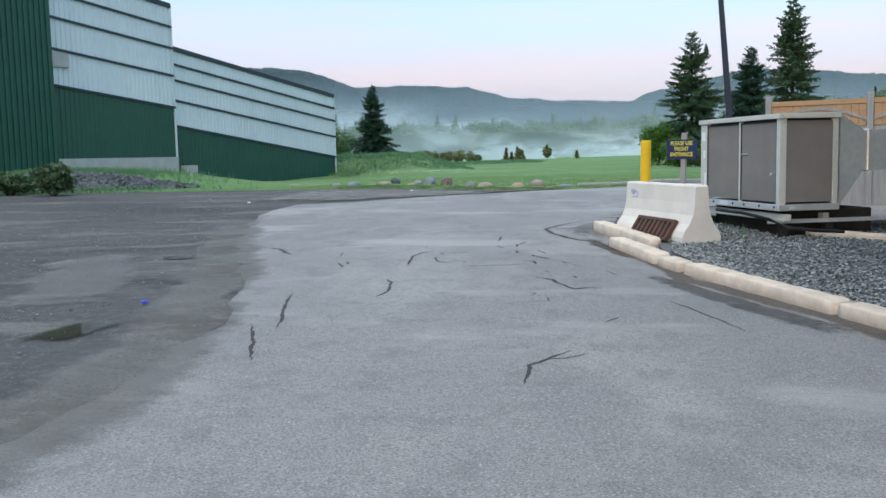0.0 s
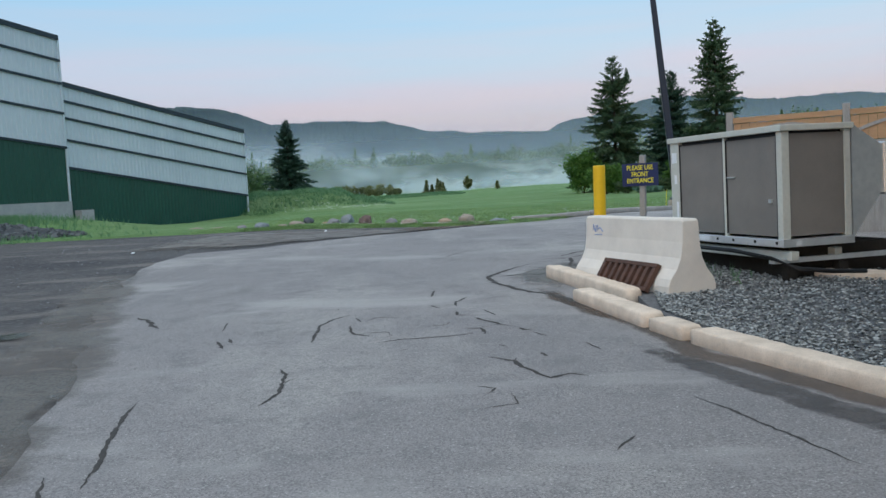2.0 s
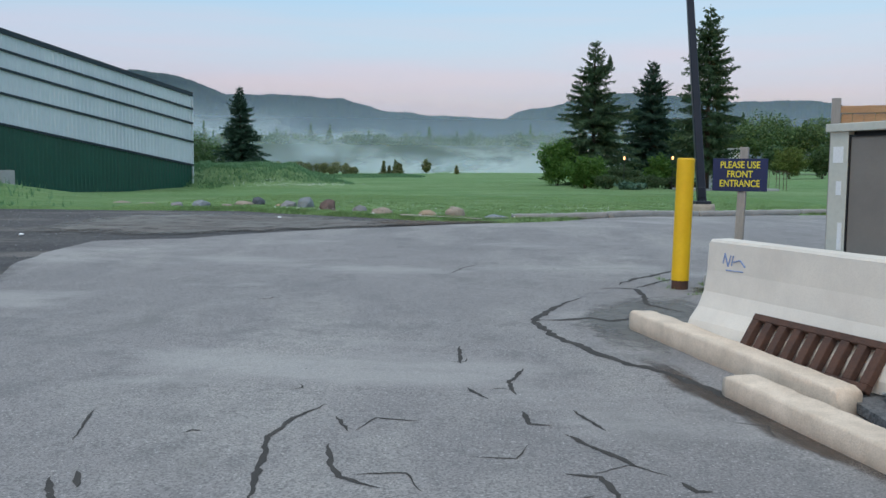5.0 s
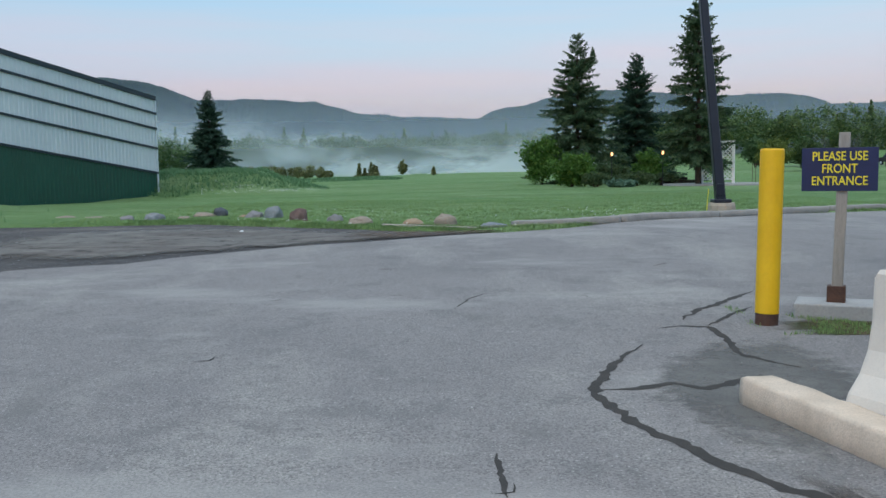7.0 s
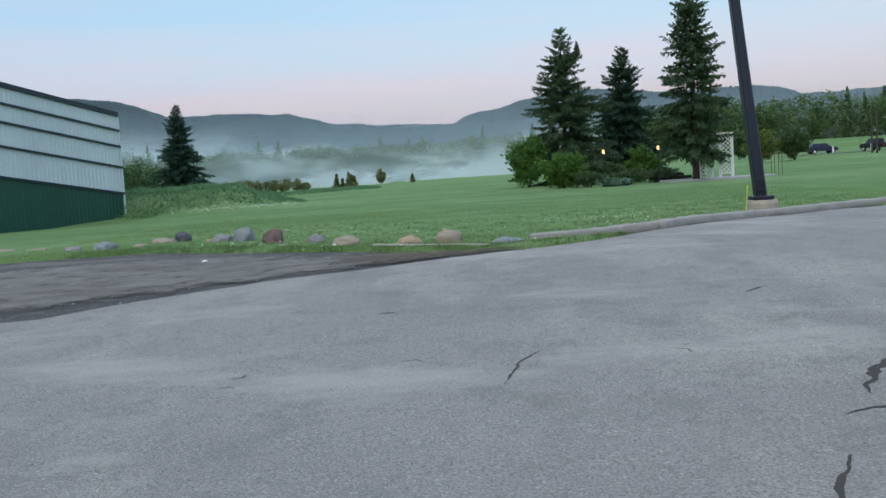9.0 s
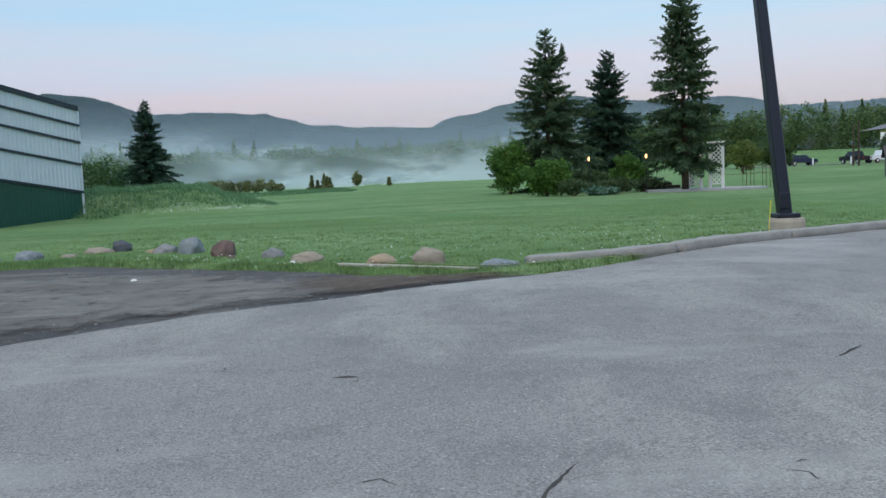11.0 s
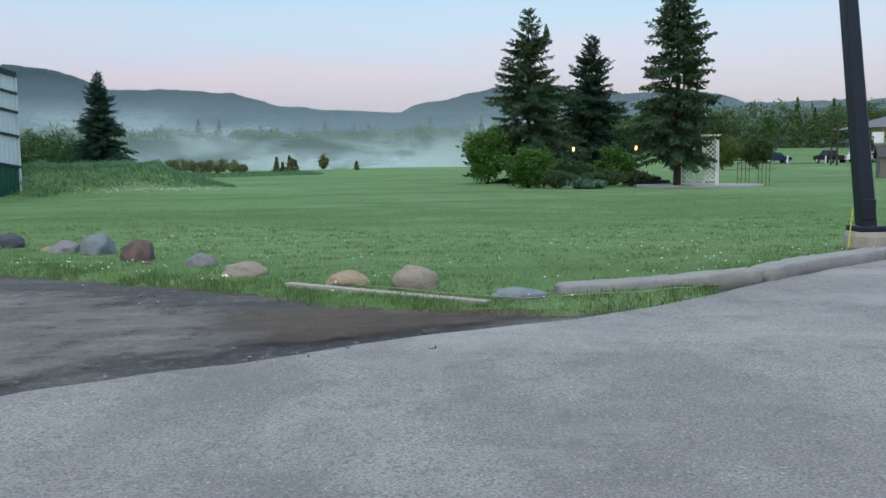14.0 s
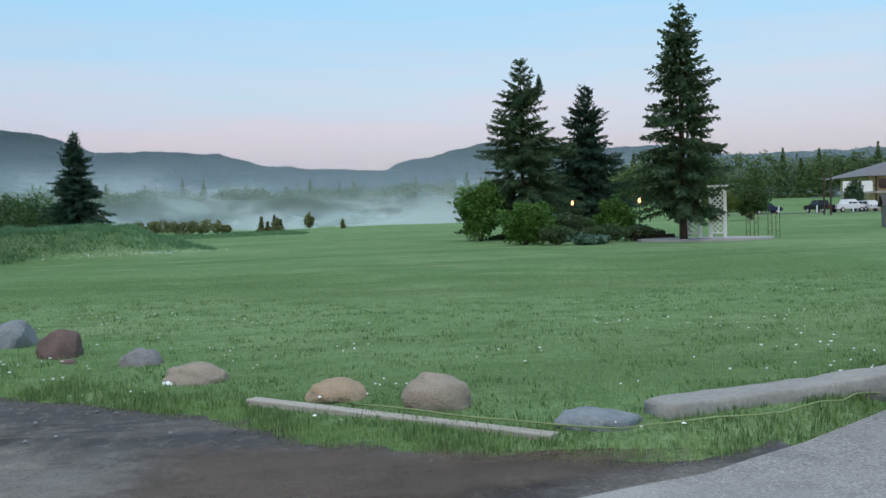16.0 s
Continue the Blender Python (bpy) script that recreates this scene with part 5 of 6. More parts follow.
def patch(name, loop, material, up, parent, wob=0.1, seed=1, rim=0.25):
    """A flat deposit on the ground, laid in rings from its rim to its middle so that it follows the land."""
    pts = chain(list(loop) + [loop[0]], 0.2, wob, seed)[:-1]
    cx, cy = sum(q[0] for q in pts) / len(pts), sum(q[1] for q in pts) / len(pts)
    n, rings = len(pts), (1.0, 1 - rim, 1 - 2 * rim, 0.25)
    V = [(cx + (x - cx) * f, cy + (y - cy) * f) for f in rings for x, y in pts] + [(cx, cy)]
    F = [(k * n + i, k * n + (i + 1) % n, (k + 1) * n + (i + 1) % n, (k + 1) * n + i) for k in range(len(rings) - 1) for i in range(n)]
    F += [((len(rings) - 1) * n + i, (len(rings) - 1) * n + (i + 1) % n, len(rings) * n) for i in range(n)]
    me = raw(name, [(x, y, H(x, y) + up) for x, y in V], F)
    cov = me.attributes.new("cover", 'FLOAT', 'POINT')
    cov.data.foreach_set("value", [min(0.68, (i // n) * 0.4) for i in range(len(V))])
    return part_me(name, me, material, parent)


def strip(name, line, half, material, up, parent, seed):
    """A deposit along a line, thinning out to both sides."""
    pts = chain(line, 0.3, 0.15, seed)
    V, F, C = [], [], []
    n = len(pts)
    for i, (x, y) in enumerate(pts):
        ax, ay = pts[max(i - 1, 0)]
        bx, by = pts[min(i + 1, n - 1)]
        d = math.hypot(bx - ax, by - ay) or 1
        nx, ny = -(by - ay) / d, (bx - ax) / d
        w = half * (1 + 0.5 * noise.noise((x * 0.7, y * 0.7, seed)))
        for k, c in ((-1, 0.0), (-0.4, 0.8), (0.4, 0.8), (1, 0.0)):
            px, py = x + nx * w * k, y + ny * w * k
            V.append((px, py, H(px, py) + up))
            C.append(c * min(1, 6 * min(i, n - 1 - i) / n))
    for i in range(n - 1):
        for k in range(3):
            q = i * 4 + k
            F.append((q, q + 1, q + 5, q + 4))
    me = raw(name, V, F)
    cov = me.attributes.new("cover", 'FLOAT', 'POINT')
    cov.data.foreach_set("value", C)
    return part_me(name, me, material, parent)


S_STAIN = soft_mat(M_STAIN, "damp_stain", 4.5, 0.72)
S_SOIL = soft_mat(M_SOIL, "thin_soil", 3.5, 0.6)
M_SAND = ground_mat("sandy_grit", (0.22, 0.215, 0.20), ((0.6, 0.45, 0.6, (0.15, 0.135, 0.125), 0.8, (0.5, 1.2, 1)), (3, 0.5, 0.64, (0.31, 0.285, 0.26), 0.6, (0.6, 1.2, 1)), (40, 0.5, 0.64, (0.10, 0.092, 0.085), 0.6, ONE)), bump=((8, 0.4, 0.03), (40, 0.8, 0.015)))
S_PATCH = soft_mat(M_PAVE, "worn_patch", 6.0, 0.85)
S_GRIT = soft_mat(M_SAND, "loose_grit", 2.2, 0.9)
S_DIRT = soft_mat(M_SAND, "washed_dirt", 2.6, 0.6)
S_PALE = soft_mat(M_ASPH, "pale_grit", 2.5, 0.45)
M_MOSS = ground_mat("moss", (0.07, 0.10, 0.035), ((3, 0.45, 0.6, (0.13, 0.085, 0.05), 0.8, ONE), (40, 0.5, 0.65, (0.04, 0.06, 0.02), 0.6, ONE)), bump=((40, 0.8, 0.02),))
S_MOSS = soft_mat(M_MOSS, "thin_moss", 5.0, 0.95)
strip("washed_dirt", ((-3.9, -2), (-3.5, 2), (-3.6, 6.0), (-3.9, 7.6), (-4.5, 9.2), (-5.0, 10.9), (-6.4, 14.1), (-7.7, 17.7), (-8.2, 20.5)), 0.7, S_DIRT, 0.0072, road, 21)
strip("worn_grit", ((-6.0, 8.6), (-6.8, 10.5), (-7.6, 12.2), (-8.6, 13.6)), 1.0, S_PALE, 0.002, lot, 23)
strip("damp_edge", ((-0.5, 15.3), (-0.3, 13.9), (0.1, 12.6), (0.45, 11.4), (0.7, 10.7), (1.8, 8.4), (2.9, 6.1), (4.0, 3.8)), 0.2, S_SOIL, 0.0058, road, 26)
patch("damp_patch", ((0.12, 11.15), (0.36, 11.12), (0.62, 10.55), (0.85, 9.95), (1.1, 9.5), (1.35, 9.0), (1.7, 8.4), (2.2, 7.4), (1.9, 7.2), (1.36, 8.05), (1.05, 8.55), (0.86, 9.08), (0.62, 9.7), (0.33, 10.4)), S_STAIN, 0.0055, road, 0.1, 5)
patch("damp_patch", ((-0.55, 14.35), (-0.35, 14.3), (-0.05, 13.3), (0.4, 11.9), (0.25, 11.8), (-0.25, 13.0)), S_STAIN, 0.0055, road, 0.1, 6)
patch("old_patch", ((-0.9, 16.4), (-0.15, 17.45), (0.6, 17.4), (0.9, 15.4), (0.2, 15.3), (-0.25, 14.1), (-0.8, 14.6), (-1.1, 15.5)), S_PATCH, 0.0048, road, 0.08, 7)
water = bpy.data.materials.new("puddle_water")
water.use_nodes = True
wb = water.node_tree.nodes["Principled BSDF"]
wb.inputs["Base Color"].default_value, wb.inputs["Roughness"].default_value, wb.inputs["Specular IOR Level"].default_value = (0.06, 0.048, 0.03, 1), 0.06, 0.6
S_WATER = soft_mat(water, "shallow_puddle", 2.0, 0.9)
patch("puddle", ((-5.3, 7.9), (-5.14, 8.2), (-4.83, 8.17), (-4.62, 8.06), (-4.57, 7.67), (-4.57, 7.37), (-4.72, 7.1), (-5.4, 7.0)), S_WATER, -0.004, lot, 0.12, 8)
patch("puddle", ((-7.1, 13.0), (-6.8, 13.25), (-6.3, 13.2), (-6.15, 12.85), (-6.4, 12.55), (-6.8, 12.6)), S_WATER, -0.004, lot, 0.14, 9)
patch("grit_patch", ((-10.5, 22.6), (-7.5, 22.4), (-5.6, 23.3), (-4.2, 24.2), (-2.4, 25.2), (-1.6, 25.8), (-3.0, 26.6), (-4.8, 28.0), (-7.5, 29.0), (-10.5, 28.0)), S_GRIT, 0.004, lot, 0.3, 14, 0.16)
patch("soil_patch", ((-4.4, 27.0), (-3.1, 26.8), (-2.1, 26.3), (-1.2, 26.1), (-0.5, 26.5), (-0.6, 26.0), (-1.2, 25.6), (-1.9, 25.35), (-2.8, 24.9), (-3.6, 24.9), (-4.5, 25.8)), S_SOIL, 0.010, lot, 0.12, 10)


# ---------------------------------------------------------------- loose stones, grass and weeds
def stones(name, spots, material, label, seed, flat=0.7):
    """Many loose angular stones as one object."""
    rng = random.Random(seed)
    V, F = [], []
    for x, y, z, s in spots:
        k = len(V)
        a = rng.uniform(0, 6.28)
        sx, sy, sz = s * rng.uniform(0.7, 1.3), s * rng.uniform(0.6, 1.1), s * flat * rng.uniform(0.6, 1.1)
        for px, py, pz in ((1, 0, 0), (-1, 0, 0.1), (0.1, 1, 0), (0, -1, 0.1), (0.2, 0.1, 1), (-0.1, 0, -0.8), (0.6, 0.6, 0.55), (-0.55, -0.6, 0.6)):
            px, py, pz = px + rng.uniform(-0.2, 0.2), py + rng.uniform(-0.2, 0.2), pz + rng.uniform(-0.2, 0.2)
            V.append((x + (px * math.cos(a) * sx - py * math.sin(a) * sy), y + (px * math.sin(a) * sx + py * math.cos(a) * sy), z + pz * sz))
        F += [(k + i, k + j, k + l) for i, j, l in ((0, 6, 4), (6, 2, 4), (2, 1, 4), (1, 7, 4), (7, 3, 4), (3, 0, 4), (0, 2, 6), (1, 3, 7), (2, 0, 5), (1, 2, 5), (3, 1, 5), (0, 3, 5))]
    return tagged(part_me(name, raw(name, V, F), material), label, "stones", kind="stuff")


M_STONES = foliage("grey_stones", (0.05, 0.055, 0.056), (0.40, 0.42, 0.41), 0.85, 0.0)
M_STONES2 = foliage("pale_stones", (0.10, 0.105, 0.11), (0.30, 0.31, 0.32), 0.85, 0.0)
M_STONES3 = foliage("broken_stones", (0.03, 0.034, 0.037), (0.13, 0.14, 0.145), 0.9, 0.0)
rng = random.Random(5)


def bed_front(y):
    return float(np.interp(y, [3.8, 6.2, 8.6, 10.95, 12.0, 13.0, 15.0, 16.6], [4.3, 3.2, 2.05, 0.95, 0.7, 0.75, 1.2, 2.7]))


spots = []
while len(spots) < 24000:
    y = rng.uniform(6.0, 15.5)
    x = bed_front(y) + 5.5 * rng.random() ** 1.6
    spots.append((x, y, H(x, y) + 0.095 + rng.uniform(0, 0.02), rng.uniform(0.009, 0.024)))
stones("crushed_stone", spots, M_STONES, "loose crushed grey stone filling the bed", 6)
spots = []
while len(spots) < 1800:
    y = rng.uniform(4, 29)
    x = rng.uniform(-13, -2.2)
    if x < float(np.interp(y, [4, 7.6, 9.2, 10.9, 14.1, 17.7, 20.3, 22, 24, 26.5, 29], [-3.4, -3.5, -4.1, -4.7, -6.2, -7.5, -8, -6.8, -4.6, -0.8, -4])) + 0.3:
        spots.append((x, y, H(x, y) - 0.005, rng.uniform(0.006, 0.022)))
for _ in range(900):
    x, y = rng.uniform(-6, 5), rng.uniform(4, 24)
    spots.append((x, y, H(x, y) + 0.006, rng.uniform(0.003, 0.008)))
stones("loose_gravel", spots, M_STONES2, "scattered small stones on the lot and asphalt", 7)
spots = []
for _ in range(2600):
    a, r = rng.uniform(0, 6.283), rng.random() ** 0.6
    x, y = -20.5 + 5.0 * r * math.cos(a), 31.9 + 2.0 * r * math.sin(a)
    spots.append((x, y, turf(x, y) + 0.0 + 0.2 * (1 - r), rng.uniform(0.07, 0.2)))
stones("stone_pile", spots, M_STONES3, "heap of broken grey stone against the bank", 8, 0.75)


def blades(name, n, where, h0, h1, w, material, label, seed, lean=0.35):
    """Blades of grass as one object. where(rng) gives x, y or None."""
    rng = random.Random(seed)
    V, F = [], []
    while len(F) < n:
        q = where(rng)
        if q is None:
            continue
        x, y = q[:2]
        z = turf(x, y) if len(q) == 2 else q[2]
        for _ in range(3):
            a = rng.uniform(0, 6.283)
            px, py = x + rng.gauss(0, 0.025), y + rng.gauss(0, 0.025)
            h = rng.uniform(h0, h1)
            lx, ly = lean * h * math.cos(a + 1) * rng.random(), lean * h * math.sin(a + 1) * rng.random()
            k = len(V)
            V += [(px - w * math.cos(a), py - w * math.sin(a), z - 0.02), (px + w * math.cos(a), py + w * math.sin(a), z - 0.02), (px + lx, py + ly, z + h)]
            F.append((k, k + 1, k + 2))
    return tagged(part_me(name, raw(name, V, F), material), label, "grass", kind="stuff")


def near_lawn(rng):
    x = rng.uniform(-11, 9)
    d = rng.random() ** 2.2 * 16 - 0.15
    return x, lawn_y(x) + d


blades("grass_blades", 120000, near_lawn, 0.015, 0.046, 0.005, M_BLADE, "mown grass along the edge of the lawn", 31)


def fringe(rng):
    x = rng.uniform(-9.5, 9)
    y = lawn_y(x) + rng.gauss(0.25, 0.28)
    return (x, y) if noise.noise((x * 1.2, y * 1.2, 6)) > -0.15 else None


blades("rough_grass", 20000, fringe, 0.015, 0.06, 0.006, M_ROUGHB, "rough uncut grass among the boulders and kerb", 32, 0.6)


def tufts(rng):
    x = rng.uniform(-9, 7)
    y = lawn_y(x) + 0.3 + 7.5 * rng.random() ** 1.5
    return (x, y) if noise.noise((x * 2.1, y * 2.1, 12)) + 0.5 * noise.noise((x * 6, y * 6, 13)) > 0.12 else None


blades("clover_tufts", 15000, tufts, 0.015, 0.045, 0.010, M_ROUGHB, "darker clumps of clover and coarse grass in the lawn", 41, 1.1)


def on_mound(rng):
    a, r = rng.uniform(0, 6.283), rng.random() ** 0.5
    x, y = -22 + 11.2 * r * math.cos(a), 69.5 + 6.0 * r * math.sin(a)
    return (x, y) if y < 72 else None


M_TALLB = foliage("long_grass_blades", (0.085, 0.20, 0.09), (0.21, 0.36, 0.19), 0.6, 0.4)
blades("long_grass", 30000, on_mound, 0.10, 0.28, 0.022, M_TALLB, "long uncut grass on the mound beside the arena", 33, 1.3)
rng = random.Random(34)
spots = []
for _ in range(260):
    x, y = -14.5 + rng.gauss(0, 2.0), 64.8 + rng.gauss(0, 0.5)
    spots.append((x, y, turf(x, y) + rng.uniform(0.15, 0.3), rng.uniform(0.015, 0.035)))
stones("flower_heads", spots, M_WHITEP, "pale flowering weeds at the foot of the mound", 34)
blades("weeds", 14000, lambda r: (-24 + r.gauss(0, 3.0), 35.2 + r.gauss(0, 1.4)), 0.08, 0.32, 0.013, M_TALLB, "tall weeds on the bank above the stone heap", 35, 0.7)
blades("field_grass", 26000, lambda r: (r.uniform(-44, -10), r.uniform(121, 130)), 0.06, 0.18, 0.05, M_TALLB, "rough grass strip across the far field", 36, 0.6)


def by_bollard(rng):
    x, y = rng.uniform(0.4, 2.6), rng.uniform(17.3, 18.6)
    if noise.noise((x * 2.2, y * 2.2, 9)) < 0.02:
        return None
    return x, y, H(x, y) + 0.005


blades("weeds", 4200, by_bollard, 0.01, 0.04, 0.006, M_BLADE, "weeds grown up through the broken asphalt round the bollard", 37, 0.6)
blades("weeds", 240, lambda r: (1.6 + r.gauss(0, 0.3), 15.2 + r.gauss(0, 0.7), 0.26), 0.03, 0.12, 0.008, M_TALLB, "weeds in the shade under the condenser", 38, 0.8)
patch("moss_patch", ((0.55, 17.35), (1.3, 17.15), (2.6, 17.2), (2.7, 17.8), (1.5, 17.75), (0.7, 17.9)), S_MOSS, 0.0075, road, 0.12, 16, 0.12)
patch("moss_patch", ((0.25, 17.5), (1.2, 17.3), (2.4, 17.4), (2.4, 17.95), (1.3, 17.8), (0.5, 18.0)), S_MOSS, 0.007, road, 0.15, 12)


shrub("weed_clump", -18.6, 27.6, turf(-18.6, 27.6), 1.0, 0.8, 1.25, M_LEAF2, 1500, 0.09, 51, "tall green weed clump at the edge of the lot")
shrub("weed_clump", -21.0, 28.6, turf(-21, 28.6), 1.4, 0.9, 0.9, M_LEAF2, 1600, 0.09, 52, "tall green weed clump at the edge of the lot")
blades("weeds", 7000, lambda r: (-21.5 + r.gauss(0, 3.2), 30.0 + r.gauss(0, 0.7)), 0.06, 0.22, 0.012, M_TALLB, "weeds grown up before the stone heap", 40, 0.9)


# ---------------------------------------------------------------- boulders, kerb and plank at the lawn's edge
def boulder(x, y, w, h, tone, seed, label, d=None):
    rng = random.Random(seed)
    bm = bmesh.new()
    bmesh.ops.create_icosphere(bm, subdivisions=4, radius=1.0)
    d = d or w * rng.uniform(0.65, 0.9)
    facets = [(Vector((rng.gauss(0, 1), rng.gauss(0, 1), rng.gauss(0.3, 0.6))).normalized(), rng.uniform(*ROUND.get(tone, (0.70, 0.95)))) for _ in range(9)]
    for v in bm.verts:
        n = v.co.normalized()
        r = 1 + 0.24 * noise.noise(n * 1.2 + Vector((seed, 0, 0))) + 0.12 * noise.noise(n * 2.7 + Vector((0, seed, 0))) + 0.05 * noise.noise(n * 7 + Vector((0, 0, seed))) + 0.02 * noise.noise(n * 18 + Vector((seed, seed, 0)))
        # flattened facets
        for f, cut in facets:
            e = n.dot(f)
            if e > 0.3:
                r = min(r, cut / e)
        v.co = Vector((n.x * r * w * 0.49, n.y * r * d * 0.49, n.z * r * h * 0.60 + h * 0.30))
    ob = part("boulder", bm, ROCKS[tone], smooth=True)
    ob.matrix_world = pose(x, y, turf(x, y) - 0.055, 0, 0, rng.uniform(-25, 25))
    return tagged(ob, label, "boulder", "boulders along the lawn's edge")


ROUND = {"tan": (0.86, 1.0), "orange": (0.82, 1.0)}
ROCKS = {
    "tan": mat("tan_granite", (0.36, 0.31, 0.25), (0.28, 0.24, 0.20), (0.16, 0.14, 0.12), scale=5, fine=60, rough=0.9, bump=0.5, dist=0.03),
    "grey": mat("grey_granite", (0.27, 0.27, 0.28), (0.19, 0.19, 0.20), (0.10, 0.10, 0.105), scale=6, fine=55, rough=0.9, bump=0.5, dist=0.03),
    "blue": mat("blue_grey_stone", (0.24, 0.27, 0.29), (0.13, 0.155, 0.18), (0.38, 0.42, 0.44), scale=5, fine=40, rough=0.88, bump=0.6, dist=0.03),
    "red": mat("dark_red_stone", (0.17, 0.115, 0.105), (0.10, 0.072, 0.07), (0.24, 0.18, 0.16), scale=6, fine=50, rough=0.9, bump=0.6, dist=0.03),
    "dark": mat("dark_blue_stone", (0.085, 0.10, 0.12), (0.06, 0.07, 0.085), (0.15, 0.16, 0.18), scale=6, fine=50, rough=0.88, bump=0.5, dist=0.03),
    "orange": mat("sandy_stone", (0.42, 0.31, 0.20), (0.32, 0.25, 0.18), (0.2, 0.16, 0.12), scale=5, fine=50, rough=0.9, bump=0.5, dist=0.03),
}
for x, y, w, h, tone, seed, label in (
    (-11.8, 32.5, 0.6, 0.14, "tan", 1, "low pale boulder sunk in the grass"),
    (-11.0, 32.3, 0.75, 0.12, "tan", 2, "flat tan boulder sunk in the grass"),
    (-9.8, 31.2, 0.42, 0.22, "grey", 3, "small grey boulder in the grass"),
    (-9.15, 31.2, 0.55, 0.3, "blue", 4, "blue-grey boulder in the grass"),
    (-8.5, 31.3, 0.35, 0.16, "tan", 5, "small pale boulder in the grass"),
    (-8.2, 31.95, 0.62, 0.22, "tan", 6, "flat tan-grey boulder beside a dark one"),
    (-7.85, 32.15, 0.5, 0.38, "dark", 7, "dark blue-grey boulder beside the lawn"),
    (-7.2, 31.65, 0.24, 0.16, "orange", 8, "small cream stone beside the boulders"),
    (-6.9, 31.5, 0.55, 0.3, "grey", 9, "grey boulder leaning on another"),
    (-6.36, 31.2, 0.48, 0.5, "blue", 10, "pale blue-grey pointed boulder among others"),
    (-5.64, 30.4, 0.52, 0.44, "red", 11, "dark red-brown rugged boulder"),
    (-5.44, 29.98, 0.24, 0.14, "red", 12, "small brown stone before a boulder"),
    (-4.74, 29.72, 0.42, 0.28, "grey", 13, "small squarish grey boulder in the grass"),
    (-4.09, 28.8, 0.60, 0.29, "tan", 14, "flat-topped tan-grey boulder in the grass"),
    (-2.97, 27.85, 0.52, 0.25, "orange", 15, "low sandy-orange boulder in the grass"),
    (-2.32, 27.3, 0.49, 0.38, "tan", 16, "rounded tan granite boulder in the grass"),
    (-1.43, 26.68, 0.62, 0.21, "blue", 17, "low blue-grey veined boulder at the kerb's end"),
    (-1.98, 27.0, 0.16, 0.06, "blue", 18, "small flat stone in the grass"),
):
    boulder(x, y - 0.1, w * 0.9, h * 0.8, tone, seed, label)

for k, (a, b) in enumerate((((-1.1, 26.66), (0.9, 27.3)), ((0.96, 27.33), (3.3, 29.5)), ((3.34, 29.54), (6.2, 31.0)), ((6.26, 31.07), (8.6, 31.75)), ((8.66, 31.77), (11.5, 32.6)), ((11.56, 32.62), (15, 33.55)), ((15.06, 33.57), (20, 34.9)))):
    kerb_log("kerb_block", a, b, 0.26, 0.125, 0.0, 20 + k, "weathered grey concrete kerb along the lawn", M_KERB2, "lawn kerb blocks", 0.016)


def plank():
    a, b = Vector((-3.55, 27.68, 0)), Vector((-1.76, 26.32, 0))
    d = b - a
    ob = thing("plank", pose((a.x + b.x) / 2, (a.y + b.y) / 2, turf(-2.65, 27.0) - 0.012, 0, 0, math.degrees(math.atan2(d.y, d.x))), "long weathered grey plank lying in the grass", "plank")
    bm = bmesh.new()
    ln = d.length
    add_box(bm, (-ln / 2, -0.05, -0.02), (ln / 2, 0.05, 0.035), 0.008)
    part("board", bm, M_WOODH, ob)


M_WOODH = mat("silver_grey_wood", (0.46, 0.43, 0.38), (0.34, 0.31, 0.27), (0.22, 0.2, 0.17), scale=3, fine=40, rough=0.85, stretch=(0.6, 6, 6), bump=0.4)
plank()
hose2 = part("garden_hose", tube([(x, y, turf(x, y) + 0.035) for x, y in chain(((-3.0, 27.45), (-2.3, 26.85), (-1.4, 26.3), (-0.6, 26.4), (0.1, 26.8), (0.8, 27.2), (1.1, 27.6), (1.2, 27.9)), 0.2, 0.05, 3)], 0.006, 6), mat("green_rubber", (0.26, 0.34, 0.15), rough=0.5, bump=0.0), smooth=True)
tagged(hose2, "thin yellow-green garden hose trailing along the kerb", "hose")
wand = part("stake", tube([(3.3, 30.15, 0.5), (3.34, 30.14, 1.05)], 0.008, 6), M_LETTER)
tagged(wand, "thin yellow marker stake beside the lamp foot", "stake")


# ---------------------------------------------------------------- garden: patio, trellises, arch, bench, small lights
patio_loop = [(11.9 + 3.0 * math.cos(a * 0.2618), 60.3 + 2.0 * math.sin(a * 0.2618)) for a in range(24)]
bm = bmesh.new()
f = bm.faces.new([bm.verts.new((x, y, 0.56)) for x, y in patio_loop])
r = bmesh.ops.extrude_face_region(bm, geom=[f])
for v in r["geom"]:
    if isinstance(v, bmesh.types.BMVert):
        v.co.z = 0.30
bmesh.ops.recalc_face_normals(bm, faces=bm.faces)
patio = tagged(part("patio", bm, M_CONC2), "round pale concrete patio on the lawn", "patio", kind="structure")


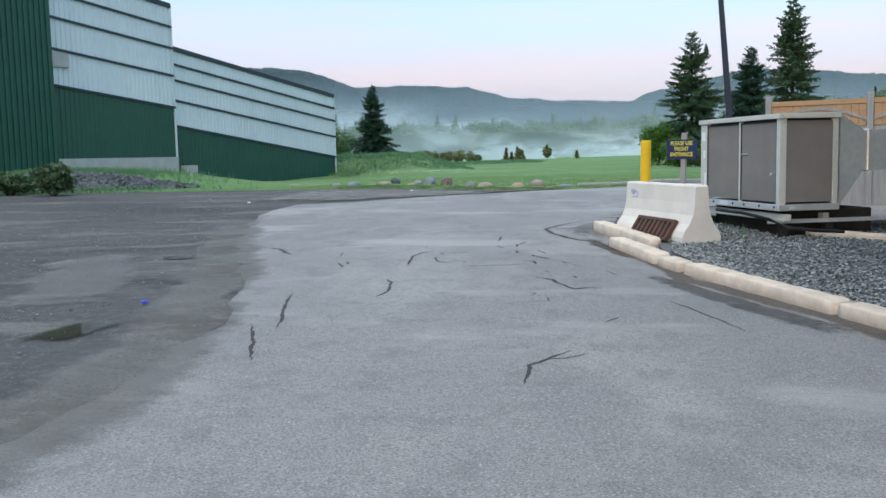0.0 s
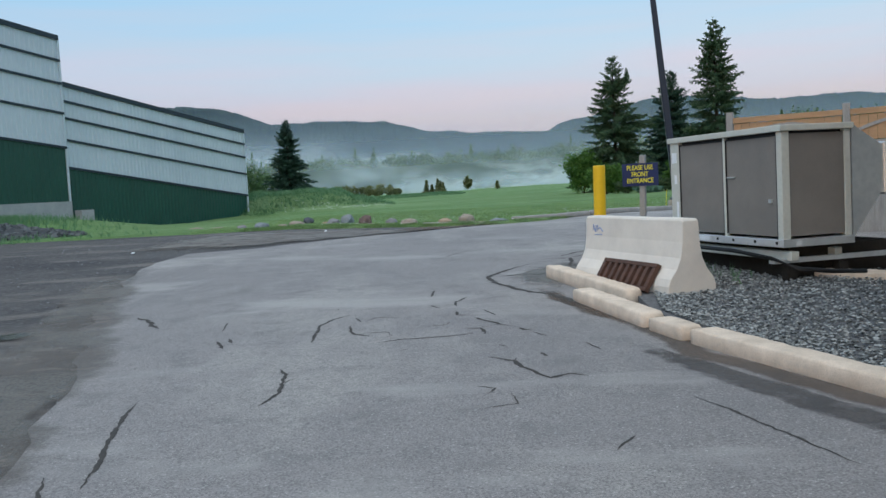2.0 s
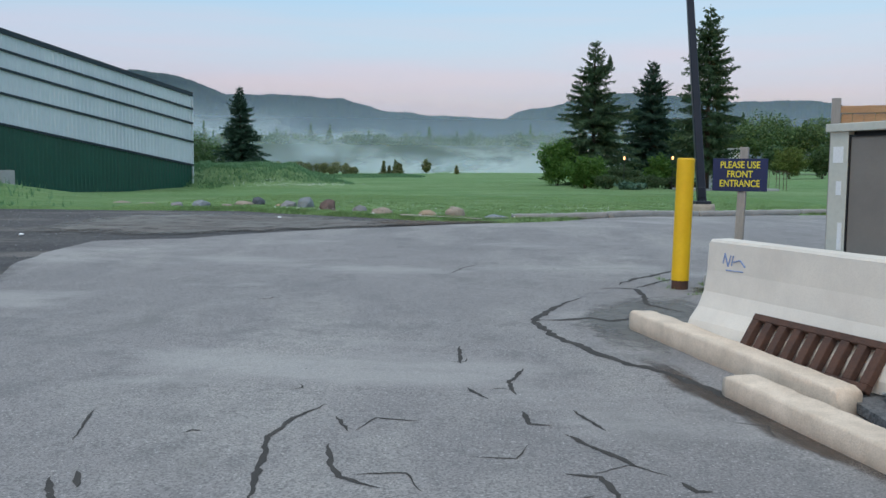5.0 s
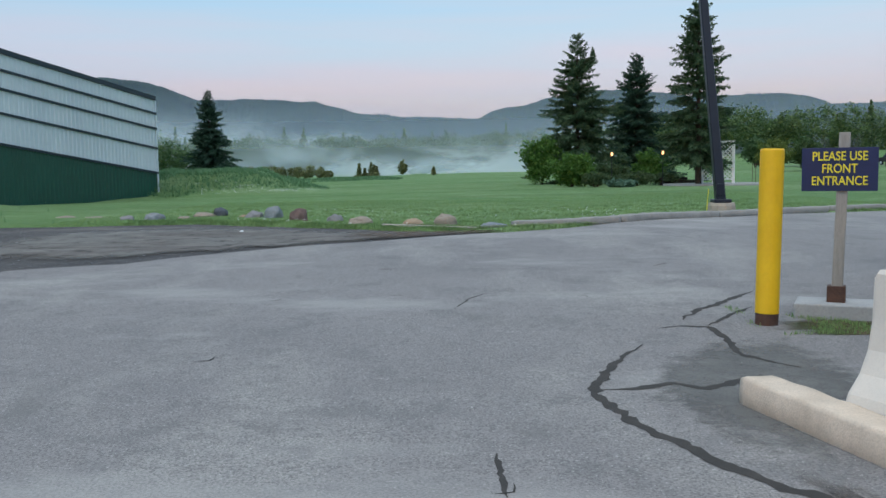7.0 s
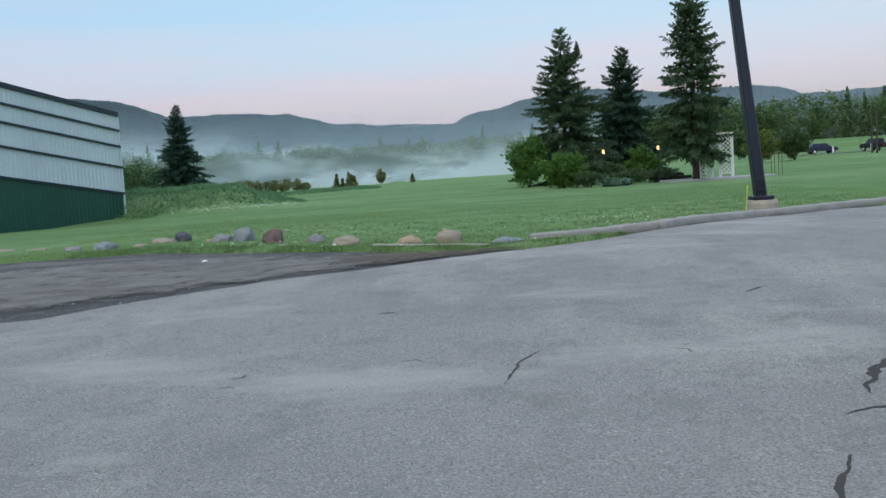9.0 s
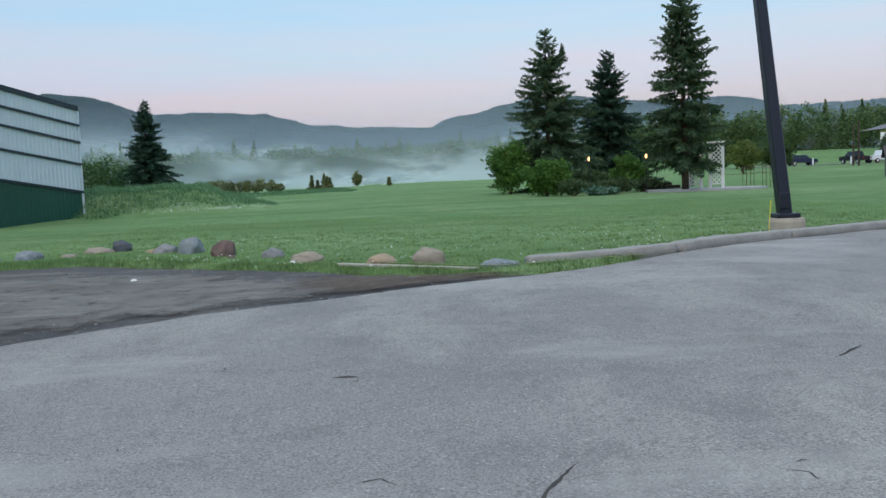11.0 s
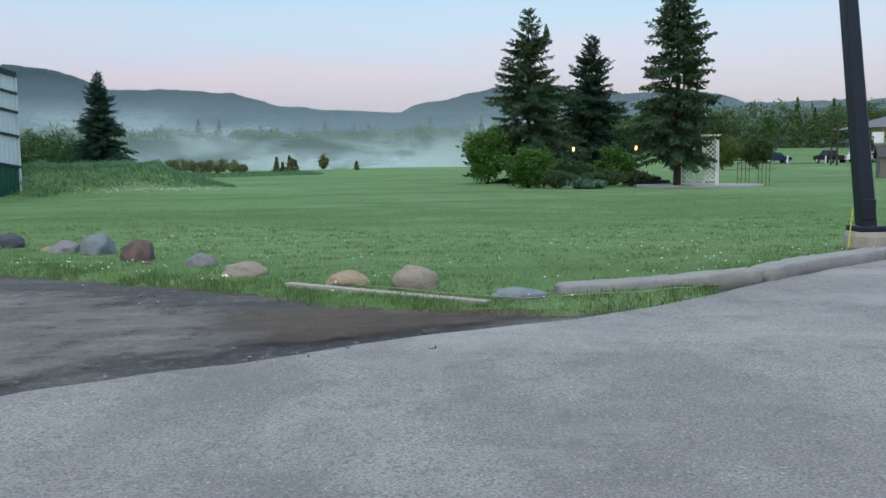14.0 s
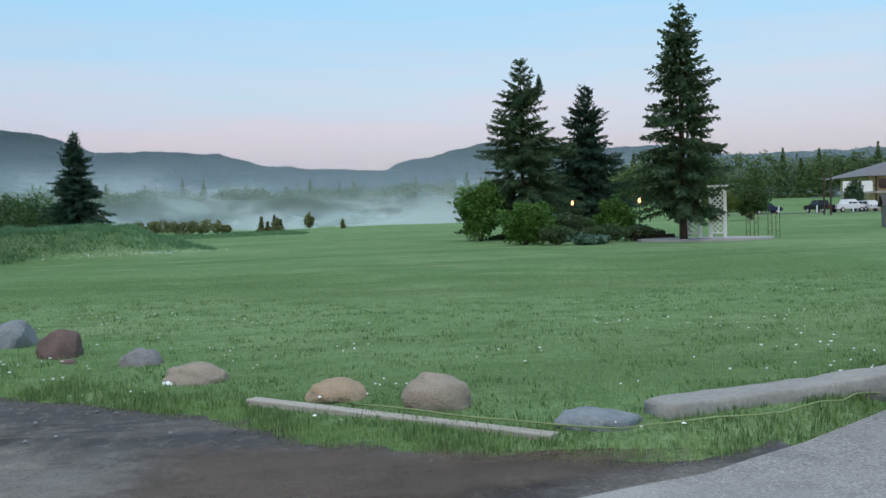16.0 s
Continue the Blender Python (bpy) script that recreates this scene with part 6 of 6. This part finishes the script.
def trellis(x, y, ang):
    """A white lattice panel between two posts under a cornice."""
    ob = thing("trellis", pose(x, y, 0.555, 0, 0, ang), "white-painted lattice trellis panel on the patio", "trellis", "trellises on the patio")
    for s in (-0.3, 0.3):
        part("post", box((s - 0.07, -0.07, 0), (s + 0.07, 0.07, 2.2), 0.006), M_WHITEP, ob)
    part("cap_rail", box((-0.44, -0.09, 2.2), (0.44, 0.09, 2.29), 0.01), M_WHITEP, ob)
    part("rail", box((-0.25, -0.03, 1.05), (0.25, 0.03, 1.13)), M_WHITEP, ob)
    part("rail", box((-0.25, -0.03, 0.18), (0.25, 0.03, 0.26)), M_WHITEP, ob)
    for s in (-1, 1):
        for k in range(-3, 10):
            z0 = 0.26 + k * 0.22
            a, b = (-0.25, z0), (0.25, z0 + 0.5)
            lo, hi = 0.26, 2.2
            if b[1] < lo or a[1] > hi:
                continue
            ta = max(0, (lo - a[1]) / 0.5)
            tb = min(1, (hi - a[1]) / 0.5)
            p, q = (-0.25 + 0.5 * ta, a[1] + 0.5 * ta), (-0.25 + 0.5 * tb, a[1] + 0.5 * tb)
            if tb - ta < 0.1:
                continue
            bm = bmesh.new()
            w = 0.017
            vs = [(s * p[0] - w, p[1] + w * s), (s * p[0] + w, p[1] - w * s), (s * q[0] + w, q[1] - w * s), (s * q[0] - w, q[1] + w * s)]
            y0 = -0.012 if s < 0 else 0.002
            lo_v = [bm.verts.new((vx, y0, vz)) for vx, vz in vs]
            hi_v = [bm.verts.new((vx, y0 + 0.01, vz)) for vx, vz in vs]
            bm.faces.new(lo_v)
            bm.faces.new(hi_v[::-1])
            for j in range(4):
                bm.faces.new((lo_v[j], hi_v[j], hi_v[(j + 1) % 4], lo_v[(j + 1) % 4]))
            bmesh.ops.recalc_face_normals(bm, faces=bm.faces)
            part("slat", bm, M_WHITEP, ob)
    return ob


trellis(11.35, 60.3, -10)
trellis(12.3, 59.9, -24)


def garden_arch():
    ob = thing("garden_arch", pose(14.7, 60.6, 0.42), "dark metal garden frame of thin uprights", "garden arch")
    for x, y in ((-0.75, 0), (-0.25, 0.3), (0.25, 0), (0.75, 0.3)):
        for dx in (-0.09, 0.09):
            part("upright", tube([(x + dx, y, -0.05), (x + dx, y, 1.15)], 0.014, 6), M_RUST, ob)
        for z in (0.35, 0.75, 1.1):
            part("rung", tube([(x - 0.09, y, z), (x + 0.09, y, z)], 0.009, 5), M_RUST, ob)
    part("crossbar", tube([(-0.84, 0, 1.15), (0.0, 0.1, 1.15), (0.84, 0.3, 1.15)], 0.014, 6), M_RUST, ob)


garden_arch()


def timber_edging():
    """Low stacked garden timbers that hold the bed beside the patio."""
    ob = thing("timber_edging", pose(10.1, 61.8, 0.45, 0, 0, 14), "low dark stacked timbers edging the flower bed", "garden edging")
    for k, (x0, x1, y, z) in enumerate(((-1.1, 1.2, 0.0, 0.0), (-1.0, 1.05, 0.07, 0.15), (-1.15, 0.6, 0.13, 0.30))):
        part("timber", box((x0, y - 0.08, z - (0.1 if k == 0 else 0)), (x1, y + 0.08, z + 0.145), 0.02), M_TIMBER_SHADE, ob)


timber_edging()


def garden_light(x, y, z, gz):
    ob = thing("garden_lantern", pose(x, y, gz), "small warm lit lantern on a dark stake", "lantern", "garden lanterns")
    part("stake", tube([(0, 0, -0.05), (0, 0, z - gz - 0.1)], 0.02, 6), M_POLE, ob)
    part("lamp_glass", tube([(0, 0, z - gz - 0.1), (0, 0, z - gz - 0.02), (0, 0, z - gz + 0.1)], [0.04, 0.06, 0.04], 10), WARM, ob, "glowing amber glass", True)
    part("cap", tube([(0, 0, z - gz + 0.1), (0, 0, z - gz + 0.15)], [0.09, 0.02], 10), M_POLE, ob)


WARM = glowing("amber_glass", (1.0, 0.5, 0.2), 3.0)
garden_light(6.45, 62.3, 2.25, 0.42)
garden_light(8.75, 59.6, 2.25, 0.42)


# ---------------------------------------------------------------- beyond the lawn: shed, willows, cars, lodge
def shed():
    ob = thing("garden_shed", pose(29.6, 74, H(29.6, 74), 0, 0, -20), "small grey-brown wooden shed with a dark pitched roof", "shed")
    M = mat("shed_boards", (0.22, 0.19, 0.17), (0.18, 0.155, 0.14), (0.13, 0.11, 0.1), scale=2, fine=20, rough=0.8, stretch=(4, 4, 0.5), bump=0.3)
    R = mat("shed_roofing", (0.085, 0.08, 0.085), (0.065, 0.062, 0.066), rough=0.9, bump=0.4, scale=3)
    bm = bmesh.new()
    prof = [(-0.85, -0.1), (0.85, -0.1), (0.85, 1.35), (0, 2.0), (-0.85, 1.35)]
    f = [bm.verts.new((-1.3, y, z)) for y, z in prof]
    g = [bm.verts.new((1.9, y, z)) for y, z in prof]
    bm.faces.new(f)
    bm.faces.new(g[::-1])
    for k in range(5):
        bm.faces.new((f[k], g[k], g[(k + 1) % 5], f[(k + 1) % 5]))
    bmesh.ops.recalc_face_normals(bm, faces=bm.faces)
    part("wall_shell", bm, M, ob)
    for s in (-1, 1):
        part("roof_panel", box((-1.5, -0.02, -0.03), (2.1, 1.22, 0.03), 0, pose(0, 0, 2.04) @ (pose(0, 0, 0, 0, 0, 0 if s > 0 else 180) @ pose(0, 0, 0, -37, 0, 0)) @ pose(0 if s > 0 else -0.6, 0, 0)), R, ob, "dark shingled roof slope")
    part("corner_board", box((-1.34, -0.9, -0.05), (-1.26, -0.8, 1.34)), M, ob)
    part("corner_board", box((1.84, -0.9, -0.05), (1.92, -0.8, 1.34)), M, ob)


shed()
shrub("willow", 30.3, 106, H(30, 106), 2.1, 1.8, 3.8, foliage("willow_leaves", (0.09, 0.14, 0.03), (0.17, 0.22, 0.06)), 9000, 0.09, 41, "rounded olive-green weeping shrub")
shrub("willow", 33.9, 106.5, H(33.9, 106.5), 2.2, 1.8, 3.6, foliage("dark_willow_leaves", (0.04, 0.08, 0.03), (0.085, 0.14, 0.045)), 9000, 0.09, 42, "dark green weeping shrub on a low trunk")
shrub("bush", 36.0, 78.5, H(35, 78), 1.9, 1.5, 3.0, M_LEAF2, 4200, 0.09, 43, "rounded dark shrub behind the shed")
shrub("bush", 42, 128, H(42, 128), 2.2, 2.0, 4.2, M_WOODS, 2600, 0.2, 44, "leafy shrub at the edge of the car park")
shrub("bush", 37, 133, H(37, 133), 2.0, 1.8, 4.6, M_WOODS, 2600, 0.2, 45, "leafy shrub at the edge of the car park")

park = patch("pavement_car_park", ((44, 148), (60, 145), (80, 142), (120, 138), (120, 158), (80, 162), (58, 164), (46, 163)), M_PAVE, 0.10, None, 0.3, 13)
tagged(park, "grey asphalt car park beyond the lawn", "car park", kind="structure")


def car(x, y, ang, paint, label, pickup=False):
    z = H(x, y) + 0.10
    ob = thing("pickup_truck" if pickup else "car", pose(x, y, z, 0, 0, ang), label, "truck" if pickup else "car")
    ln = 5.4 if pickup else 4.5
    h = 1.85 if pickup else 1.6
    if pickup:
        side = [(-2.7, 0.45), (2.7, 0.45), (2.7, 0.95), (2.5, 1.08), (1.35, 1.15), (0.75, h), (-0.75, h), (-0.95, 1.12), (-2.7, 1.10)]
    else:
        side = [(-2.2, 0.4), (2.25, 0.4), (2.25, 0.8), (2.1, 0.92), (1.15, 1.02), (0.5, h), (-1.5, h), (-2.05, 1.05), (-2.2, 0.9)]
    bm = bmesh.new()
    a = [bm.verts.new((px, -0.9 if pz < 1.2 else -0.72, pz)) for px, pz in side]
    b = [bm.verts.new((px, 0.9 if pz < 1.2 else 0.72, pz)) for px, pz in side]
    bm.faces.new(a)
    bm.faces.new(b[::-1])
    n = len(side)
    for k in range(n):
        bm.faces.new((a[k], b[k], b[(k + 1) % n], a[(k + 1) % n]))
    bmesh.ops.recalc_face_normals(bm, faces=bm.faces)
    part("body", bm, paint, ob)
    if pickup:
        wins = [((-0.62, 1.2), (0.0, 1.2), (0.0, 1.72), (-0.55, 1.72)), ((0.08, 1.2), (0.98, 1.2), (0.66, 1.72), (0.08, 1.72))]
    else:
        wins = [((-1.75, 1.08), (-0.65, 1.08), (-0.65, 1.48), (-1.45, 1.48)), ((-0.55, 1.08), (0.85, 1.08), (0.42, 1.48), (-0.55, 1.48))]
    for s in (-1, 1):
        for w in wins:
            bm = bmesh.new()
            vs = [bm.verts.new((px, s * ((0.9 if pz < 1.15 else 0.9 - (pz - 1.15) * 0.3) + 0.012), pz)) for px, pz in w]
            bm.faces.new(vs if s < 0 else vs[::-1])
            part("window", bm, M_GLASSY, ob, "dark tinted glass")
    for wx in ((-1.75, 1.7) if pickup else (-1.4, 1.45)):
        for s in (-1, 1):
            tyre = part("wheel", tube([(wx, s * 0.68, 0.34), (wx, s * 0.93, 0.34)], 0.35, 18), M_BLACK, ob, "black tyre")
            part("rim", tube([(wx, s * 0.93, 0.34), (wx, s * 0.945, 0.34)], 0.2, 12), M_DUCT, tyre, "pale metal rim")
    for s in (-0.65, 0.65):
        part("headlight", box((side[2][0] - 0.03, s - 0.15, 0.68), (side[2][0] + 0.02, s + 0.15, 0.82)), M_WHITEP, ob)
        part("tail_light", box((side[0][0] - 0.02, s - 0.1, 0.75), (side[0][0] + 0.03, s + 0.1, 0.95)), M_REDL, ob)
    return ob


M_GLASSY = mat("tinted_glass", (0.015, 0.018, 0.02), rough=0.12, bump=0.0, spec=0.6)
M_REDL = mat("red_lens", (0.35, 0.02, 0.02), rough=0.3, bump=0.0)
car(57.0, 155, 0, mat("dark_blue_paint", (0.012, 0.022, 0.06), (0.010, 0.018, 0.05), rough=0.3, bump=0.0), "dark blue car parked beyond the lawn")
car(64.3, 152.5, 100, mat("black_paint", (0.012, 0.013, 0.015), rough=0.3, bump=0.0), "dark pickup truck parked beside a white one", True)
car(67.8, 151, 14, mat("white_car_paint", (0.75, 0.77, 0.79), (0.7, 0.72, 0.74), rough=0.35, bump=0.0), "white pickup truck in the car park", True)
car(70.9, 152, 100, mat("silver_car_paint", (0.66, 0.67, 0.68), rough=0.35, bump=0.0), "pale silver car in the car park")
for x, y in ((55.8, 148), (61.0, 147), (70.5, 145.5), (74.0, 145), (66.0, 146.3)):
    ob = part("marker_post", box((-0.08, -0.08, -0.1), (0.08, 0.08, 1.15), 0.02), M_WHITEP)
    ob.matrix_world = pose(x, y, H(x, y))
    tagged(ob, "short white wooden marker post at the car park", "post", "car park posts")
for x, y, h in ((48.9, 120, 5.3), (50.2, 124, 5.2), (72, 140, 6.5)):
    ob = part("utility_pole", tube([(0, 0, -0.3), (0, 0, h)], [0.12, 0.09], 8), M_BARK)
    ob.matrix_world = pose(x, y, H(x, y))
    tagged(ob, "slim dark wooden pole beyond the lawn", "pole")


def lodge():
    z = H(90, 168)
    ob = thing("lodge", pose(95, 172, z, 0, 0, -6), "two-storey cream lodge with a grey hipped roof and balconies", "building")
    cream = mat("cream_siding", (0.55, 0.50, 0.30), (0.48, 0.44, 0.27), rough=0.75, bump=0.1)
    roofm = mat("grey_roofing", (0.19, 0.19, 0.20), (0.15, 0.15, 0.16), rough=0.9, bump=0.4, scale=2)
    part("wall", box((-13, -4, -0.5), (26, 8, 6.0)), cream, ob)
    bm = bmesh.new()
    lo = [bm.verts.new(p) for p in ((-15.5, -6.8, 5.9), (28, -6.8, 5.9), (28, 10.5, 5.9), (-15.5, 10.5, 5.9))]
    hi = [bm.verts.new(p) for p in ((-4, 1.8, 9.6), (18, 1.8, 9.6))]
    for q in ((lo[0], lo[1], hi[1], hi[0]), (lo[1], lo[2], hi[1]), (lo[2], lo[3], hi[0], hi[1]), (lo[3], lo[0], hi[0]), tuple(lo[::-1])):
        bm.faces.new(q)
    bmesh.ops.recalc_face_normals(bm, faces=bm.faces)
    part("roof", bm, roofm, ob, "grey hipped roof")
    part("balcony_deck", box((-18, -6.4, 3.05), (26, -4, 3.3)), M_CONC2, ob)
    part("balcony_screen", box((-18.5, -6.5, 3.3), (-13.6, -6.4, 5.1)), M_WHITEP, ob, "white balcony screen")
    for k in range(10):
        part("post", box((-13 + k * 4.2, -6.35, -0.4), (-12.75 + k * 4.2, -6.1, 5.95)), M_BARK, ob)
    part("handrail", box((-13.5, -6.4, 4.25), (26, -6.3, 4.35)), M_BARK, ob)
    for k in range(9):
        for z0 in (0.5, 3.5):
            part("window", box((-11.5 + k * 4.2, -4.06, z0 + 0.3), (-9.8 + k * 4.2, -3.95, z0 + 2.0)), M_GLASSY, ob, "dark window")
    return ob


lodge()
shrub("spruce_bush", 71.5, 156, H(71, 156), 1.8, 1.6, 5.5, M_NEEDLE, 2600, 0.22, 47, "young spruce before the lodge")


# ---------------------------------------------------------------- cedar fence behind the condenser, service box at the arena
def fence():
    a, b = Vector((3.2, 20.6, 0)), Vector((8.8, 18.2, 0))
    d = b - a
    ob = thing("fence", pose(a.x, a.y, H(a.x, a.y), 0, 0, math.degrees(math.atan2(d.y, d.x))), "cedar fence with arched top panels behind the condenser", "fence")
    for k in range(4):
        x = k * 2.0
        part("post", box((x - 0.06, -0.06, -0.1), (x + 0.06, 0.06, 2.26), 0.008), M_WOOD, ob, "pale wooden post")
        part("top_rail", box((x + 0.06, -0.03, 2.05), (x + 1.94, 0.03, 2.15), 0.004), M_CEDAR, ob)
        for j in range(13):
            bx0 = x + 0.07 + j * 0.143
            part("board", box((bx0, -0.012, 1.60), (bx0 + 0.138, 0.012, 2.04), 0.003), M_CEDAR, ob)
        # one plain grey board fills each panel below the cedar
        part("skirt_board", box((x + 0.06, -0.01, -0.05), (x + 1.94, 0.01, 1.59)), M_WOOD, ob, "grey lower boarding below the cedar boards")
        bm = bmesh.new()
        n = 14
        lo = [bm.verts.new((x + 0.06 + 1.88 * i / n, -0.03, 1.70 + 0.24 * math.sin(math.pi * i / n))) for i in range(n + 1)]
        hi = [bm.verts.new((x + 0.06 + 1.88 * i / n, -0.03, 1.76 + 0.24 * math.sin(math.pi * i / n))) for i in range(n + 1)]
        lo2 = [bm.verts.new(v.co + Vector((0, 0.02, 0))) for v in lo]
        hi2 = [bm.verts.new(v.co + Vector((0, 0.02, 0))) for v in hi]
        for i in range(n):
            bm.faces.new((lo[i], lo[i + 1], hi[i + 1], hi[i]))
            bm.faces.new((hi[i], hi[i + 1], hi2[i + 1], hi2[i]))
            bm.faces.new((lo2[i], lo2[i + 1], lo[i + 1], lo[i]))
        part("arch_trim", bm, M_WOOD, ob)


fence()
cab = part("service_box", box((-0.45, -0.5, -0.3), (0.45, 0, 1.0), 0.03), M_CONC2)
cab.matrix_world = pose(B_END.x - WALL_DIR.x * 15.4 + 0.15, B_END.y - WALL_DIR.y * 15.4 - 0.05, 0.25, 0, 0, math.degrees(math.atan2(WALL_DIR.y, WALL_DIR.x)))
tagged(cab, "grey metal service box at the foot of the wall", "service box")

# blue scribble on the barrier, bolts and labels, litter
M_BLUEINK = mat("faded_blue_paint", (0.16, 0.25, 0.5), (0.3, 0.38, 0.55), rough=0.7, bump=0.0, scale=20)
for k, (x0, z0, x1, z1) in enumerate(((-0.92, 0.62, -0.90, 0.70), (-0.90, 0.70, -0.86, 0.60), (-0.86, 0.60, -0.83, 0.69), (-0.82, 0.61, -0.80, 0.69), (-0.80, 0.64, -0.72, 0.66), (-0.72, 0.66, -0.66, 0.61), (-0.88, 0.57, -0.68, 0.575))):
    bm = bmesh.new()
    add_tube(bm, [(x0, -0.109, z0), (x1, -0.109, z1)], 0.006, 5)
    part("paint_mark", bm, M_BLUEINK, bar, "faded blue paint scribble")
for k, (x, y, m) in enumerate(((-5.0, 8.9, mat("blue_foil", (0.05, 0.08, 0.6), rough=0.3, bump=0.0)), (-9.5, 22.5, M_WHITEP), (-6.2, 27.3, M_WHITEP), (-4.3, 28.6, M_WHITEP))):
    bm = bmesh.new()
    bmesh.ops.create_icosphere(bm, subdivisions=2, radius=0.04)
    for v in bm.verts:
        v.co = v.co * (1 + 0.5 * noise.noise(v.co * 30 + Vector((k, 0, 0))))
        v.co.z *= 0.5
    ob = part("litter", bm, m)
    ob.matrix_world = pose(x, y, max(H(x, y), turf(x, y)) + 0.012)
    tagged(ob, "crumpled scrap of litter on the ground", "litter")
spots = []
for _ in range(330):
    x = rng.uniform(-7, 4)
    y = lawn_y(x) + 0.2 + rng.random() ** 1.6 * 5
    if noise.noise((x * 0.8, y * 0.8, 2)) > -0.05:
        spots.append((x, y, turf(x, y) + 0.055, rng.uniform(0.008, 0.016)))
stones("clover_flowers", spots, M_WHITEP, "white clover flowers in the lawn", 39)
